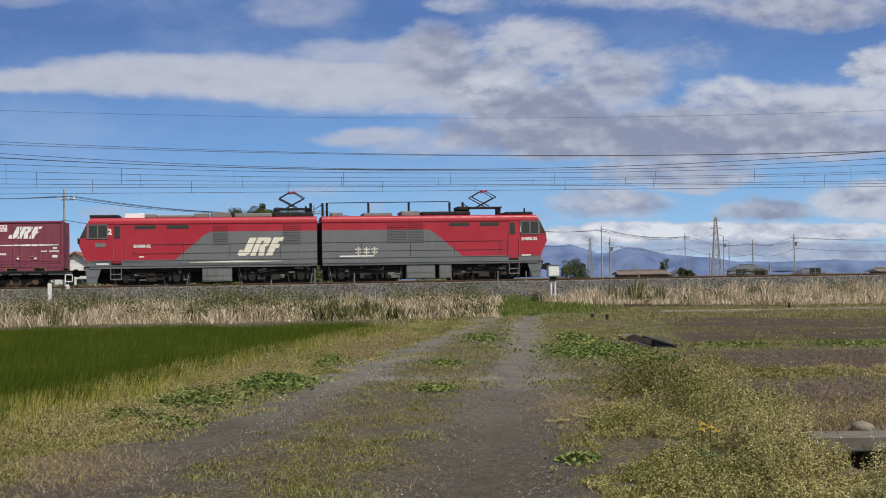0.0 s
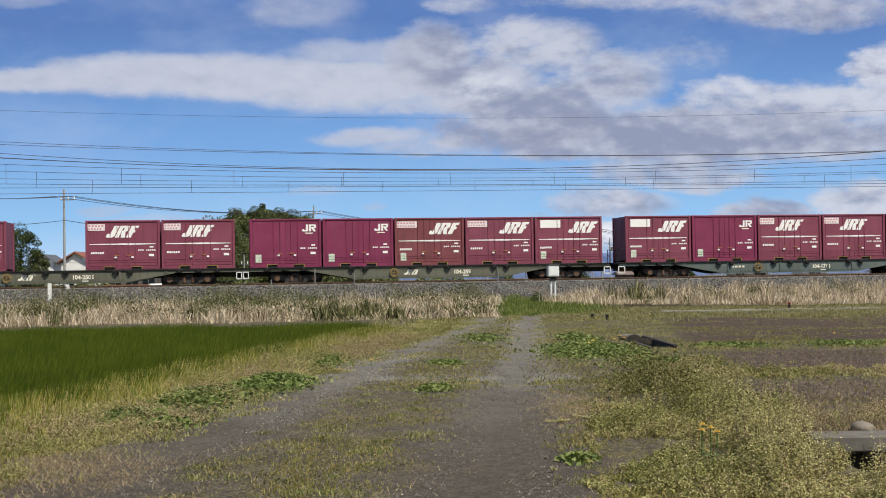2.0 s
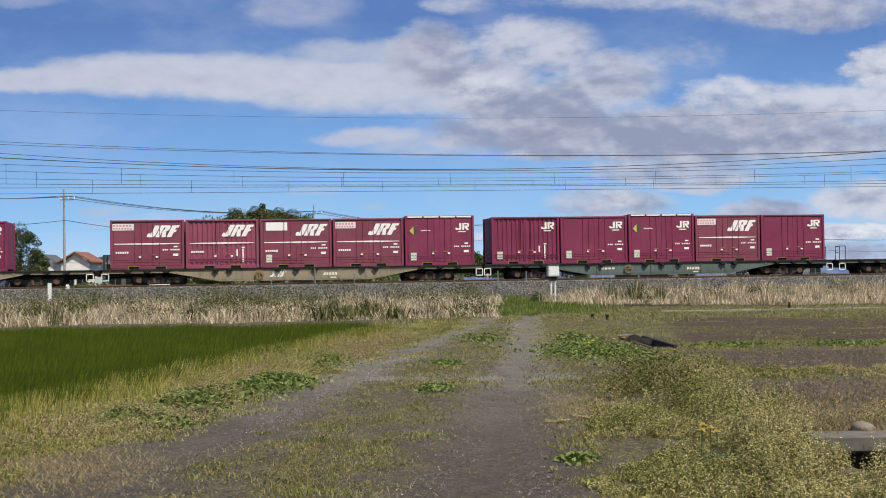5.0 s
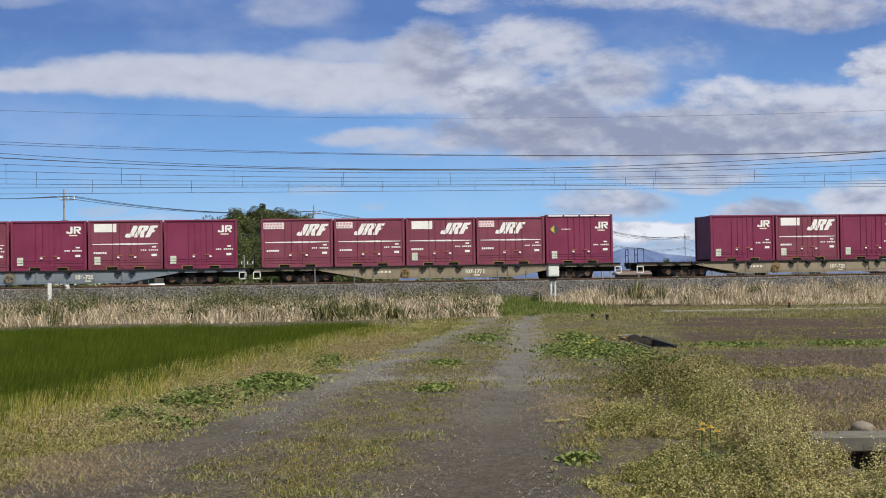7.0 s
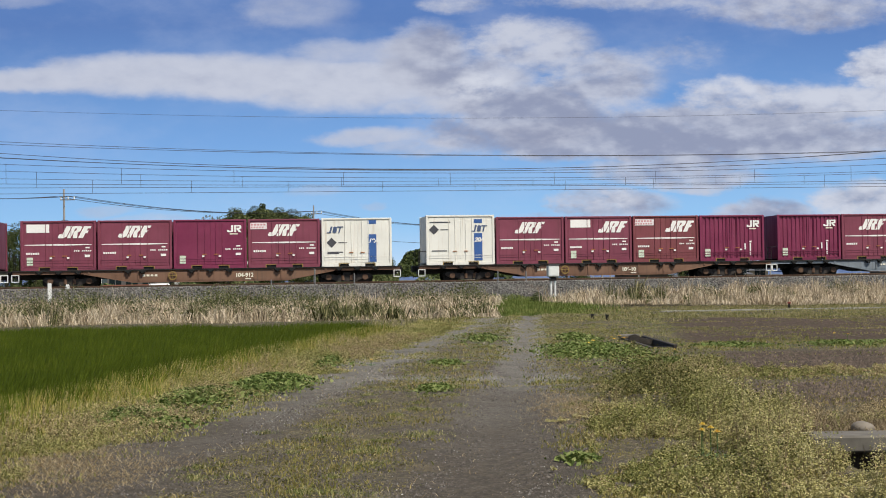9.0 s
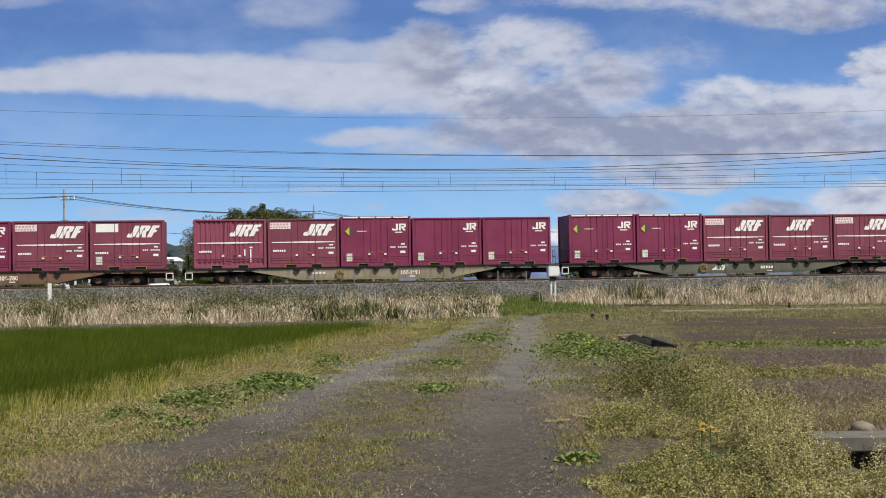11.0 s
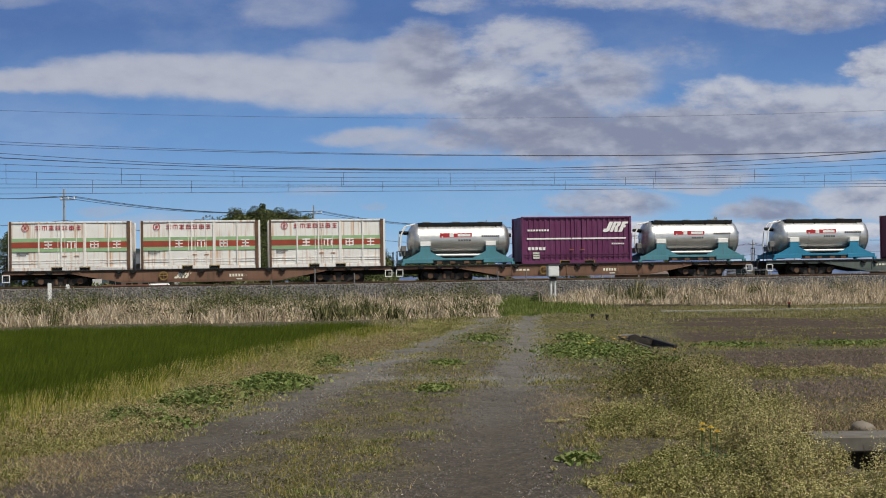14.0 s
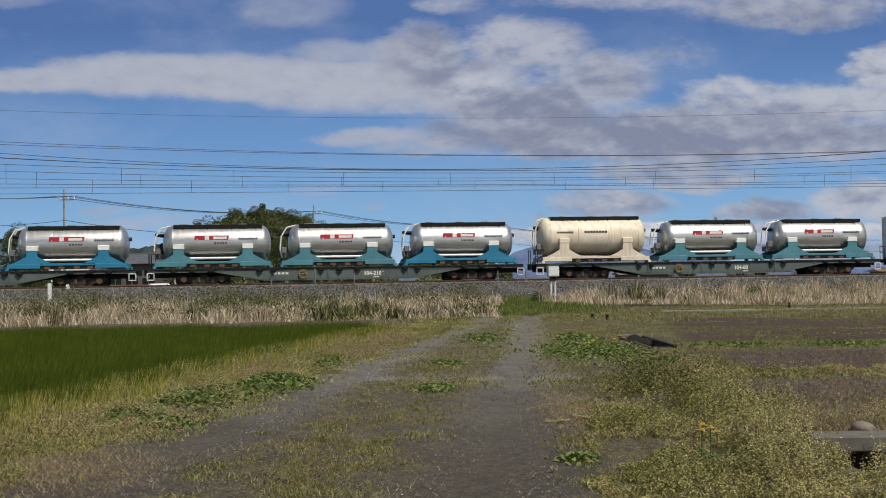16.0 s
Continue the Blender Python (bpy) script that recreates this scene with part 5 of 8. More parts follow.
            part("roof_insulator", rods(((-0.45, -0.3, 3.62), (-0.45, -0.3, 4.36), 0.07), ((-0.7, -0.3, 3.8), (-0.7, -0.3, 4.2), 0.05), seg=8), M["steel_dark"], w)
        px = 8.78 if sg > 0 else -1.43
        pan = part("pantograph", boxes((px - 0.95, -0.55, 4.02, px + 0.95, -0.45, 4.10), (px - 0.95, 0.45, 4.02, px + 0.95, 0.55, 4.10), (px - 0.9, -0.5, 3.62, px - 0.8, 0.5, 4.06), (px + 0.8, -0.5, 3.62, px + 0.9, 0.5, 4.06)), M["steel_dark"], w, "dark diamond pantograph raised to the wire")
        arms = []
        for y0, y1 in ((-0.5, -0.35), (0.5, 0.35)):
            for s in (-1, 1):
                arms.append(((px - s * 0.28, y0, 4.12), (px + s * 0.66, y0 * 0.9, 4.62), 0.028))
                arms.append(((px + s * 0.66, y0 * 0.9, 4.62), (px + s * 0.09, y1, 4.96), 0.024))
        part("arm", rods(*arms, seg=6), M["steel_dark"], pan)
        part("collector_head", rods(((px - 0.13, -0.85, 4.93), (px - 0.13, 0.85, 4.93), 0.025), ((px + 0.13, -0.85, 4.93), (px + 0.13, 0.85, 4.93), 0.025), ((px - 0.14, -0.3, 4.85), (px + 0.14, -0.3, 4.97), 0.05), seg=6), REDL, pan, "red and dark collector head")
    # gangway between the sections, marks and writing
    part("gangway", boxes((-0.22, -0.75, 1.1, 0.08, 0.75, 3.3)), M["black"], w, "black gangway bellows")
    y = -H - 0.007
    shapes("logo", w, y, M["cream_dec"], big_mark(-4.31, 1.62, 2.42, 0.93), label="large slanted cream company mark")
    shapes("stripe", w, y, M["cream_dec"], [[(-6.7, 1.31), (-4.3, 1.29), (-2.0, 1.32), (-2.0, 1.345), (-4.3, 1.37), (-6.7, 1.335)]], label="thin cream stripe")
    words("number", "EH500-52", 0.21, w, -9.47, -H - 0.004, 2.10, M["white_dec"], "white running number")
    words("number", "EH500-52", 0.21, w, 10.60, -H - 0.004, 2.26, M["white_dec"], "white running number")
    words("cab_number", "2", 0.40, w, -10.73, -H - 0.004, 2.78, M["white_dec"], "white cab number")
    words("cab_number", "1", 0.38, w, 10.47, -H - 0.004, 2.72, M["white_dec"], "white cab number")
    decal("writing", w, y, M["cream_dec"], *[r for k in range(3) for r in ((1.78 + 0.42 * k, 1.70, 2.10 + 0.42 * k, 1.75), (1.90 + 0.42 * k, 1.60, 1.96 + 0.42 * k, 2.0), (1.76 + 0.42 * k, 1.86, 2.12 + 0.42 * k, 1.91))], label="cream stroke marks")
    decal("writing", w, y, M["white_dec"], (0.95, 1.50, 2.75, 1.56))
    decal("writing", w, y, M["white_dec"], (-11.3, 1.26, -10.7, 1.33), (10.6, 1.44, 11.1, 1.50), (-9.2, 1.60, -8.95, 1.66))
    decal("small_logo", w, y, ROOFG, (-11.35, 2.15, -11.1, 2.35), (-11.08, 2.15, -10.85, 2.35))
    part("mirror", boxes((-12.2, -1.5, 2.3, -12.1, -1.42, 2.6)), M["black"], w)
    tagged(w, "red and grey two-section electric locomotive with raised pantographs", "locomotive")
    TRAIN.append((w, -6.6, RAIL_FAR))


locomotive()


# ---- distance ----
def view_at(x, y, depth):
    """World place, depth metres ahead, of a direction given x right and y down in a 1568 x 882 view."""
    way = CAM_POSE.to_3x3() @ Vector(((x - 784) / FOCAL, (441 - y) / FOCAL, -1))
    return EYE + way * (depth / way.y)


def ridge(name, depth, line, mat, label, jag=0.0, slope=0.5):
    """A range of hills as a surface rising to its ridge line."""
    xs = np.linspace(line[0][0], line[-1][0], 260)
    ys = np.interp(xs, [p[0] for p in line], [p[1] for p in line])
    v, f = [], []
    for i, (x, y) in enumerate(zip(xs, ys)):
        top = view_at(x, y, depth)
        top.z += jag * (noise.noise((x * 0.05, 0, 0)) + 0.5 * noise.noise((x * 0.2, 1, 0)))
        h = max(top.z, 0.5)
        for k in range(5):
            t = k / 4
            wob = noise.noise((x * 0.03, k * 1.7, 2)) * h * 1.2 * (1 if 0 < k < 4 else 0)
            v.append((top.x * (1 - slope * (1 - t) * h / depth), depth - slope * 4 * h * (1 - t) + wob, h * t - (2 if k == 0 else 0)))
    for i in range(len(xs) - 1):
        for k in range(4):
            a = i * 5 + k
            f.append((a, a + 5, a + 6, a + 1))
    ob = mesh_from(name, v, f, mat)
    ob.data.polygons.foreach_set("use_smooth", [True] * len(f))
    return tagged(ob, label, "mountains", kind="structure")


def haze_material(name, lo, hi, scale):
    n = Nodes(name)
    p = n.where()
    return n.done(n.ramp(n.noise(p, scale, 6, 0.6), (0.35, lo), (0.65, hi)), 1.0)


# the mountains' aerial haze is painted into their blue base colour
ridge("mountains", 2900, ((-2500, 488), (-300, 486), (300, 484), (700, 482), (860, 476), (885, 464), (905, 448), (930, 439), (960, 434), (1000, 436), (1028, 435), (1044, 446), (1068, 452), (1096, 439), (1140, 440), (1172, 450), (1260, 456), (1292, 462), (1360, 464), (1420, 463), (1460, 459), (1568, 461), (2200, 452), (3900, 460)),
      haze_material("mountain forest tinted with haze blue", (0.055, 0.088, 0.185), (0.125, 0.170, 0.295), 0.014), "blue hazy mountain range on the horizon", 5.0)
ridge("hills", 900, ((60, 480), (180, 455), (230, 442), (262, 436), (290, 431), (318, 434), (360, 446), (420, 470), (500, 490)),
      haze_material("dark wooded hillside", (0.018, 0.03, 0.035), (0.04, 0.06, 0.06), 0.06), "dark wooded hill in the distance", 2.0)


# ---- plants ----
def leaf_material(name, *stops, rough=0.7, through=0.25, spread=0.0):
    n = Nodes(name)
    r = n.island()
    if spread:
        p = n.where()
        r = n.math("ADD", n.math("MULTIPLY", r, 1 - spread), n.math("MULTIPLY", n.span(n.noise(p, 0.9, 4), 0.3, 0.7), spread))
    base = n.ramp(r, *stops)
    n.done(base, rough)
    n.b.inputs["Specular IOR Level"].default_value = 0.18
    tr = n.node("BsdfTranslucent")
    n.put(tr.inputs[0], base)
    ms = n.node("MixShader")
    ms.inputs[0].default_value = through
    n.put(ms.inputs[1], n.b.outputs[0])
    n.put(ms.inputs[2], tr.outputs[0])
    n.put(n.out.inputs[0], ms.outputs[0])
    return n.m


RNG = np.random.default_rng(11)


def lattice(seed, cell):
    """Smooth random field over the ground, 0 to 1."""
    g = np.random.default_rng(seed).uniform(0, 1, (256, 256))
    def value(x, y):
        u, v = x / cell + 100, y / cell + 100
        i, j = np.floor(u).astype(int), np.floor(v).astype(int)
        a, b = u - i, v - j
        a, b = a * a * (3 - 2 * a), b * b * (3 - 2 * b)
        i0, i1, j0, j1 = i % 256, (i + 1) % 256, j % 256, (j + 1) % 256
        return (g[i0, j0] * (1 - a) + g[i1, j0] * a) * (1 - b) + (g[i0, j1] * (1 - a) + g[i1, j1] * a) * b
    return value


PATCH, PATCH2, PATCH3, PATCH4 = lattice(1, 1.1), lattice(2, 0.35), lattice(3, 3.0), lattice(4, 0.13)
CLUMP = lattice(6, 0.24)


def blades(name, x, y, z, h, w, lean, mat, bend=0.6, heading=None, label="", category="", droop=0.0):
    """Grass: each blade a tapered strip of two bent segments."""
    n = len(x)
    face = RNG.uniform(0, np.pi, n)
    az = RNG.uniform(0, 2 * np.pi, n) if heading is None else (heading if isinstance(heading, np.ndarray) else RNG.normal(heading, 0.7, n))
    wx, wy = np.cos(face) * w / 2, np.sin(face) * w / 2
    lx, ly = np.cos(az) * lean, np.sin(az) * lean
    v = np.empty((n, 5, 3), np.float32)
    for k, (t, s) in enumerate(((0, 1), (0, -1), (0.55, 0.85), (0.55, -0.85), (1, 0))):
        off = t ** (1 + bend)
        v[:, k, 0] = x + lx * off + wx * s
        v[:, k, 1] = y + ly * off + wy * s
        v[:, k, 2] = z + np.sqrt(np.maximum(h * h - (lean * off) ** 2, 0.05 * h * h)) * t
        if droop and k == 4:
            v[:, k, 2] -= droop * lean * 0.6
    tri = np.array(((0, 1, 3), (0, 3, 2), (2, 3, 4)))
    f = (tri[None] + (np.arange(n) * 5)[:, None, None]).reshape(-1, 3)
    ob = mesh_from(name, v.reshape(-1, 3), f, mat)
    return tagged(ob, label, category, kind="stuff")


def leaf_arrays(x, y, z, size, up=0.5):
    """Leaves as small folded diamonds, turned at random."""
    n = len(x)
    nrm = RNG.normal(0, 1, (n, 3))
    nrm[:, 2] = np.abs(nrm[:, 2]) + up
    nrm /= np.linalg.norm(nrm, axis=1)[:, None]
    a = np.cross(nrm, RNG.normal(0, 1, (n, 3)))
    a /= np.linalg.norm(a, axis=1)[:, None] + 1e-9
    b = np.cross(nrm, a)
    c = np.stack([x, y, z], 1)
    s = np.asarray(size).reshape(-1, 1)
    asp = RNG.uniform(0.4, 0.75, (n, 1))
    v = np.stack([c - a * s, c + b * s * asp + nrm * s * 0.15, c + a * s, c - b * s * asp + nrm * s * 0.15], 1)
    f = np.arange(n * 4).reshape(-1, 4)
    return v.reshape(-1, 3), f


def leaves(name, x, y, z, size, mat, up=0.5, label="", category="", parent=None):
    v, f = leaf_arrays(x, y, z, size, up)
    ob = mesh_from(name, v, f, mat, parent)
    return tagged(ob, label, category, kind="stuff") if parent is None else ob


def sprigs(name, x, y, top, per, mat, label, grow=1.0):
    """Leafy weeds: each a leaning stem with small leaves all the way up."""
    n = len(x)
    az, tilt = RNG.uniform(0, 6.28, n), RNG.uniform(0.05, 0.55, n)
    k = np.repeat(np.arange(n), per)
    t = np.tile(np.linspace(0.12, 1.0, per), n) * RNG.uniform(0.9, 1.08, n * per)
    ring = RNG.uniform(0, 6.28, n * per)
    far = 1 + np.clip(y[k] - 10, 0, 20) / 25
    out = 0.018 * grow * (1.25 - 0.7 * t) * RNG.uniform(0.4, 1.3, n * per) * far
    lx = x[k] + np.cos(az[k]) * tilt[k] * top[k] * t ** 1.4 + np.cos(ring) * out
    ly = y[k] + np.sin(az[k]) * tilt[k] * top[k] * t ** 1.4 + np.sin(ring) * out
    return leaves(name, lx, ly, t * top[k] + 0.005, RNG.uniform(0.005, 0.0115, n * per) * grow * (1.15 - 0.4 * t) * far, mat, label=label, category="weeds")


def ground_z(x, y):
    zz = np.array([ground_height(a, b) for a, b in zip(x, y)])
    return zz - 0.01


def rut_distance(x, y):
    rl = -3.27 + 0.0788 * y + 0.000676 * y * y
    rr = -0.34 + 0.0722 * y
    return np.minimum(np.abs(x - rl), np.abs(x - rr)), rl, rr


WHEAT_Y = (8.0, 11.0, 14.0, 17.0, 20.0, 24.0, 28.0, 34.6, 43.2, 46.0)
WHEAT_X = (-4.45, -4.40, -4.25, -3.85, -3.45, -2.95, -2.25, -1.35, -0.6, -0.4)


def in_ditch(x, y):
    """Places over the narrow open ditch farther up the lane."""
    return (x > 3.95) & (x < 4.45) & (y > 25.1) & (y < 28.9)


def in_view(n, y0, y1, power=1.0, margin=0.02):
    """Random ground places inside the widening strip that the camera overlooks."""
    t = RNG.uniform(0, 1, n) ** power
    y = y0 + (y1 - y0) * t
    x = RNG.uniform(-1, 1, n) * (0.345 + margin) * (y + 0.6)
    return x, y


def build_wheat():
    m_green = leaf_material("green young wheat", (0.0, (0.040, 0.062, 0.003)), (0.5, (0.070, 0.100, 0.005)), (0.9, (0.115, 0.145, 0.012)), (1.0, (0.21, 0.20, 0.04)), spread=0.35)
    # edge stalks are yellow, and their sunlit side is put into a brighter colour
    m_edge = leaf_material("yellow wheat edge painted sunlit", (0.0, (0.10, 0.15, 0.012)), (0.40, (0.235, 0.25, 0.040)), (0.75, (0.41, 0.335, 0.095)), (1.0, (0.58, 0.46, 0.20)))
    n = 150000
    t = RNG.uniform(0, 1, n)
    y = 9.5 + 34.0 * t ** 0.75
    bx = np.interp(y, WHEAT_Y, WHEAT_X)
    left = -0.37 * y - 1.5
    x = left + (bx - left) * RNG.uniform(0, 1, n)
    x += (PATCH(x, y) - 0.5) * 0.3
    inner = bx - x
    h = 0.40 + 0.08 * (PATCH(x, y) - 0.5) + RNG.normal(0, 0.03, n)
    fringe = np.clip((inner + 0.1) / 0.9, 0.35, 1)
    keep = (RNG.uniform(0, 1, n) < np.where(inner < 0.45, 0.45, 1.0)) & (y < 33.4 + 0.10 * (x + 6))
    x, y, h = x[keep], y[keep], (h * (0.72 + 0.28 * fringe))[keep]
    blades("wheat", x, y, np.full(len(x), -0.12), h + 0.1, RNG.uniform(0.012, 0.022, len(x)), RNG.uniform(0.05, 0.24, len(x)), m_green, heading=0.3, label="dense field of green young wheat", category="crop")
    n = 30000
    y = 8.6 + 25.0 * RNG.uniform(0, 1, n) ** 1.2
    bx = np.interp(y, WHEAT_Y, WHEAT_X)
    off = np.abs(RNG.normal(0, 0.40, n)) * RNG.choice((-0.9, 1.0), n)
    x = bx + off + 0.5 * (PATCH(y * 0.8, y) - 0.5)
    blades("wheat_edge", x, y, np.full(n, -0.03), RNG.uniform(0.14, 0.40, n) * np.clip(1.0 - 0.75 * np.abs(off), 0.3, 1.0), RNG.uniform(0.006, 0.012, n), RNG.uniform(0.02, 0.14, n), m_edge, label="yellow wheat stalks along the field edge, painted sunlit", category="crop")


def lane_gap(x, y):
    """Places where the lane breaks through the reeds, with ragged sides."""
    ragged = 1.6 * (PATCH(x * 0.7, y * 0.7) - 0.5) + 0.9 * (PATCH2(x, y) - 0.5)
    return (x > 0.037 * y + 0.2 + ragged) & (x < 0.097 * y - 0.1 + ragged)


def build_reeds():
    m_dry = leaf_material("dry straw reeds", (0.0, (0.13, 0.095, 0.055)), (0.35, (0.41, 0.33, 0.22)), (0.75, (0.64, 0.54, 0.40)), (1.0, (0.74, 0.66, 0.52)), spread=0.25)
    m_green = leaf_material("green weeds among reeds", (0.0, (0.040, 0.046, 0.016)), (0.6, (0.120, 0.125, 0.046)), (0.88, (0.20, 0.19, 0.085)), (1.0, (0.44, 0.36, 0.22)))
    # tussocks: stems that rise together and fall outwards
    def tussocks(count, per, mat, name, label, category, tall, green):
        s, d = RNG.uniform(-34, 34, count), RNG.uniform(7.7, 23.4, count)
        x = s * COS + d * SIN
        y = TRACK_Y + s * SIN - d * COS
        lim = np.where(x > 3, 12.5 + 3.5 * np.clip((x - 9) / 6, 0, 1), 23.2)
        gap = lane_gap(x, y)
        mix = PATCH3(x, y * 0.5) * 0.55 + PATCH(x, y) * 0.45 + RNG.normal(0, 0.05, count)
        keep = ~gap & (d < lim) & ((mix > np.where(x < 3, 0.57, 0.72)) == green)
        x, y, d = x[keep], y[keep], d[keep]
        h = tall * RNG.uniform(0.45, 1.0, len(x)) * (0.7 + 0.6 * PATCH(x * 0.6, y * 0.6)) * np.where(d < 9.2, 0.6, 1.0) * np.where(x > 4, 1.65, 1.0) * np.where((x > 4) & (d > 10.8), 0.55, 1.0)
        lie = RNG.uniform(0, 2 * np.pi, len(x))
        flop = RNG.uniform(0.35, 1.6, len(x))
        k = np.repeat(np.arange(len(x)), per)
        m = len(k)
        bx, by = x[k] + RNG.normal(0, 0.14, m), y[k] + RNG.normal(0, 0.14, m)
        dd = (TRACK_Y - by) * COS + bx * SIN
        z = np.interp(dd, [p for p, _ in BANK], [q for _, q in BANK]) - 0.04
        hh = h[k] * RNG.uniform(0.55, 1.1, m)
        az = lie[k] + RNG.normal(0, 1.1, m)
        blades(name, bx, by, z, hh, RNG.uniform(0.012, 0.036, m) * (1.5 if green else 1.0), np.minimum(hh * flop[k] * RNG.uniform(0.2, 1.1, m), hh * 0.97), mat, 0.9, az, label, category, droop=1.0)
    tussocks(3600, 30, m_dry, "dry_reeds", "tangle of dry straw-coloured reeds below the railway", "reeds", 0.98, False)
    tussocks(2200, 26, m_green, "bank_weeds", "green weeds growing among the dry reeds", "weeds", 1.02, True)
    # matted straw underneath
    n = 40000
    s, d = RNG.uniform(-34, 34, n), RNG.uniform(7.6, 23.6, n)
    x = s * COS + d * SIN
    y = TRACK_Y + s * SIN - d * COS
    lim = np.where(x > 3, 13.0 + 3.8 * np.clip((x - 9) / 6, 0, 1), 23.4)
    k = (d < lim) & ~lane_gap(x, y)
    x, y, d = x[k], y[k], d[k]
    h = RNG.uniform(0.15, 0.45, len(x))
    blades("matted_straw", x, y, np.interp(d, [p for p, _ in BANK], [q for _, q in BANK]) - 0.02, h, RNG.uniform(0.015, 0.03, len(x)), h * RNG.uniform(0.5, 1.0, len(x)), m_dry, 0.8, label="matted fallen straw at the foot of the reeds", category="straw", droop=0.9)
    # olive bushes in the bank
    m_bush = leaf_material("olive bank bushes", (0.0, (0.040, 0.052, 0.018)), (0.6, (0.105, 0.120, 0.042)), (1.0, (0.24, 0.23, 0.10)))
    for i in range(105):
        s, d = RNG.uniform(-27, 0) if i < 85 else RNG.uniform(6, 26), RNG.uniform(8.4, 20.0) if i < 85 else RNG.uniform(8.6, 11)
        q = track(s, d, bank_z(d))
        if 0.03 * q.y < q.x < 0.10 * q.y:
            continue
        cnt = 900
        r = RNG.uniform(0, 1, cnt) ** 0.5
        an = RNG.uniform(0, 6.28, cnt)
        wide, tall = RNG.uniform(0.5, 1.5), RNG.uniform(0.8, 1.35) if i < 85 else RNG.uniform(0.5, 0.9)
        leaves("bank_bush", q.x + wide * r * np.cos(an), q.y + 0.5 * r * np.sin(an), q.z + tall * RNG.uniform(0.05, 1, cnt) * (1.05 - r ** 2), RNG.uniform(0.02, 0.05, cnt), m_bush, 0.4, "low olive-green bush in the railway bank", "bush")
    q = track(2.9, 9.6, bank_z(9.6))
    cnt = 1400
    r, an = RNG.uniform(0, 1, cnt) ** 0.5, RNG.uniform(0, 6.28, cnt)
    leaves("bank_bush", q.x + 0.42 * r * np.cos(an), q.y + 0.3 * r * np.sin(an), q.z + 0.52 * RNG.uniform(0.05, 1, cnt) * (1.05 - r ** 2), RNG.uniform(0.015, 0.035, cnt), CROWN[0], 0.4, "small dark green bush beside the trackside cabinet", "bush")
    # thin tall stalks
    n = 1500
    s, d = RNG.uniform(-32, 33, n), RNG.uniform(8.0, 13.0, n)
    x = s * COS + d * SIN
    y = TRACK_Y + s * SIN - d * COS
    k = ~lane_gap(x, y)
    z = np.interp(d, [a for a, _ in BANK], [b for _, b in BANK])
    blades("reed_stalks", x[k], y[k], z[k], RNG.uniform(0.6, 1.1, n)[k], np.full(n, 0.016)[k], RNG.uniform(0.05, 0.4, n)[k], m_dry, label="thin upright dry reed stalks", category="reeds")
    # fresh grass where the lane meets the line
    n = 30000
    y = RNG.uniform(48.5, 62.5, n)
    x = np.clip(RNG.normal(0.067, 0.022, n), 0.005, 0.135) * y
    d = (TRACK_Y - y) * COS + x * SIN
    z = np.interp(d, [a for a, _ in BANK], [b for _, b in BANK]) - 0.02
    k = (d > 7.3)
    m_fresh = leaf_material("fresh green grass", (0.0, (0.070, 0.105, 0.018)), (0.6, (0.150, 0.190, 0.042)), (1.0, (0.30, 0.29, 0.11)), spread=0.4)
    blades("fresh_grass", x[k], y[k], z[k], RNG.uniform(0.04, 0.22, n)[k] * (0.3 + 1.3 * PATCH(x, y)[k]), RNG.uniform(0.012, 0.028, n)[k], RNG.uniform(0.02, 0.2, n)[k], m_fresh, label="fresh green grass where the lane meets the railway", category="grass")


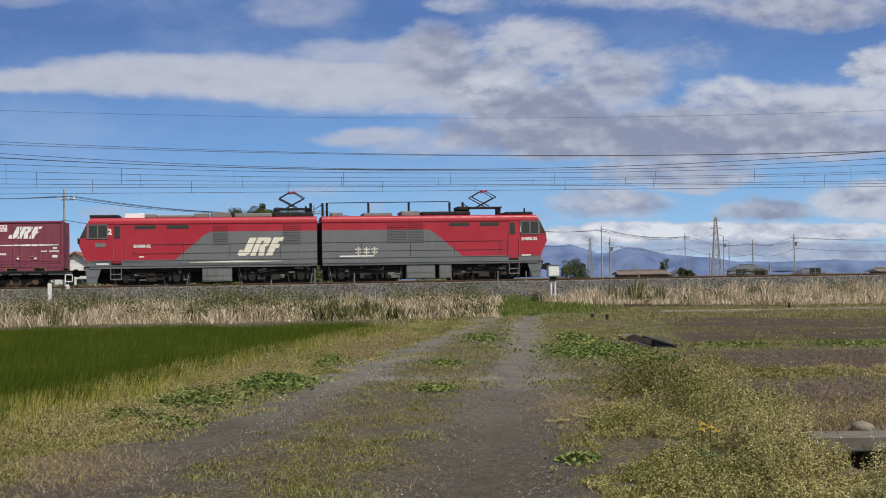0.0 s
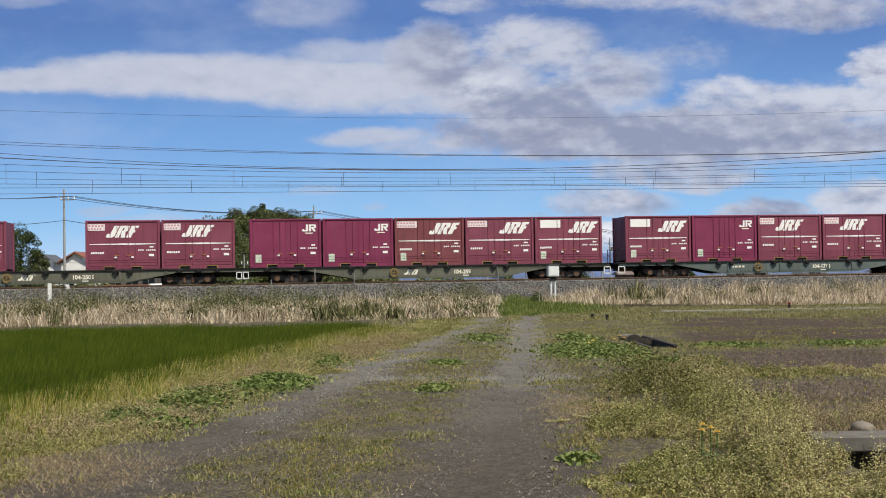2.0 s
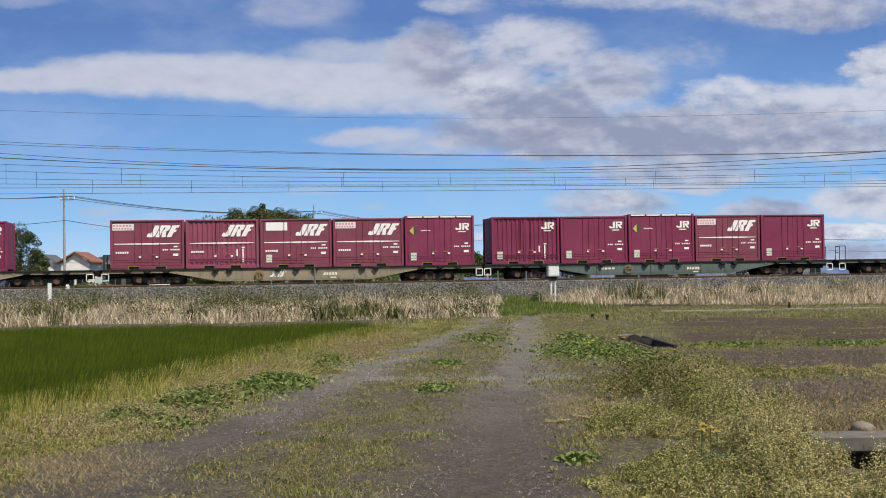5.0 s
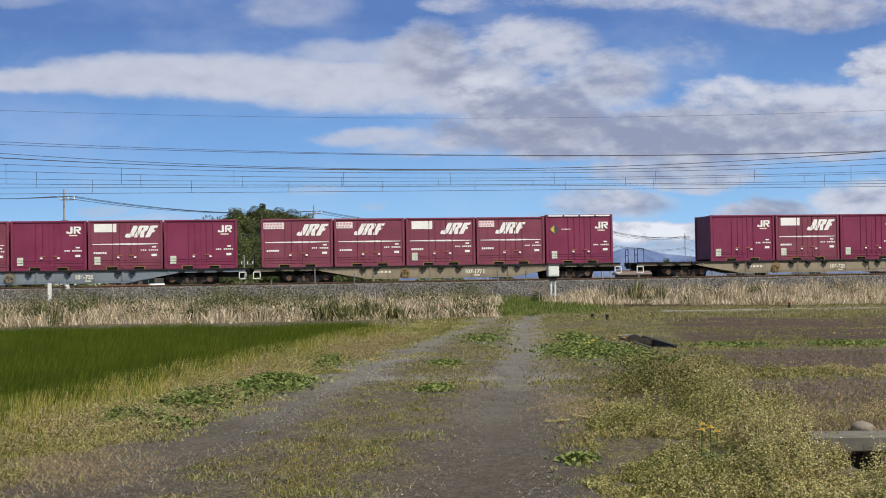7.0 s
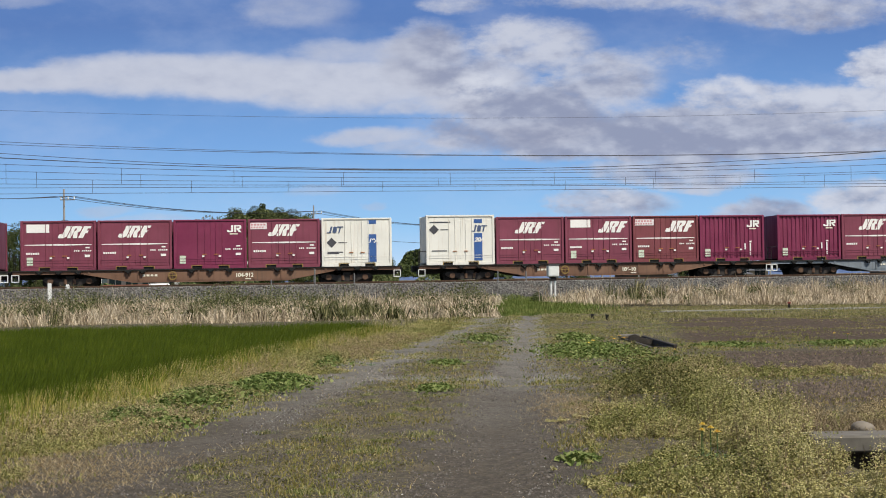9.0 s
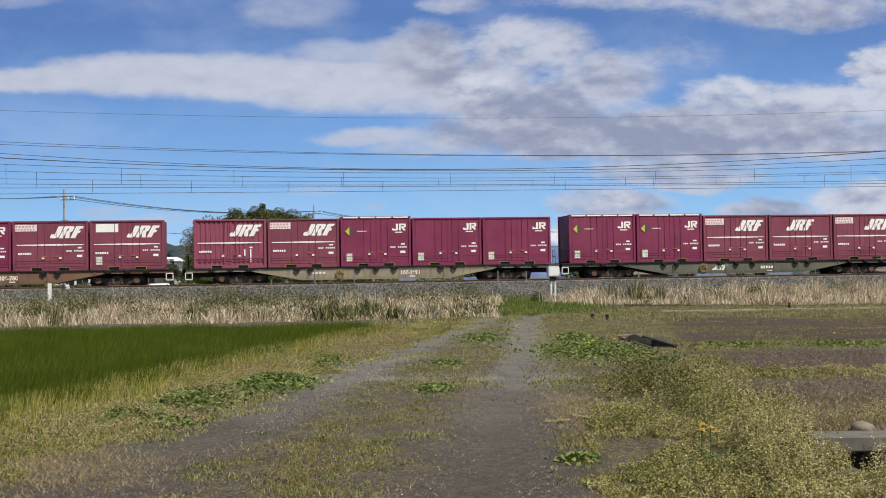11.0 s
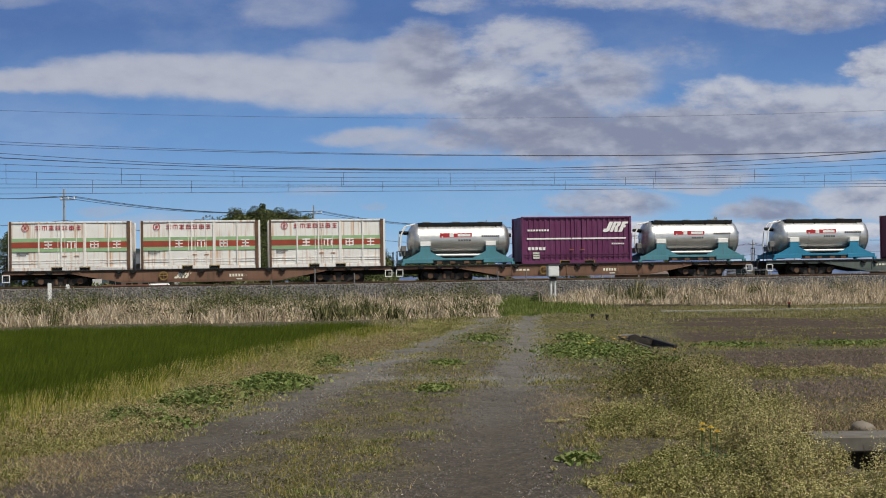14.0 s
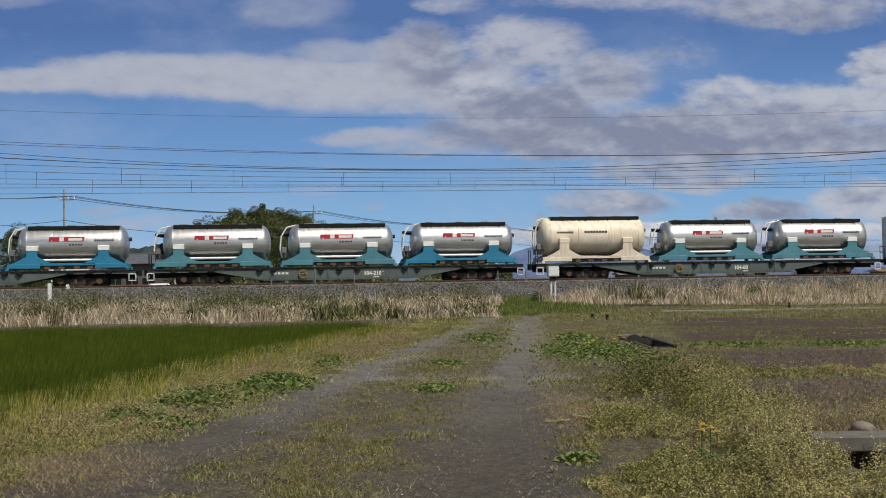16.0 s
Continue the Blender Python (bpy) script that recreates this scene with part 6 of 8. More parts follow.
def build_lane_plants():
    m_dry = leaf_material("short dry and green grass", (0.0, (0.09, 0.105, 0.018)), (0.4, (0.20, 0.185, 0.045)), (0.7, (0.33, 0.265, 0.09)), (1.0, (0.48, 0.38, 0.20)), spread=0.35)
    n = 330000
    x, y = in_view(n, 7.6, 58.0, 1.35)
    dist, rl, rr = rut_distance(x, y)
    bx = np.interp(y, WHEAT_Y, WHEAT_X)
    cover = 0.40 * PATCH(x, y) + 0.35 * PATCH2(x, y) + 0.25 * PATCH4(x, y)
    between = (x > rl) & (x < rr)
    bare = np.where(np.abs(x - rr) < np.abs(x - rl), np.interp(y, (14, 20), (1.0, 0.45)), 0.80)
    need = np.where(between, 0.45, 0.36) + np.clip(bare - dist, 0, 1) * 0.75 * np.clip((32 - y) / 12, 0.25, 1)
    need = np.where((x > rr + 0.9) & (y < 20), 0.42, need)
    need = np.where((x > rr + 2.2) & (y > 27) & (y < 42.0), 0.66, need)
    need = np.where((x > 0.12 * y + 2.1) & (y > 18.8) & (y < 23.5), 0.72, need)
    need = np.where((y < 12.5) & (x < rl + 1.1) & (x > -3.0), need + 0.22, need)
    need = need + RNG.normal(0, 0.10, n)
    keep = (cover > need) & (x > bx - 0.2) & ~((x > 2.7) & (x < 5.3) & (y > 7.8) & (y < 11.3)) & ~in_ditch(x, y)
    x, y, cover = x[keep], y[keep], cover[keep]
    z = ground_z(x, y)
    h = RNG.uniform(0.010, 0.052, len(x)) * (0.35 + 1.3 * cover) * np.where(x < np.interp(y, WHEAT_Y, WHEAT_X) + 1.3, 1.7, 1.0)
    blades("lane_grass", x, y, z, h, RNG.uniform(0.004, 0.009, len(x)) * (1 + y / 40), h * RNG.uniform(0.2, 1.1, len(x)) * 0.8, m_dry, label="short dry and green grass along the farm lane", category="grass")
    # mixed low growth farther up the lane and round the plots
    n = 120000
    y = RNG.uniform(17, 55, n)
    x = RNG.uniform(-3.0, 0.37 * 55, n)
    dist, rl, rr = rut_distance(x, y)
    c = 0.45 * PATCH(x, y) + 0.35 * PATCH2(x, y) + 0.2 * PATCH3(x, y) + RNG.normal(0, 0.08, n)
    plot = ((x > 0.14 * y + 1.2) & (y > 27) & (y < 42)) | ((x > 0.12 * y + 2.1) & (y > 19) & (y < 23.3))
    k = (x < 0.36 * y + 0.5) & (x > np.interp(y, WHEAT_Y, WHEAT_X) + 0.2) & (c > np.where(plot, 0.60, 0.40) + np.clip(0.5 - dist, 0, 1) * 0.5)
    k &= ~in_ditch(x, y)
    x, y = x[k], y[k]
    h = RNG.uniform(0.015, 0.085, len(x))
    m_mixed = leaf_material("mixed low field grass", (0.0, (0.085, 0.115, 0.024)), (0.45, (0.20, 0.215, 0.062)), (0.8, (0.38, 0.335, 0.135)), (1.0, (0.60, 0.50, 0.28)), spread=0.45)
    blades("field_grass", x, y, ground_z(x, y), h, RNG.uniform(0.008, 0.018, len(x)), h * RNG.uniform(0.3, 1.0, len(x)), m_mixed, label="mixed low grass round the tilled plots", category="grass", droop=0.4)
    # tiny ground-hugging leaves over the lane
    n = 130000
    x, y = in_view(n, 7.6, 34.0, 1.3)
    dist, rl, rr = rut_distance(x, y)
    cover = 0.4 * PATCH(x, y) + 0.3 * PATCH2(x, y) + 0.3 * PATCH4(x, y) + RNG.normal(0, 0.07, n)
    keep = (cover > 0.49 + np.clip(0.9 - dist, 0, 1) * 0.5) & (x > rl - 0.6) & (x < rr + 1.6) & (y < 30)
    x, y = x[keep], y[keep]
    m_tiny = leaf_material("tiny lane weeds", (0.0, (0.07, 0.08, 0.018)), (0.5, (0.17, 0.155, 0.05)), (1.0, (0.36, 0.29, 0.14)), spread=0.3)
    leaves("lane_weeds", x, y, ground_z(x, y) + RNG.uniform(0.01, 0.03, len(x)), RNG.uniform(0.004, 0.010, len(x)) * (1 + y / 30), m_tiny, 1.0, "tiny ground-hugging weeds on the bare lane", "weeds")
    # leafy weeds on the verges
    m_weed = leaf_material("yellow-green chickweed", (0.0, (0.11, 0.115, 0.030)), (0.3, (0.31, 0.28, 0.100)), (0.75, (0.50, 0.45, 0.21)), (0.95, (0.68, 0.61, 0.38)), (1.0, (0.32, 0.14, 0.06)), spread=0.4)
    n = 52000
    x = RNG.uniform(0.6, 7.2, n)
    y = 7.6 + 13.0 * RNG.uniform(0, 1, n) ** 1.25
    left_edge = np.interp(y, (7.5, 9, 10.4, 12.9, 16.1, 20, 23), (1.12, 1.15, 1.0, 1.25, 1.75, 2.6, 3.2))
    c = 0.35 * PATCH(x * 1.3, y * 1.3) + 0.40 * PATCH2(x, y) + 0.25 * PATCH4(x, y)
    mound = np.clip((x - left_edge) / 0.8, 0, 1)
    keep = (x > left_edge + (PATCH2(x, y) - 0.5) * 0.9) & (c > 0.46 - 0.14 * mound) & (x < 0.36 * y + 0.5) & ~((x > 2.80 + 0.3 * (PATCH2(x, y) - 0.5)) & (x < 5.3) & (y > 7.9) & (y < 10.9)) & ~((x > 3.2) & (y > 11.8) & (y < 17.5) & (PATCH(x, y) < 0.66)) & ~((x > 0.12 * y + 2.0 + 1.4 * (PATCH2(x, y) - 0.5)) & (y > 18.2 + 1.6 * PATCH2(x + 9, y)))
    keep &= (CLUMP(x, y) > 0.30) & ~((y > 16.5) & (RNG.uniform(0, 1, n) < 0.45)) & (((x - 2.4) / 0.5) ** 2 + ((y - 14.3) / 1.1) ** 2 > 0.9)
    x, y, c, mound = x[keep], y[keep], c[keep], mound[keep]
    nk = len(x)
    lumps = (0.5 + 0.9 * PATCH2(x * 1.2, y * 1.2)) * (0.30 + 1.55 * CLUMP(x, y) ** 1.5)
    top = (0.04 + 0.27 * mound * np.clip((c - 0.30) * 2.6, 0.08, 1.0)) * lumps * np.interp(y, (13.5, 17.0), (1.0, 0.35)) * RNG.uniform(0.55, 1.25, nk)
    kind = PATCH(x * 1.1 + 5, y * 1.1) + RNG.normal(0, 0.12, nk)
    olive = kind > 0.66
    brown = ~olive & (RNG.uniform(0, 1, nk) < np.interp(y, (12.5, 15.5), (0.14, 0.60)))
    m_olive = leaf_material("olive leafy weeds", (0.0, (0.080, 0.090, 0.022)), (0.5, (0.22, 0.22, 0.065)), (1.0, (0.44, 0.40, 0.16)))
    m_brown = leaf_material("withered brown weeds", (0.0, (0.12, 0.09, 0.05)), (0.5, (0.30, 0.235, 0.12)), (1.0, (0.56, 0.45, 0.27)))
    for sort, mat, label in ((~olive & ~brown, m_weed, "low mound of yellow-green leafy weeds beside the lane"), (olive, m_olive, "olive-green leafy weeds in the verge mound"), (brown, m_brown, "withered brown weeds among the verge growth")):
        sprigs("verge_weeds", x[sort], y[sort], top[sort] * (1.15 if mat is m_olive else 1.0), 28, mat, label, 1.2)
    m_stem = leaf_material("dry weed stems", (0.0, (0.13, 0.09, 0.05)), (1.0, (0.34, 0.27, 0.16)))
    k = RNG.uniform(0, 1, nk) < 0.5
    nk = int(k.sum())
    blades("weed_stems", x[k], y[k], np.zeros(nk), (top[k] * RNG.uniform(0.8, 1.3, nk)).clip(0.04), np.full(nk, 0.005), RNG.uniform(0.01, 0.1, nk), m_stem, label="dry stems standing in the verge weeds", category="weeds")
    # weeds on the wheat side verge
    m_verge = leaf_material("green verge weeds", (0.0, (0.090, 0.115, 0.026)), (0.4, (0.24, 0.235, 0.075)), (0.8, (0.46, 0.39, 0.175)), (1.0, (0.66, 0.54, 0.32)), spread=0.4)
    n = 20000
    y = 8.0 + 28.0 * RNG.uniform(0, 1, n) ** 1.35
    bx = np.interp(y, WHEAT_Y, WHEAT_X)
    rl = -3.27 + 0.0788 * y + 0.000676 * y * y
    part_way = RNG.uniform(-0.1, 1, n)
    x = bx + (rl - bx - 0.45 + 0.9 * (PATCH2(y * 2.0, y) - 0.5)) * part_way
    c = 0.4 * PATCH(x, y) + 0.35 * PATCH2(x * 1.2, y * 1.2) + 0.25 * PATCH4(x, y)
    keep = (CLUMP(x, y) > 0.27) & (c > 0.36 + 0.10 * part_way) & ((y > 11.3) | (x < -3.0 + 0.5 * (PATCH2(x, y) - 0.5)) | (RNG.uniform(0, 1, n) < 0.10))
    x, y, c, part_way = x[keep], y[keep], c[keep], part_way[keep]
    top = (0.05 + 0.34 * np.clip(c - 0.36, 0, 1)) * (1.25 - 0.7 * part_way) * RNG.uniform(0.6, 1.2, len(x)) * (0.4 + 1.4 * CLUMP(x, y) ** 1.5)
    kind = PATCH(x * 1.2 + 8, y * 0.8) + RNG.normal(0, 0.15, len(x))
    for sort, mat, label in (((kind > 0.36) & (kind < 0.68), m_verge, "green and yellow weeds between lane and wheat"), (kind >= 0.68, m_olive, "olive-green weeds between lane and wheat"), (kind <= 0.36, m_brown, "withered brown weeds between lane and wheat")):
        sprigs("field_verge_weeds", x[sort], y[sort], top[sort], 20, mat, label, 1.0)
    n = 60000
    y = 7.8 + 34.0 * RNG.uniform(0, 1, n) ** 1.25
    bx = np.interp(y, WHEAT_Y, WHEAT_X)
    rl = -3.27 + 0.0788 * y + 0.000676 * y * y
    x = bx - 0.1 + (rl - bx - 0.1 + 1.0 * (PATCH2(y * 2.3, y + 5) - 0.5)) * RNG.uniform(0, 1, n)
    c = 0.5 * PATCH(x, y) + 0.5 * PATCH2(x, y) + RNG.normal(0, 0.06, n)
    near_wheat = np.clip(1.2 - (x - bx) / 1.4, 0.35, 1.2)
    k = (c > 0.36) & ((y > 11.5) | (x < -3.0) | (RNG.uniform(0, 1, n) < 0.15))
    h = (RNG.uniform(0.04, 0.17, n) * near_wheat)[k]
    blades("verge_grass", x[k], y[k], np.full(len(h), -0.01), h, RNG.uniform(0.005, 0.010, n)[k] * (1 + y[k] / 35), h * RNG.uniform(0.2, 1.0, len(h)), m_verge, label="thin yellow-green grass between lane and wheat", category="grass", droop=0.4)
    # cut straw lying about
    n = 8000
    pick = RNG.uniform(0, 1, n)
    x = np.where(pick < 0.55, RNG.normal(-2.85, 0.40, n), np.where(pick < 0.88, RNG.normal(1.35, 0.22, n), RNG.uniform(-2.2, 2.0, n)))
    y = np.where(pick < 0.55, RNG.normal(9.8, 0.75, n), np.where(pick < 0.88, RNG.normal(13.6, 0.9, n), RNG.uniform(8, 20, n)))
    m_straw = leaf_material("bleached cut straw", (0.0, (0.20, 0.14, 0.07)), (0.6, (0.37, 0.28, 0.15)), (1.0, (0.52, 0.43, 0.27)))
    h = RNG.uniform(0.02, 0.075, n)
    blades("cut_straw", x, y, ground_z(x, y) + 0.012, h, np.full(n, 0.0035), h * 0.99, m_straw, 0.0, label="bleached cut straw lying on the lane", category="straw")
    # darker leafy clumps in the mound
    m_clump = leaf_material("olive leafy clumps", (0.0, (0.055, 0.060, 0.016)), (0.6, (0.13, 0.125, 0.04)), (1.0, (0.28, 0.25, 0.10)))
    for cx, cy, w0, cnt, hh in ((2.35, 14.2, 0.55, 10000, 0.58), (2.15, 15.2, 0.40, 1800, 0.22), (2.9, 12.2, 0.40, 1800, 0.26), (2.45, 9.6, 0.35, 1500, 0.20), (1.75, 12.6, 0.3, 900, 0.14), (2.0, 9.0, 0.3, 1000, 0.18)):
        px, py = cx + RNG.normal(0, w0 * 0.5, cnt), cy + RNG.normal(0, w0 * 0.6, cnt)
        lump = 0.35 + 0.9 * PATCH2(px * 2.2, py * 2.2)
        leaves("leafy_clump", px, py, RNG.uniform(0.1, 1, cnt) ** 0.6 * hh * lump, RNG.uniform(0.006, 0.015, cnt), m_clump, 0.5, "olive leafy clump in the weedy mound", "weeds")
    # dry tuft over the slab's back edge
    n = 5200
    x, y = RNG.uniform(2.8, 4.4, n), RNG.normal(11.0, 0.28, n)
    h = RNG.uniform(0.06, 0.24, n)
    blades("dry_tuft", x, y, np.full(n, 0.02), h, RNG.uniform(0.004, 0.008, n), h * RNG.uniform(0.3, 0.95, n), m_stem, 0.7, label="dry grass tuft behind the concrete slab", category="grass", droop=0.6)
    # withered growth and rubble between the slab and the dug bank
    n = 1500
    x, y = RNG.uniform(3.05, 4.9, n), RNG.normal(12.3, 0.65, n)
    k = (PATCH2(x, y) > 0.40) & (y > 11.2)
    sprigs("verge_weeds", x[k], y[k], RNG.uniform(0.04, 0.17, n)[k] * (0.4 + PATCH2(x, y)[k]), 26, m_brown, "withered brown weeds behind the concrete slab", 0.9)
    # small tufts on the crown of the lane and at its edges
    tx, ty, th = [], [], []
    for i in range(70):
        cy = 8.2 + 9.5 * RNG.uniform() ** 1.3
        rl, rr = -3.27 + 0.0788 * cy + 0.000676 * cy * cy, -0.34 + 0.0722 * cy
        cx = RNG.uniform(rl + 0.55, rr - 0.50) if i % 5 else rr + RNG.uniform(0.55, 0.95)
        m = int(RNG.uniform(60, 190))
        spread = RNG.uniform(0.07, 0.22)
        a, r = RNG.uniform(0, 6.28, m), np.abs(RNG.normal(0, 0.55, m))
        tx.append(cx + 1.5 * spread * r * np.cos(a))
        ty.append(cy + 1.2 * spread * r * np.sin(a))
        th.append(RNG.uniform(0.02, 0.075, m) * np.exp(-0.5 * r * r))
    tx, ty, th = np.concatenate(tx), np.concatenate(ty), np.concatenate(th)
    m_tuft = leaf_material("fresh and straw-tipped lane tufts", (0.0, (0.085, 0.110, 0.025)), (0.5, (0.19, 0.205, 0.065)), (1.0, (0.44, 0.38, 0.19)))
    blades("lane_tufts", tx, ty, ground_z(tx, ty), th, RNG.uniform(0.004, 0.008, len(tx)), th * RNG.uniform(0.3, 1.0, len(tx)), m_tuft, label="small tufts of grass on the crown of the lane", category="grass", droop=0.5)
    # fresh clover patches
    m_clover = leaf_material("fresh clover leaves", (0.0, (0.060, 0.090, 0.018)), (0.6, (0.135, 0.180, 0.045)), (1.0, (0.27, 0.29, 0.11)))
    for cx, cy, rx, ry, cnt, hh in ((-2.35, 17.6, 0.50, 1.3, 6500, 0.15), (-3.0, 15.6, 0.50, 1.5, 3800, 0.12), (-0.12, 16.4, 0.26, 0.6, 1600, 0.07), (-2.75, 12.9, 0.35, 0.6, 900, 0.06), (-3.3, 13.6, 0.4, 0.8, 2200, 0.10), (2.75, 24.0, 0.9, 2.6, 9000, 0.16),  (0.0, 21.5, 0.35, 0.8, 900, 0.05), (1.0, 9.9, 0.16, 0.2, 600, 0.06), (3.0, 29.5, 0.4, 1.8, 2200, 0.12), (5.6, 25.3, 1.0, 0.9, 900, 0.08), (7.6, 25.0, 0.9, 1.0, 1100, 0.10), (9.0, 25.6, 1.2, 0.8, 700, 0.07), (-2.0, 22.5, 0.4, 2.0, 1800, 0.08), (3.4, 20.5, 0.8, 1.5, 1500, 0.08), (0.9, 30.0, 0.6, 3.0, 900, 0.06)):
        a, r = RNG.uniform(0, 6.28, cnt), np.abs(RNG.normal(0, 0.55, cnt)).clip(0, 1.6)
        px, py = cx + rx * r * np.cos(a), cy + ry * r * np.sin(a)
        px = np.where(in_ditch(px, py), px - 0.6, px)
        leaves("clover_patch", px, py, RNG.uniform(0.02, 1, cnt) * hh * np.exp(-r * r) + 0.008, RNG.uniform(0.012, 0.03, cnt) * (1 + cy / 40), m_clover, 0.9, "patch of fresh green clover leaves on the lane", "clover")
    # green ground cover strip and grass beyond
    n = 22000
    y = RNG.uniform(40, 58, n)
    x = RNG.uniform(-2.5, 18, n)
    d = (TRACK_Y - y) * COS + x * SIN
    k = (d > np.where(x > 3, 12.0, 20.0)) & (PATCH3(x, y) + 0.5 * PATCH(x, y) > 0.55) & (rut_distance(x, y)[0] > 0.5)
    blades("far_grass", x[k], y[k], np.full(int(k.sum()), -0.02), RNG.uniform(0.04, 0.16, n)[k], RNG.uniform(0.012, 0.025, n)[k], RNG.uniform(0.02, 0.12, n)[k], leaf_material("brownish rough grass", (0.0, (0.09, 0.10, 0.03)), (0.5, (0.23, 0.215, 0.085)), (1.0, (0.44, 0.36, 0.20))), label="rough grass beside the far end of the lane", category="grass")


def dandelion(x, y, h, wide=1.0):
    th = empty("dandelion", pose(x, y, 0, 0, 0, 40 * x))
    part("stem", rods(((0, 0, 0), (0.01, 0.0, h), 0.004), seg=5), M["stem"], th)
    bm = bmesh.new()
    for ring, (r, z, n) in enumerate(((0.030 * wide, 0.0, 12), (0.022 * wide, 0.008, 10), (0.012 * wide, 0.014, 7))):
        for i in range(n):
            a = 6.2832 * i / n + ring * 0.3
            c, s = math.cos(a), math.sin(a)
            v = [bm.verts.new((0.01 + r * c * t - s * w, r * s * t + c * w, h + z + lift)) for t, w, lift in ((0.1, 0.004, 0), (1, 0.005, 0.006), (1, -0.005, 0.006), (0.1, -0.004, 0))]
            bm.faces.new(v)
    part("flower_head", bm, M["petal"], th, "bright yellow flower head")
    bm = bmesh.new()
    for i in range(7):
        a = 6.2832 * i / 7
        c, s = math.cos(a), math.sin(a)
        v = [bm.verts.new((c * t - s * w, s * t + c * w, z)) for t, w, z in ((0.01, 0.006, 0.005), (0.08, 0.016, 0.03), (0.13, 0.0, 0.015), (0.08, -0.016, 0.03))]
        bm.faces.new(v)
    part("leaves", bm, M["stem"], th)
    return tagged(th, "yellow dandelion in flower among the weeds", "flower", "dandelions")


def build_small_things():
    M["stem"] = plain("green stem", (0.07, 0.12, 0.03), 0.6, 0, 20, 0.2, 0)
    M["petal"] = plain("yellow petals", (0.75, 0.48, 0.02), 0.6, 0, 40, 0.15, 0)
    for x, y, h in ((3.05, 22.6, 0.36), (3.1, 22.4, 0.33), (2.98, 22.8, 0.30), (2.62, 22.9, 0.27), (2.5, 22.5, 0.25), (3.35, 26.0, 0.18), (1.98, 10.05, 0.24), (2.03, 10.0, 0.22), (2.06, 9.9, 0.20), (1.95, 9.95, 0.21), (7.6, 25.4, 0.22), (7.8, 25.2, 0.2), (-1.2, 21.2, 0.1), (3.9, 22.0, 0.14)):
        dandelion(x, y, h, 1.6 if 20 < y < 26 and h > 0.2 else 1.0)
    conc = plain("old grey concrete", (0.125, 0.112, 0.092), 0.9, 0, 9, 0.35, 0.4)
    # open ditch beside the lane with a slab across it
    d = tagged(empty("ditch"), "open dark earth ditch with concrete slab across it", "ditch", kind="structure")
    soil = plain("dark damp soil", (0.035, 0.028, 0.022), 0.95, 0, 8, 0.4, 0.6, 0.05)
    part("ditch_wall", boxes((2.62, 7.7, -0.75, 2.80, 11.5, 0.01), (5.20, 7.7, -0.75, 5.38, 11.5, 0.01), (2.62, 10.5, -0.75, 5.38, 11.38, 0.06), (2.62, 7.82, -0.75, 5.38, 8.0, 0.0)), soil, d)
    part("ditch_bed", boxes((2.6, 7.7, -0.85, 5.4, 11.5, -0.72)), soil, d)
    earth = tagged(mesh_from("ditch_bank", *bank_patch(), M["ground"]), "weedy earth bank at the lane side of the ditch", "bank", kind="structure")
    slab = link("concrete_slab", boxes((2.87, 10.2, -0.01, 5.6, 10.55, 0.12), bevel=0.015), conc)
    tagged(slab, "weathered grey concrete slab bridging a ditch", "slab")
    bm = bmesh.new()
    bmesh.ops.create_icosphere(bm, subdivisions=3, radius=0.095)
    for v in bm.verts:
        v.co *= 1 + 0.25 * noise.noise(v.co * 6)
        v.co.z *= 0.6
    st = link("field_stone", bm, plain("brown field stone", (0.17, 0.145, 0.115), 0.9, 0, 12, 0.3, 0.4), smooth=True)
    st.location = (3.42, 10.72, 0.12)
    tagged(st, "rounded pale brown stone lying on the concrete slab", "stone")
    # the second culvert, farther up the lane
    c2 = tagged(empty("culvert"), "broken dark concrete culvert edge beside the lane", "culvert")
    part("ditch_bed", boxes((3.9, 25.0, -0.6, 4.5, 29.0, -0.5)), soil, c2)
    for x0, x1, top in ((3.93, 4.01, 0.03), (4.39, 4.47, 0.07)):
        part("ditch_side", boxes((x0, 25.0, -0.5, x1, 29.0, top), bevel=0.01), soil, c2)
    for y0, y1 in ((25.1, 25.22), (28.78, 28.9)):
        part("ditch_end", boxes((4.01, y0, -0.5, 4.39, y1, 0.02)), soil, c2)
    part("cover_slab", boxes((3.86, 28.6, 0.03, 4.3, 28.95, 0.11), bevel=0.02), conc, c2, "grey cover slab")
    part("broken_slab", prism(bmesh.new(), [(3.88, -0.05), (4.42, -0.05), (4.42, 0.05), (4.18, 0.09), (4.02, 0.17), (3.90, 0.14)], 27.4, 27.55), soil, c2, "dark broken slab edge")
    # concrete kerb of the irrigation channel, stakes, posts
    k = link("irrigation_kerb", boxes((-0.2, -0.06, -0.02, 11.0, 0.06, 0.06), bevel=0.01), plain("pale dusty concrete", (0.27, 0.26, 0.23), 0.9, 0, 7, 0.25, 0.3))
    k.matrix_basis = pose(8.4, 49.4, 0, 0, 0, 2.5)
    tagged(k, "long low concrete irrigation kerb in the field", "kerb")
    red = plain("faded red paint", (0.30, 0.05, 0.04), 0.6, 0, 9, 0.3, 0)
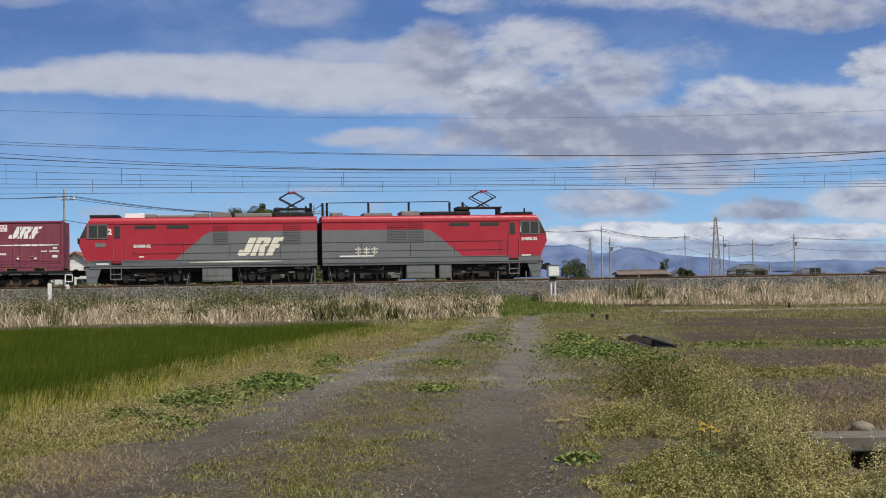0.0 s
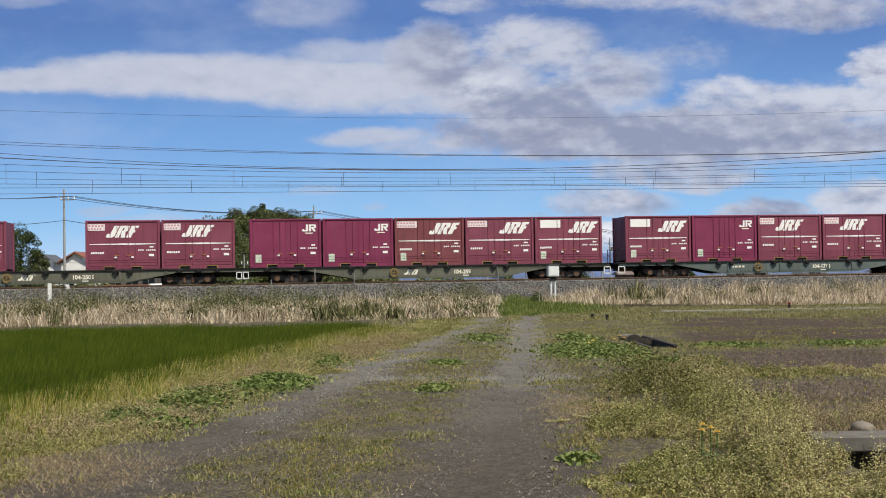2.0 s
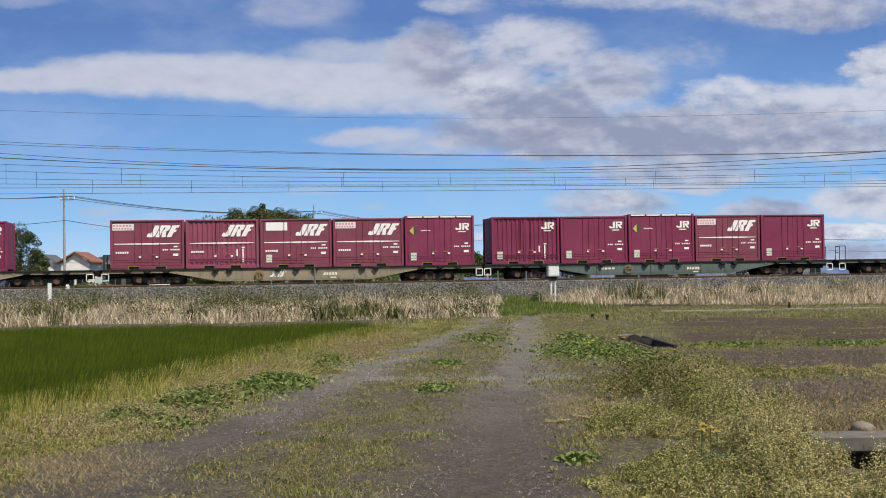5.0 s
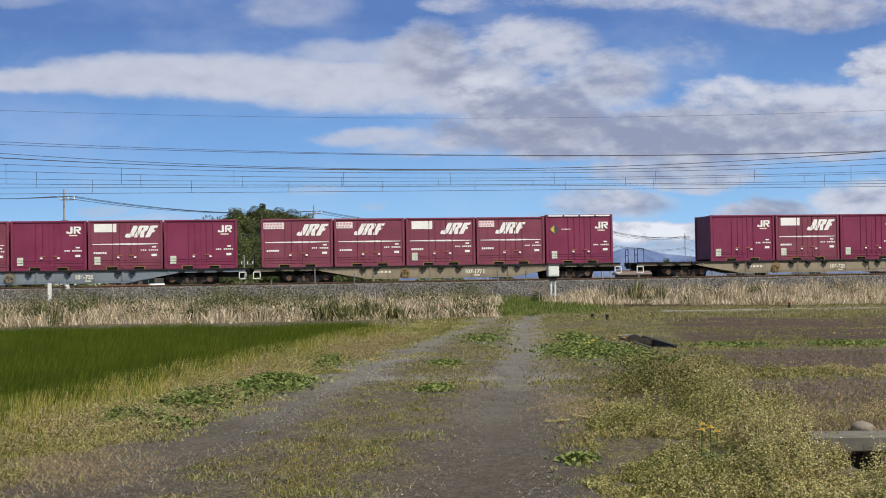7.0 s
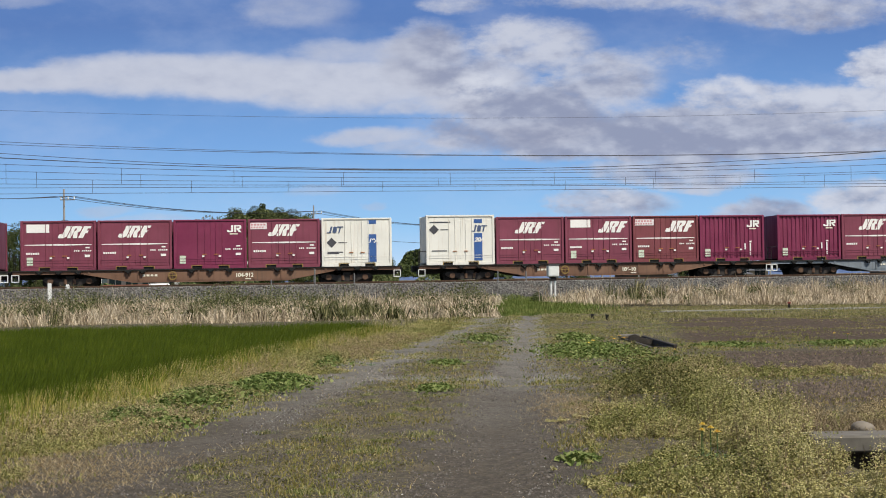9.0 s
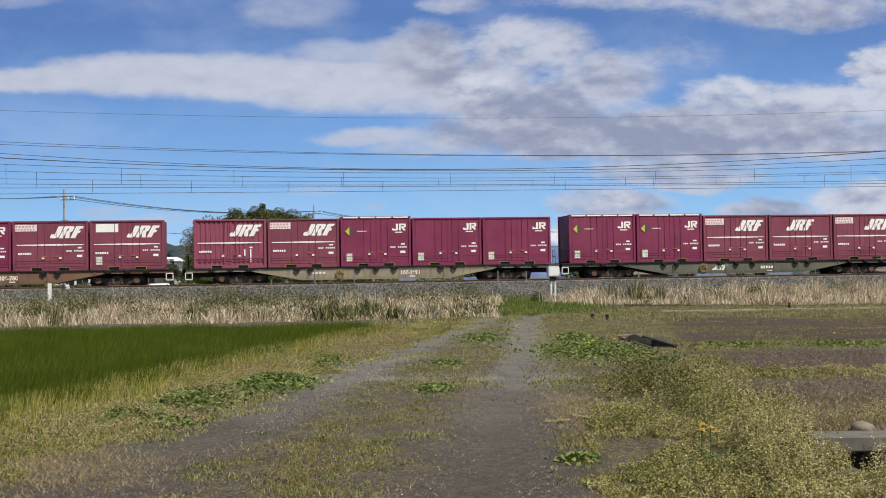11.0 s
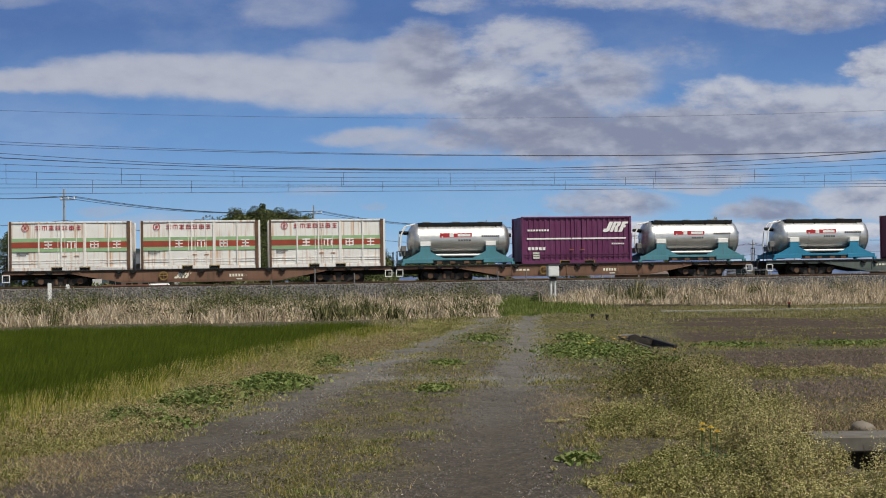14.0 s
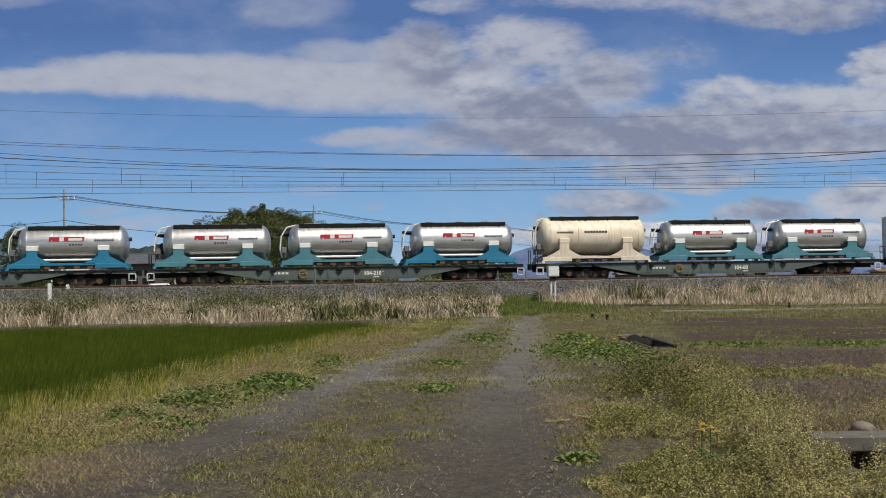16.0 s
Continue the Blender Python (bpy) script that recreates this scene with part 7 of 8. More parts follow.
    for x, y, h in ((13.8, 52.0, 0.20), (5.2, 41.5, 0.12), (4.9, 43.0, 0.10)):
        s = tagged(empty("marker_stake", pose(x, y, 0)), "short dark wooden marker stake in the ground", "stake", "marker stakes")
        part("stake", boxes((-0.04, -0.04, -0.1, 0.04, 0.04, h)), M["steel_dark"], s)
        part("stake_top", boxes((-0.05, -0.05, h, 0.05, 0.05, h + 0.06)), red if x > 10 else M["steel_dark"], s, "faded red top" if x > 10 else "")
    wp = plain("white post paint", (0.72, 0.72, 0.70), 0.6, 0, 8, 0.15, 0)
    for s0, d0, z1, r in ((-19.0, 10.0, 1.48, 0.08), (-18.75, 5.9, 1.42, 0.08)):
        p = link("marker_post", boxes((-r, -0.06, -0.1, r, 0.06, z1 - bank_z(d0)), bevel=0.02), wp)
        p.matrix_basis = track_pose(s0, d0, bank_z(d0))
        tagged(p, "white concrete marker post beside the railway", "post", "marker posts")
    for s0, z1 in ((-7.22, 2.0), (-5.32, 1.75), (1.74, 1.75), (3.16, 1.72), (-9.3, 1.5)):
        p = link("cable_stake", rods(((0, 0, 0), (0, 0, z1 - bank_z(6.1)), 0.035), seg=6), M["grey_box"])
        p.matrix_basis = track_pose(s0, 6.1, bank_z(6.1))
        tagged(p, "thin grey steel stake in the ballast", "stake", "cable stakes")
    # trackside cabinet on its post
    cab = tagged(empty("trackside_cabinet", track_pose(3.8, 9.0, bank_z(9.0))), "pale grey trackside cabinet on a steel post", "cabinet")
    base = 1.95 - bank_z(9.0)
    part("case", boxes((-0.26, -0.2, base - 0.52, 0.26, 0.2, base), bevel=0.02), plain("pale cabinet paint", (0.66, 0.68, 0.66), 0.5, 0, 6, 0.1, 0), cab)
    part("lid", boxes((-0.29, -0.23, base, 0.29, 0.23, base + 0.03), bevel=0.01), M["grey_box"], cab)
    part("door", boxes((-0.22, -0.212, base - 0.47, 0.22, -0.198, base - 0.05)), plain("pale cabinet door paint", (0.68, 0.70, 0.68), 0.5, 0, 6, 0.1, 0), cab)
    part("post", rods(((-0.1, 0, 0), (-0.1, 0, base - 0.6), 0.05), ((0.1, 0, 0), (0.1, 0, base - 0.6), 0.05), seg=8), wp, cab)
    part("mount", boxes((-0.14, -0.12, base - 0.72, 0.14, 0.12, base - 0.52)), M["steel_dark"], cab)
    part("foot", boxes((-0.4, -0.3, -0.05, 0.4, 0.3, 0.05)), conc, cab)
    # pebbles and crumbs of earth on the lane, clods on the dug ground
    rng = np.random.default_rng(5)
    n = 9000
    y = 8 + 36 * rng.uniform(0, 1, n) ** 1.3
    x = np.where(rng.uniform(0, 1, n) < 0.5, -3.27 + 0.0788 * y + 0.000676 * y * y + rng.normal(0.2, 0.45, n), -0.34 + 0.0722 * y + rng.normal(-0.3, 0.6, n))
    x[:1500], y[:1500] = rng.uniform(-0.9, 1.9, 1500), rng.normal(18.4, 0.35, 1500)
    crumbs("lane_gravel", x, y, rng.uniform(0.003, 0.010, n) * (1 + np.clip(y - 15, 0, 30) / 18), ((0.0, (0.07, 0.065, 0.058)), (0.8, (0.18, 0.17, 0.155)), (1.0, (0.42, 0.40, 0.37))), "scattered grey gravel on the bare lane", "gravel", rng)
    n = 9000
    y = np.concatenate([rng.normal(18.6, 0.32, 3000), rng.uniform(12.5, 25, 3500), rng.uniform(23, 38, 2500)])
    x = np.concatenate([rng.uniform(-1.2, 1.9, 3000), rng.normal(0.1, 0.48, 3500) - 3.27 + 0.0788 * y[3000:6500] + 0.000676 * y[3000:6500] ** 2, rng.normal(0, 0.26, 2500) - 0.30 + 0.0722 * y[6500:]])
    crumbs("pale_gravel", x, y, rng.uniform(0.004, 0.011, n) * (1 + np.clip(y - 15, 0, 30) / 16), ((0.0, (0.10, 0.095, 0.088)), (0.85, (0.22, 0.21, 0.195)), (1.0, (0.42, 0.40, 0.37))), "streaks of pale gravel across the lane", "gravel", rng)
    n = 42000
    y = 7.8 + 14 * rng.uniform(0, 1, n) ** 1.5
    x = rng.uniform(-0.30 * y - 0.4, 0.16 * y + 0.3, n)
    crumbs("earth_crumbs", x, y, rng.uniform(0.003, 0.009, n) * rng.choice((1.0, 1.0, 1.0, 1.8), n) * (1 + np.clip(y - 10, 0, 30) / 15), ((0.0, (0.030, 0.025, 0.020)), (0.7, (0.085, 0.072, 0.060)), (1.0, (0.15, 0.13, 0.11))), "crumbs of dark earth on the lane", "soil", rng)
    n = 9000
    far = rng.uniform(0, 1, n) < 0.62
    y = np.where(far, rng.choice((0, 1), n) * 10.5 + rng.uniform(19.2, 23.2, n), rng.normal(15.4, 0.75, n))
    y = np.where(far & (y > 28), y + rng.uniform(-1, 10, n), y)
    x = np.where(far, 0.14 * y + 1.6 + rng.uniform(0, 1, n) * (0.22 * y), 3.35 + rng.uniform(0, 2.6, n))
    crumbs("soil_clods", x, y, np.where(far, rng.uniform(0.012, 0.035, n), rng.uniform(0.008, 0.038, n)), ((0.0, (0.030, 0.022, 0.016)), (0.6, (0.075, 0.054, 0.040)), (1.0, (0.14, 0.105, 0.08))), "clods of dark brown dug soil", "soil", rng)


def crumbs(name, x, y, size, stops, label, category, rng):
    """Many small angular lumps lying on the ground."""
    n = len(x)
    z = ground_z(x, y) + 0.012
    tet = np.array([(1, 0, -0.3), (-0.6, 0.8, -0.3), (-0.5, -0.9, -0.3), (0, 0, 0.7)])
    ang = rng.uniform(0, 6.28, n)
    ca, sa = np.cos(ang)[:, None], np.sin(ang)[:, None]
    v = np.stack([x[:, None] + (tet[:, 0] * ca - tet[:, 1] * sa) * size[:, None], y[:, None] + (tet[:, 0] * sa + tet[:, 1] * ca) * size[:, None], z[:, None] + tet[None, :, 2] * size[:, None]], 2).reshape(-1, 3)
    f = (np.array(((0, 1, 3), (1, 2, 3), (2, 0, 3)))[None] + (np.arange(n) * 4)[:, None, None]).reshape(-1, 3)
    nn = Nodes(label)
    return tagged(mesh_from(name, v, f, nn.done(nn.ramp(nn.island(), *stops), 0.9)), label, category, kind="stuff")


def bank_patch():
    """Uneven earth that closes the edge between the lane and the ditch."""
    v, f = [], []
    n, m = 5, 20
    for j in range(m + 1):
        for i in range(n + 1):
            x, y = 2.45 + 0.5 * i / n, 7.7 + 3.4 * j / m
            v.append((x + 0.08 * noise.noise((x, y * 2, 1)), y, 0.03 + 0.05 * noise.noise((x * 3, y * 3, 0)) - (0.25 if i == n else 0) - (0.12 if i == 0 else 0)))
    for j in range(m):
        for i in range(n):
            a = j * (n + 1) + i
            f.append((a, a + 1, a + n + 2, a + n + 1))
    return v, f


# ---- trees ----
BARK = plain("grey-brown bark", (0.09, 0.07, 0.055), 0.9, 0, 8, 0.35, 0.5)
CROWN = [leaf_material("dark evergreen leaves", (0.0, (0.025, 0.038, 0.012)), (0.6, (0.055, 0.075, 0.022)), (1.0, (0.11, 0.125, 0.04)), through=0.15),
         leaf_material("olive spring leaves", (0.0, (0.045, 0.060, 0.020)), (0.6, (0.100, 0.120, 0.042)), (1.0, (0.19, 0.20, 0.08)), through=0.28),
         leaf_material("brown-green budding leaves", (0.0, (0.075, 0.065, 0.034)), (0.6, (0.15, 0.125, 0.06)), (1.0, (0.25, 0.21, 0.11)), through=0.25)]


def tree(x, y, height, radius, kind=0, dense=1.0, seed=0, low=0.15):
    """Tapered trunk with limbs and a crown of many leaves gathered in clumps."""
    rng = np.random.default_rng(seed)
    th = empty("tree", pose(x, y, 0))
    bm = rods(((0, 0, -0.2), (0.1, 0, height * 0.55), 0.035 * height * 0.6, 0.012 * height), seg=7)
    clumps = []
    for i in range(int(32 * dense)):
        a = rng.uniform(0, 6.28)
        t = rng.uniform(low, 1.0)
        spread = radius * (math.sin(math.pi * min(1, 0.18 + 0.80 * t)) ** 0.8) * (0.55 + 0.5 * rng.uniform()) if kind != 3 else radius * (1.05 - t)
        c = np.array((math.cos(a) * spread * rng.uniform(0.35, 1.0), math.sin(a) * spread * rng.uniform(0.35, 1.0), height * t * 0.93))
        clumps.append((c, radius * rng.uniform(0.26, 0.46)))
        if i % 4 == 0:
            rod(bm, (0.05, 0, height * t * 0.45), tuple(c), 0.012 * height * 0.5, 0.02, seg=5)
    part("trunk", bm, BARK, th)
    pts, size = [], []
    for c, r in clumps:
        n = int(230 * dense)
        q = rng.normal(0, 1, (n, 3))
        q /= np.linalg.norm(q, axis=1)[:, None]
        q *= (rng.uniform(0.45, 1.0, (n, 1)) ** 0.5) * r * np.array((1.0, 1.0, 0.72))
        pts.append(c + q)
        size.append(rng.uniform(0.04, 0.105, n) * (0.6 + height / 20))
    p, s = np.concatenate(pts), np.concatenate(size)
    leaves("crown", p[:, 0], p[:, 1], np.maximum(p[:, 2], 0.1), s, CROWN[kind % 3], 0.3, parent=th)
    names = ("dark evergreen tree with a dense crown", "olive-green leafy tree with an uneven crown", "brownish budding tree with a thin crown")
    return tagged(th, names[kind % 3], "tree", "trees beyond the railway")


def build_trees():
    seed = 1
    # the wooded knoll: direction, height of the top, spread
    for px, top, depth, rad, kind in ((340, 402, 165, 2.6, 2), (352, 385, 160, 2.0, 2), (372, 376, 162, 2.2, 2), (395, 385, 158, 2.8, 1), (420, 366, 166, 2.8, 1), (445, 364, 164, 3.0, 0), (465, 356, 168, 1.6, 0), (470, 372, 160, 2.6, 1), (492, 363, 165, 2.2, 0), (520, 368, 164, 2.4, 0),
                                      (545, 378, 166, 2.6, 0), (570, 392, 168, 2.6, 1), (600, 402, 172, 2.8, 1), (628, 412, 174, 2.6, 1), (650, 424, 176, 2.4, 0), (672, 440, 178, 2.2, 0), (688, 458, 178, 1.6, 1),
                                      (350, 440, 152, 2.4, 1), (385, 432, 150, 2.6, 0), (420, 428, 150, 3.0, 1), (455, 420, 150, 3.0, 1), (490, 425, 150, 3.0, 0), (525, 430, 152, 2.8, 1), (560, 436, 154, 2.8, 0), (595, 440, 158, 2.6, 1), (630, 450, 160, 2.4, 0),
                                      (335, 462, 146, 1.8, 0), (305, 470, 146, 1.4, 1), (660, 462, 160, 2.2, 0),
                                      (10, 420, 135, 2.2, 0), (35, 397, 138, 2.2, 0), (52, 410, 136, 2.0, 0), (20, 405, 140, 1.8, 1), (62, 440, 134, 1.6, 0), (-25, 405, 138, 2.6, 0), (78, 455, 132, 1.3, 1)):
        p = view_at(px, top, depth)
        tree(p.x, depth, p.z / 0.97, rad, kind, 1.0, seed, 0.05)
        seed += 1
    for px, top, depth, rad, kind in ((1002, 464, 120, 1.1, 1), (1018, 460, 122, 1.4, 0), (1030, 468, 121, 1.0, 1), (1178, 458, 190, 1.0, 0), (1172, 462, 188, 0.8, 1), (1205, 474, 190, 1.0, 0), (1218, 476, 192, 0.8, 0), (1318, 476, 200, 0.8, 1)):
        p = view_at(px, top, depth)
        tree(p.x, depth, p.z / 0.97, rad, kind, 0.8, seed, 0.02)
        seed += 1
    # far woods, nobody could count them
    rng = np.random.default_rng(9)
    n = 26000
    px = rng.uniform(705, 905, n)
    top = np.interp(px, (705, 720, 740, 780, 800, 830, 850, 870, 905), (470, 446, 440, 436, 441, 444, 450, 466, 484))
    top = top + 4.0 * (lattice(21, 9.0)(px, px * 0) - 0.3)
    v = rng.uniform(0, 1, n) ** 0.8
    depth = 330 + 14 * v + rng.uniform(-5, 5, n)
    x, z = np.empty(n), np.empty(n)
    for i in range(n):
        q = view_at(px[i], 490 + (top[i] - 490) * v[i], depth[i])
        x[i], z[i] = q.x, max(q.z, 0.1)
    leaves("far_woods", x, depth, z, rng.uniform(0.25, 0.6, n), CROWN[0], 0.3, "dark wood far behind the railway", "woods")
    # undergrowth that fills the knoll between the trees
    n = 130000
    px = rng.uniform(322, 705, n)
    top = np.interp(px, (322, 345, 375, 400, 430, 465, 500, 540, 575, 600, 640, 670, 690, 705), (475, 425, 392, 384, 374, 370, 373, 384, 400, 408, 424, 440, 458, 480))
    top = top + 9.0 * (lattice(31, 14.0)(px, px * 0) - 0.35) + 6.0 * lattice(32, 5.0)(px, px * 0)
    v = rng.uniform(0, 1, n) ** 0.75
    depth = 150 + 20 * v + rng.uniform(-4, 4, n) - 5.0 * lattice(33, 12.0)(px, v * 120)
    x, z = np.empty(n), np.empty(n)
    for i in range(n):
        q = view_at(px[i], 497 + (top[i] - 497) * v[i], depth[i])
        x[i], z[i] = q.x, max(q.z, 0.1)
    leaves("thicket", x, depth, z, rng.uniform(0.07, 0.16, n), CROWN[1], 0.3, "dense olive undergrowth of the wooded knoll", "undergrowth")
    # low hedge and scrub behind the line
    n = 22000
    px = rng.uniform(-60, 1640, n)
    depth = rng.uniform(96, 112, n)
    hh = 0.5 + 1.3 * lattice(22, 30.0)(px, px * 0) * np.where(px < 960, 1.0, 0.55)
    x = (px - 784) / FOCAL * depth
    z = rng.uniform(0.0, 1, n) * hh
    leaves("scrub", x, depth, z, rng.uniform(0.08, 0.2, n), CROWN[1], 0.3, "low olive scrub behind the railway", "scrub")


# ---- buildings, poles ----
ROOF_GREY = paint("grey tile roof", (0.085, 0.09, 0.10), 0.6, 0.3)
ROOF_RED = paint("brown-red tile roof", (0.23, 0.085, 0.05), 0.7, 0.4)
ROOF_BROWN = paint("brown metal roof", (0.16, 0.115, 0.085), 0.6, 0.3)
WALL_W = paint("white house wall", (0.72, 0.71, 0.68), 0.7, 0.15)
WALL_T = paint("tan house wall", (0.42, 0.36, 0.28), 0.7, 0.2)
WALL_D = paint("dark house wall", (0.10, 0.09, 0.085), 0.7, 0.2)


def house(px, depth, w, d, eave, rise, roof_mat, wall_mat, label, gable_front=False, turn=0.0, hip=0.0, windows=2, x=None):
    q = view_at(px, 480, depth)
    h = empty("house", pose(q.x, depth, 0, 0, 0, turn))
    part("wall", boxes((-w / 2, -d / 2, -0.1, w / 2, d / 2, eave)), wall_mat, h)
    o = 0.45
    bm = bmesh.new()
    if gable_front:
        prism(bm, [(-w / 2 - o, eave - 0.1), (0, eave + rise), (w / 2 + o, eave - 0.1), (w / 2 + o, eave + 0.08), (0, eave + rise + 0.2), (-w / 2 - o, eave + 0.08)], -d / 2 - o, d / 2 + o)
        g = prism(bmesh.new(), [(-w / 2, eave - 0.02), (w / 2, eave - 0.02), (0, eave + rise - 0.05)], -d / 2, -d / 2 + 0.15)
        part("gable", g, wall_mat, h)
    else:
        a, b = w / 2 + o, d / 2 + o
        k = a - hip
        low = [bm.verts.new(p) for p in ((-a, -b, eave), (a, -b, eave), (a, b, eave), (-a, b, eave))]
        top = [bm.verts.new(p) for p in ((-k, 0, eave + rise), (k, 0, eave + rise))]
        for f in ((low[0], low[1], top[1], top[0]), (low[2], low[3], top[0], top[1]), (low[1], low[2], top[1]), (low[3], low[0], top[0]), tuple(low[::-1])):
            bm.faces.new(f)
    part("roof", bm, roof_mat, h)
    if not gable_front:
        part("ridge_cap", boxes((-w / 2 + hip - 0.2, -0.15, eave + rise - 0.05, w / 2 - hip + 0.2, 0.15, eave + rise + 0.15)), roof_mat, h)
    for i in range(windows):
        x0 = -w / 2 + (i + 0.5) * w / windows
        for z0 in ((0.9, 3.6) if eave > 4.5 else (0.9,)):
            wn_ = part("window", boxes((x0 - 0.75, -d / 2 - 0.03, z0, x0 + 0.75, -d / 2 + 0.05, z0 + 1.2)), M["glass"], h, "dark window")
            part("window_frame", boxes((x0 - 0.82, -d / 2 - 0.06, z0 - 0.07, x0 + 0.82, -d / 2 - 0.01, z0), (x0 - 0.82, -d / 2 - 0.06, z0 + 1.2, x0 + 0.82, -d / 2 - 0.01, z0 + 1.27), (x0 - 0.03, -d / 2 - 0.06, z0, x0 + 0.03, -d / 2 - 0.01, z0 + 1.2)), M["grey_box"], wn_)
    return tagged(h, label, "house", "houses beyond the railway")


def build_houses():
    house(297, 190, 3.2, 6, 4.6, 0.5, WALL_W, WALL_W, "white two-storey house with a flat roof", hip=0.3, windows=2)
    house(245, 165, 6.2, 7, 3.9, 1.3, ROOF_GREY, WALL_D, "dark modern house with grey roof and large windows", hip=1.0, windows=3)
    house(145, 170, 3.6, 6, 4.3, 1.2, ROOF_RED, WALL_W, "white two-storey house with a reddish tile roof", gable_front=True, windows=2)
    house(118, 185, 3.0, 6, 4.2, 0.8, ROOF_GREY, WALL_T, "tan house with a grey roof", hip=0.6, windows=2)
    house(88, 178, 2.6, 5, 4.4, 1.0, ROOF_GREY, WALL_W, "small white house with a grey roof", gable_front=True, windows=1)
    house(282, 92, 0.5, 5, 0.75, 0.45, WALL_W, WALL_W, "low white shed with a white gable roof", gable_front=True, windows=0)
    house(238, 94, 4.5, 5, 0.8, 0.4, ROOF_RED, WALL_T, "low tan shed with a brown-red roof", hip=0.2, windows=0)
    house(1134, 150, 5.2, 6, 1.55, 0.4, ROOF_BROWN, WALL_D, "long low shed with a brown metal roof", hip=0.1, windows=0)
    house(1205, 210, 3.0, 5, 1.4, 0.9, ROOF_GREY, WALL_W, "small white house with a grey gable roof", gable_front=True, windows=1)
    house(1322, 190, 4.6, 6, 1.9, 0.8, ROOF_GREY, WALL_T, "tan house with a broad grey hipped roof", hip=1.4, windows=2)
    house(1306, 186, 2.4, 4, 1.4, 0.4, ROOF_GREY, WALL_T, "low tan annex with a grey roof", hip=0.6, windows=1)
    house(1432, 185, 3.0, 6, 1.35, 0.65, ROOF_GREY, WALL_W, "pale house with a grey hipped roof", hip=0.9, windows=1)
    house(1566, 140, 2.0, 4, 1.45, 0.3, ROOF_BROWN, WALL_D, "dark shed with a brown roof", hip=0.2, windows=0)


POLE = plain("grey concrete pole", (0.30, 0.29, 0.28), 0.85, 0, 5, 0.15, 0.1)


def utility_pole(px, top, depth, arms=1, r=0.12, label="grey concrete utility pole with cross arms and wires"):
    q = view_at(px, top, depth)
    p = empty("utility_pole", pose(q.x, depth, 0))
    h = q.z
    part("pole", rods(((0, 0, -0.2), (0, 0, h), r, r * 0.62), seg=10), POLE, p)
    for k in range(arms):
        z = h - 0.9 - 0.8 * k
        a = part("cross_arm", boxes((-0.3, -0.05, z - 0.04, 0.9, 0.05, z + 0.04)), M["grey_box"], p)
        part("insulator", rods(*[((x, 0, z + 0.05), (x, 0, z + 0.28), 0.05) for x in (-0.25, 0.35, 0.85)], seg=6), M["white_dec"], a)
    part("transformer", rods(((0.32, -0.1, h - 2.3), (0.32, -0.1, h - 1.6), 0.2), seg=10), M["grey_box"], p) if arms > 1 else None
    tagged(p, label, "utility pole", "utility poles")
    return Vector((q.x, depth, h))


def strung(a, b, droop, parent, r=0.02):
    cu = bpy.data.curves.new("wire", "CURVE")
    cu.dimensions, cu.bevel_depth, cu.bevel_resolution = "3D", r, 0
    sp = cu.splines.new("POLY")
    sp.points.add(14)
    for i in range(15):
        t = i / 14
        v = a.lerp(b, t)
        sp.points[i].co = (v.x, v.y, v.z - droop * 4 * t * (1 - t), 1)
    cu.materials.append(M["wire"])
    ob = new("wire", cu)
    ob.parent = parent
    return ob


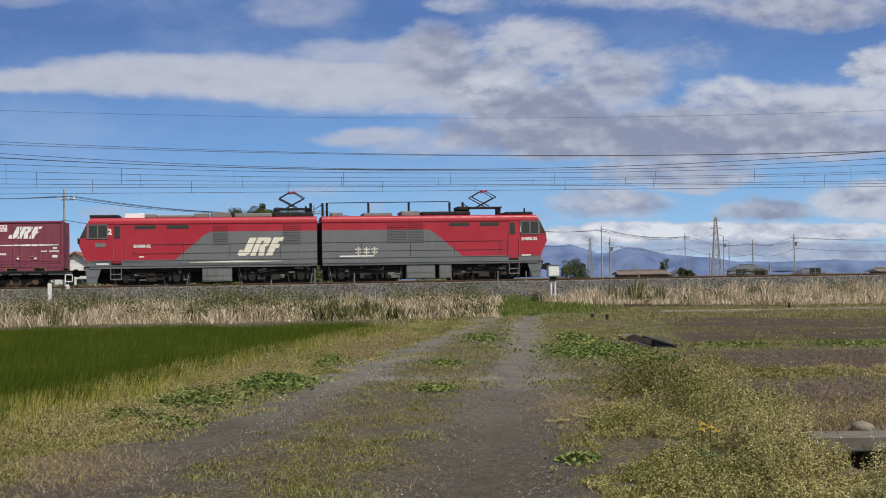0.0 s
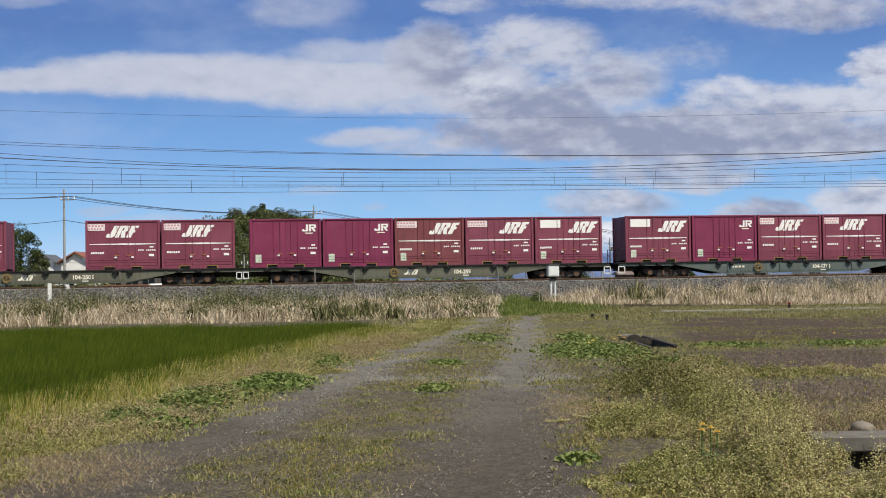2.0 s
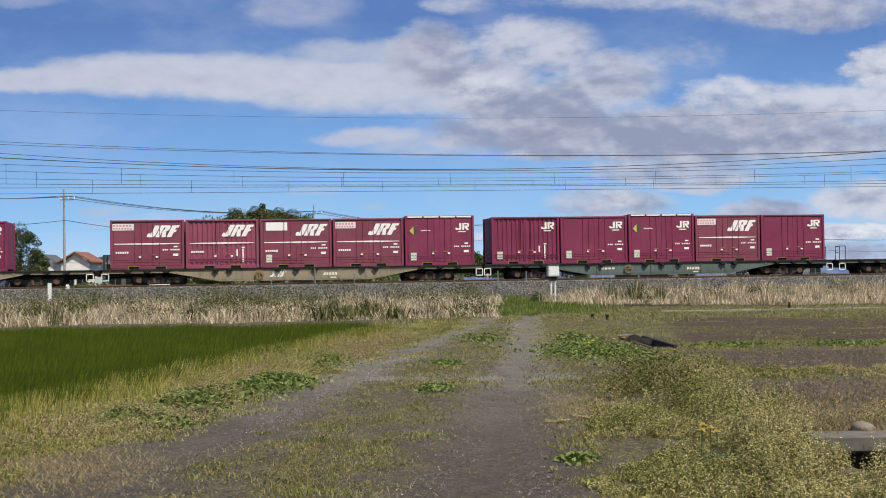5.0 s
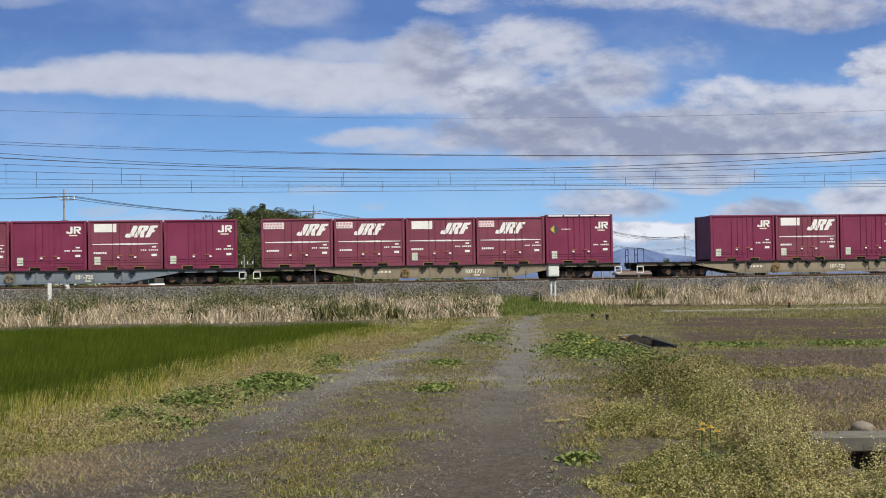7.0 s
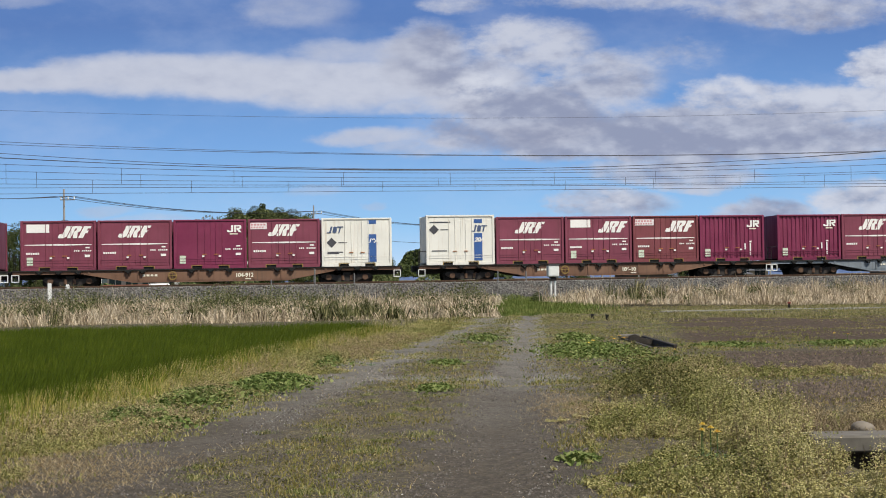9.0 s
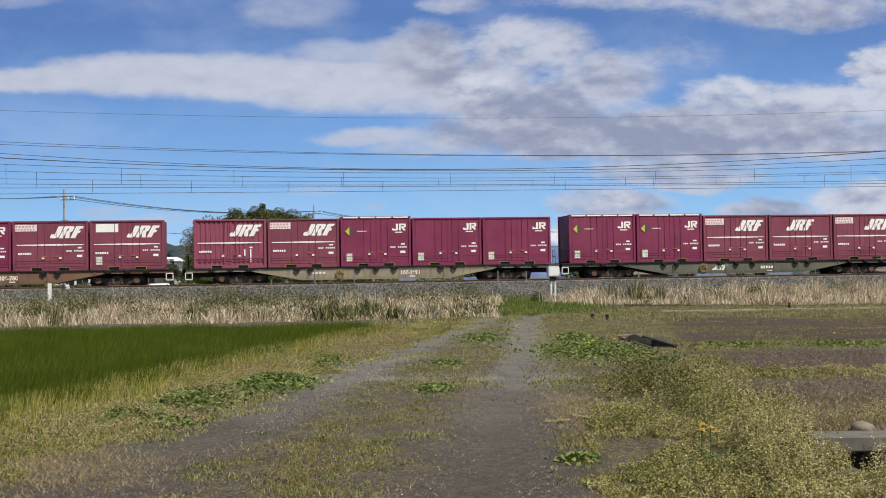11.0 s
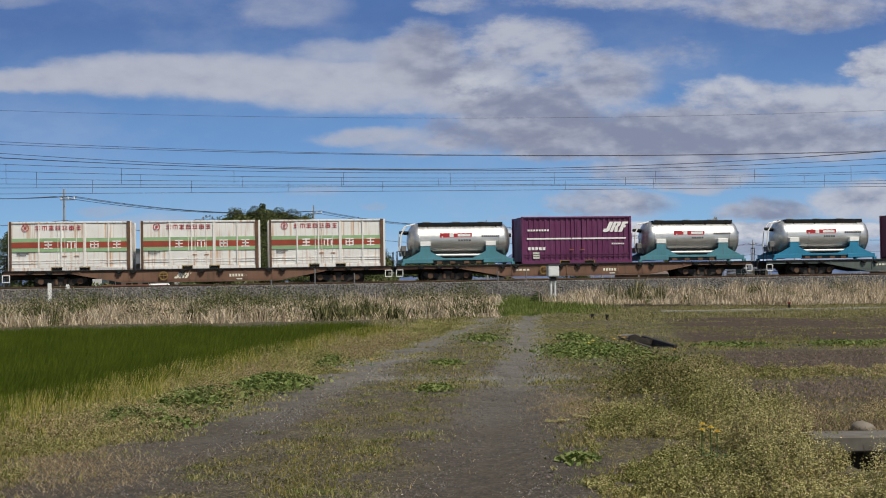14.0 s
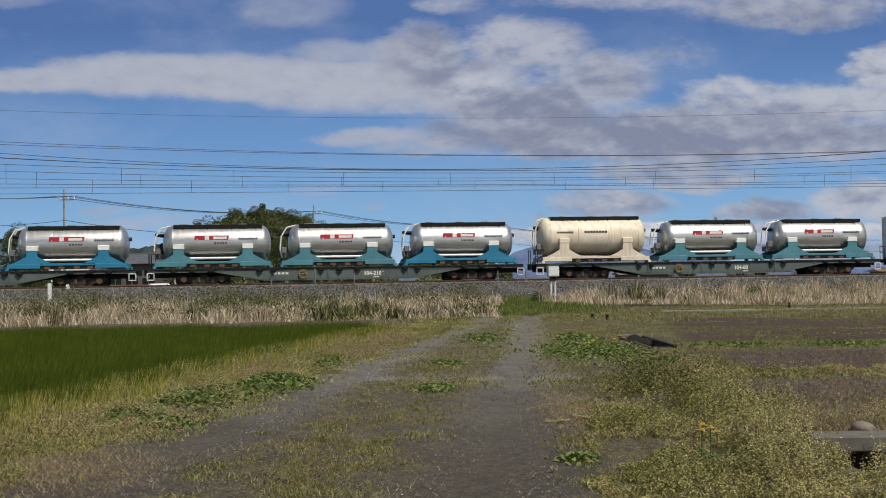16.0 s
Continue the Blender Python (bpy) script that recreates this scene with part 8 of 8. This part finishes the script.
def build_poles():
    tops = [utility_pole(113, 335, 108, 1), utility_pole(555, 364, 140, 1), utility_pole(861, 390, 175, 1), utility_pole(1064, 400, 215, 1), utility_pole(1212, 413, 240, 1)]
    west = utility_pole(-420, 300, 90, 1)
    span = tagged(empty("power_lines"), "dark power cables strung between utility poles", "cable")
    chain = [west] + tops
    for a, b in zip(chain, chain[1:]):
        for off, dz in ((-0.7, -0.6), (0.3, -0.6), (0.8, -0.6), (0.1, -2.6)):
            strung(a + Vector((off, 0, dz)), b + Vector((off, 0, dz)), 0.7 if dz > -1 else 0.9, span, 0.022)
    for px, top, depth, arms, r in ((1079, 421, 220, 2, 0.15), (1332, 425, 260, 1, 0.16), (1405, 414, 250, 2, 0.17), (1290, 428, 265, 1, 0.14), (1256, 447, 250, 1, 0.12), (1363, 467, 120, 0, 0.10), (1130, 470, 140, 0, 0.09), (432, 452, 130, 1, 0.08), (690, 470, 150, 1, 0.1), (1280, 418, 270, 2, 0.14), (1222, 452, 300, 0, 0.12)):
        tops.append(utility_pole(px, top, depth, arms, r))
    east = [tops[3], tops[4], tops[6], tops[7]]
    far = utility_pole(1760, 405, 235, 1)
    for a, b in zip(east, east[1:] + [far]):
        for off, dz in ((-0.8, -0.7), (0.8, -0.7), (0.1, -2.8)):
            strung(a + Vector((off, 0, dz)), b + Vector((off, 0, dz)), 0.9, span, 0.025)
    # lattice towers
    for px, top, depth, w in ((1266, 384, 520, 3.6), (1044, 422, 640, 2.6)):
        q = view_at(px, top, depth)
        t = tagged(empty("transmission_tower", pose(q.x, depth, 0)), "grey steel lattice transmission tower", "pylon", "transmission towers")
        h = q.z
        legs, brace = [], []
        n = 9
        def corner(k, sx, sy):
            z = h * k / n
            half = w / 2 * (1 - 0.80 * k / n)
            return (sx * half, sy * half, z)
        for sx in (-1, 1):
            for sy in (-1, 1):
                part("leg", rods((corner(0, sx, sy), corner(n, sx, sy), 0.14), seg=5), POLE, t)
        for k in range(n):
            for (a, b), (c, d) in (((-1, -1), (1, -1)), ((1, -1), (1, 1)), ((1, 1), (-1, 1)), ((-1, 1), (-1, -1))):
                brace += [(corner(k, a, b), corner(k + 1, c, d), 0.07), (corner(k, c, d), corner(k + 1, a, b), 0.07), (corner(k + 1, a, b), corner(k + 1, c, d), 0.07)]
        part("bracing", rods(*brace, seg=4), POLE, t)
        for k, s in ((6.2, 2.6), (7.3, 2.3), (8.4, 1.9)):
            z = h * k / n
            part("cross_arm", rods(((-s, 0, z), (s, 0, z), 0.1), ((-s, 0, z), (0, 0, z + 1.2), 0.07), ((s, 0, z), (0, 0, z + 1.2), 0.07), seg=4), POLE, t)


build_houses()
build_poles()
build_trees()
build_small_things()
build_lane_plants()
build_reeds()
build_wheat()


# ---- motion ----
def motions():
    for ob, s, z in TRAIN:
        walk(ob, [(0, track_pose(s, 0, z)), (CLIP, track_pose(s + SPEED * CLIP, 0, z))])
    # the near clouds drift slowly to the left
    walk(clouds, [(0, pose(0, SKY_Y - 60, 0)), (CLIP, pose(-34, SKY_Y - 60, 0))])


motions()
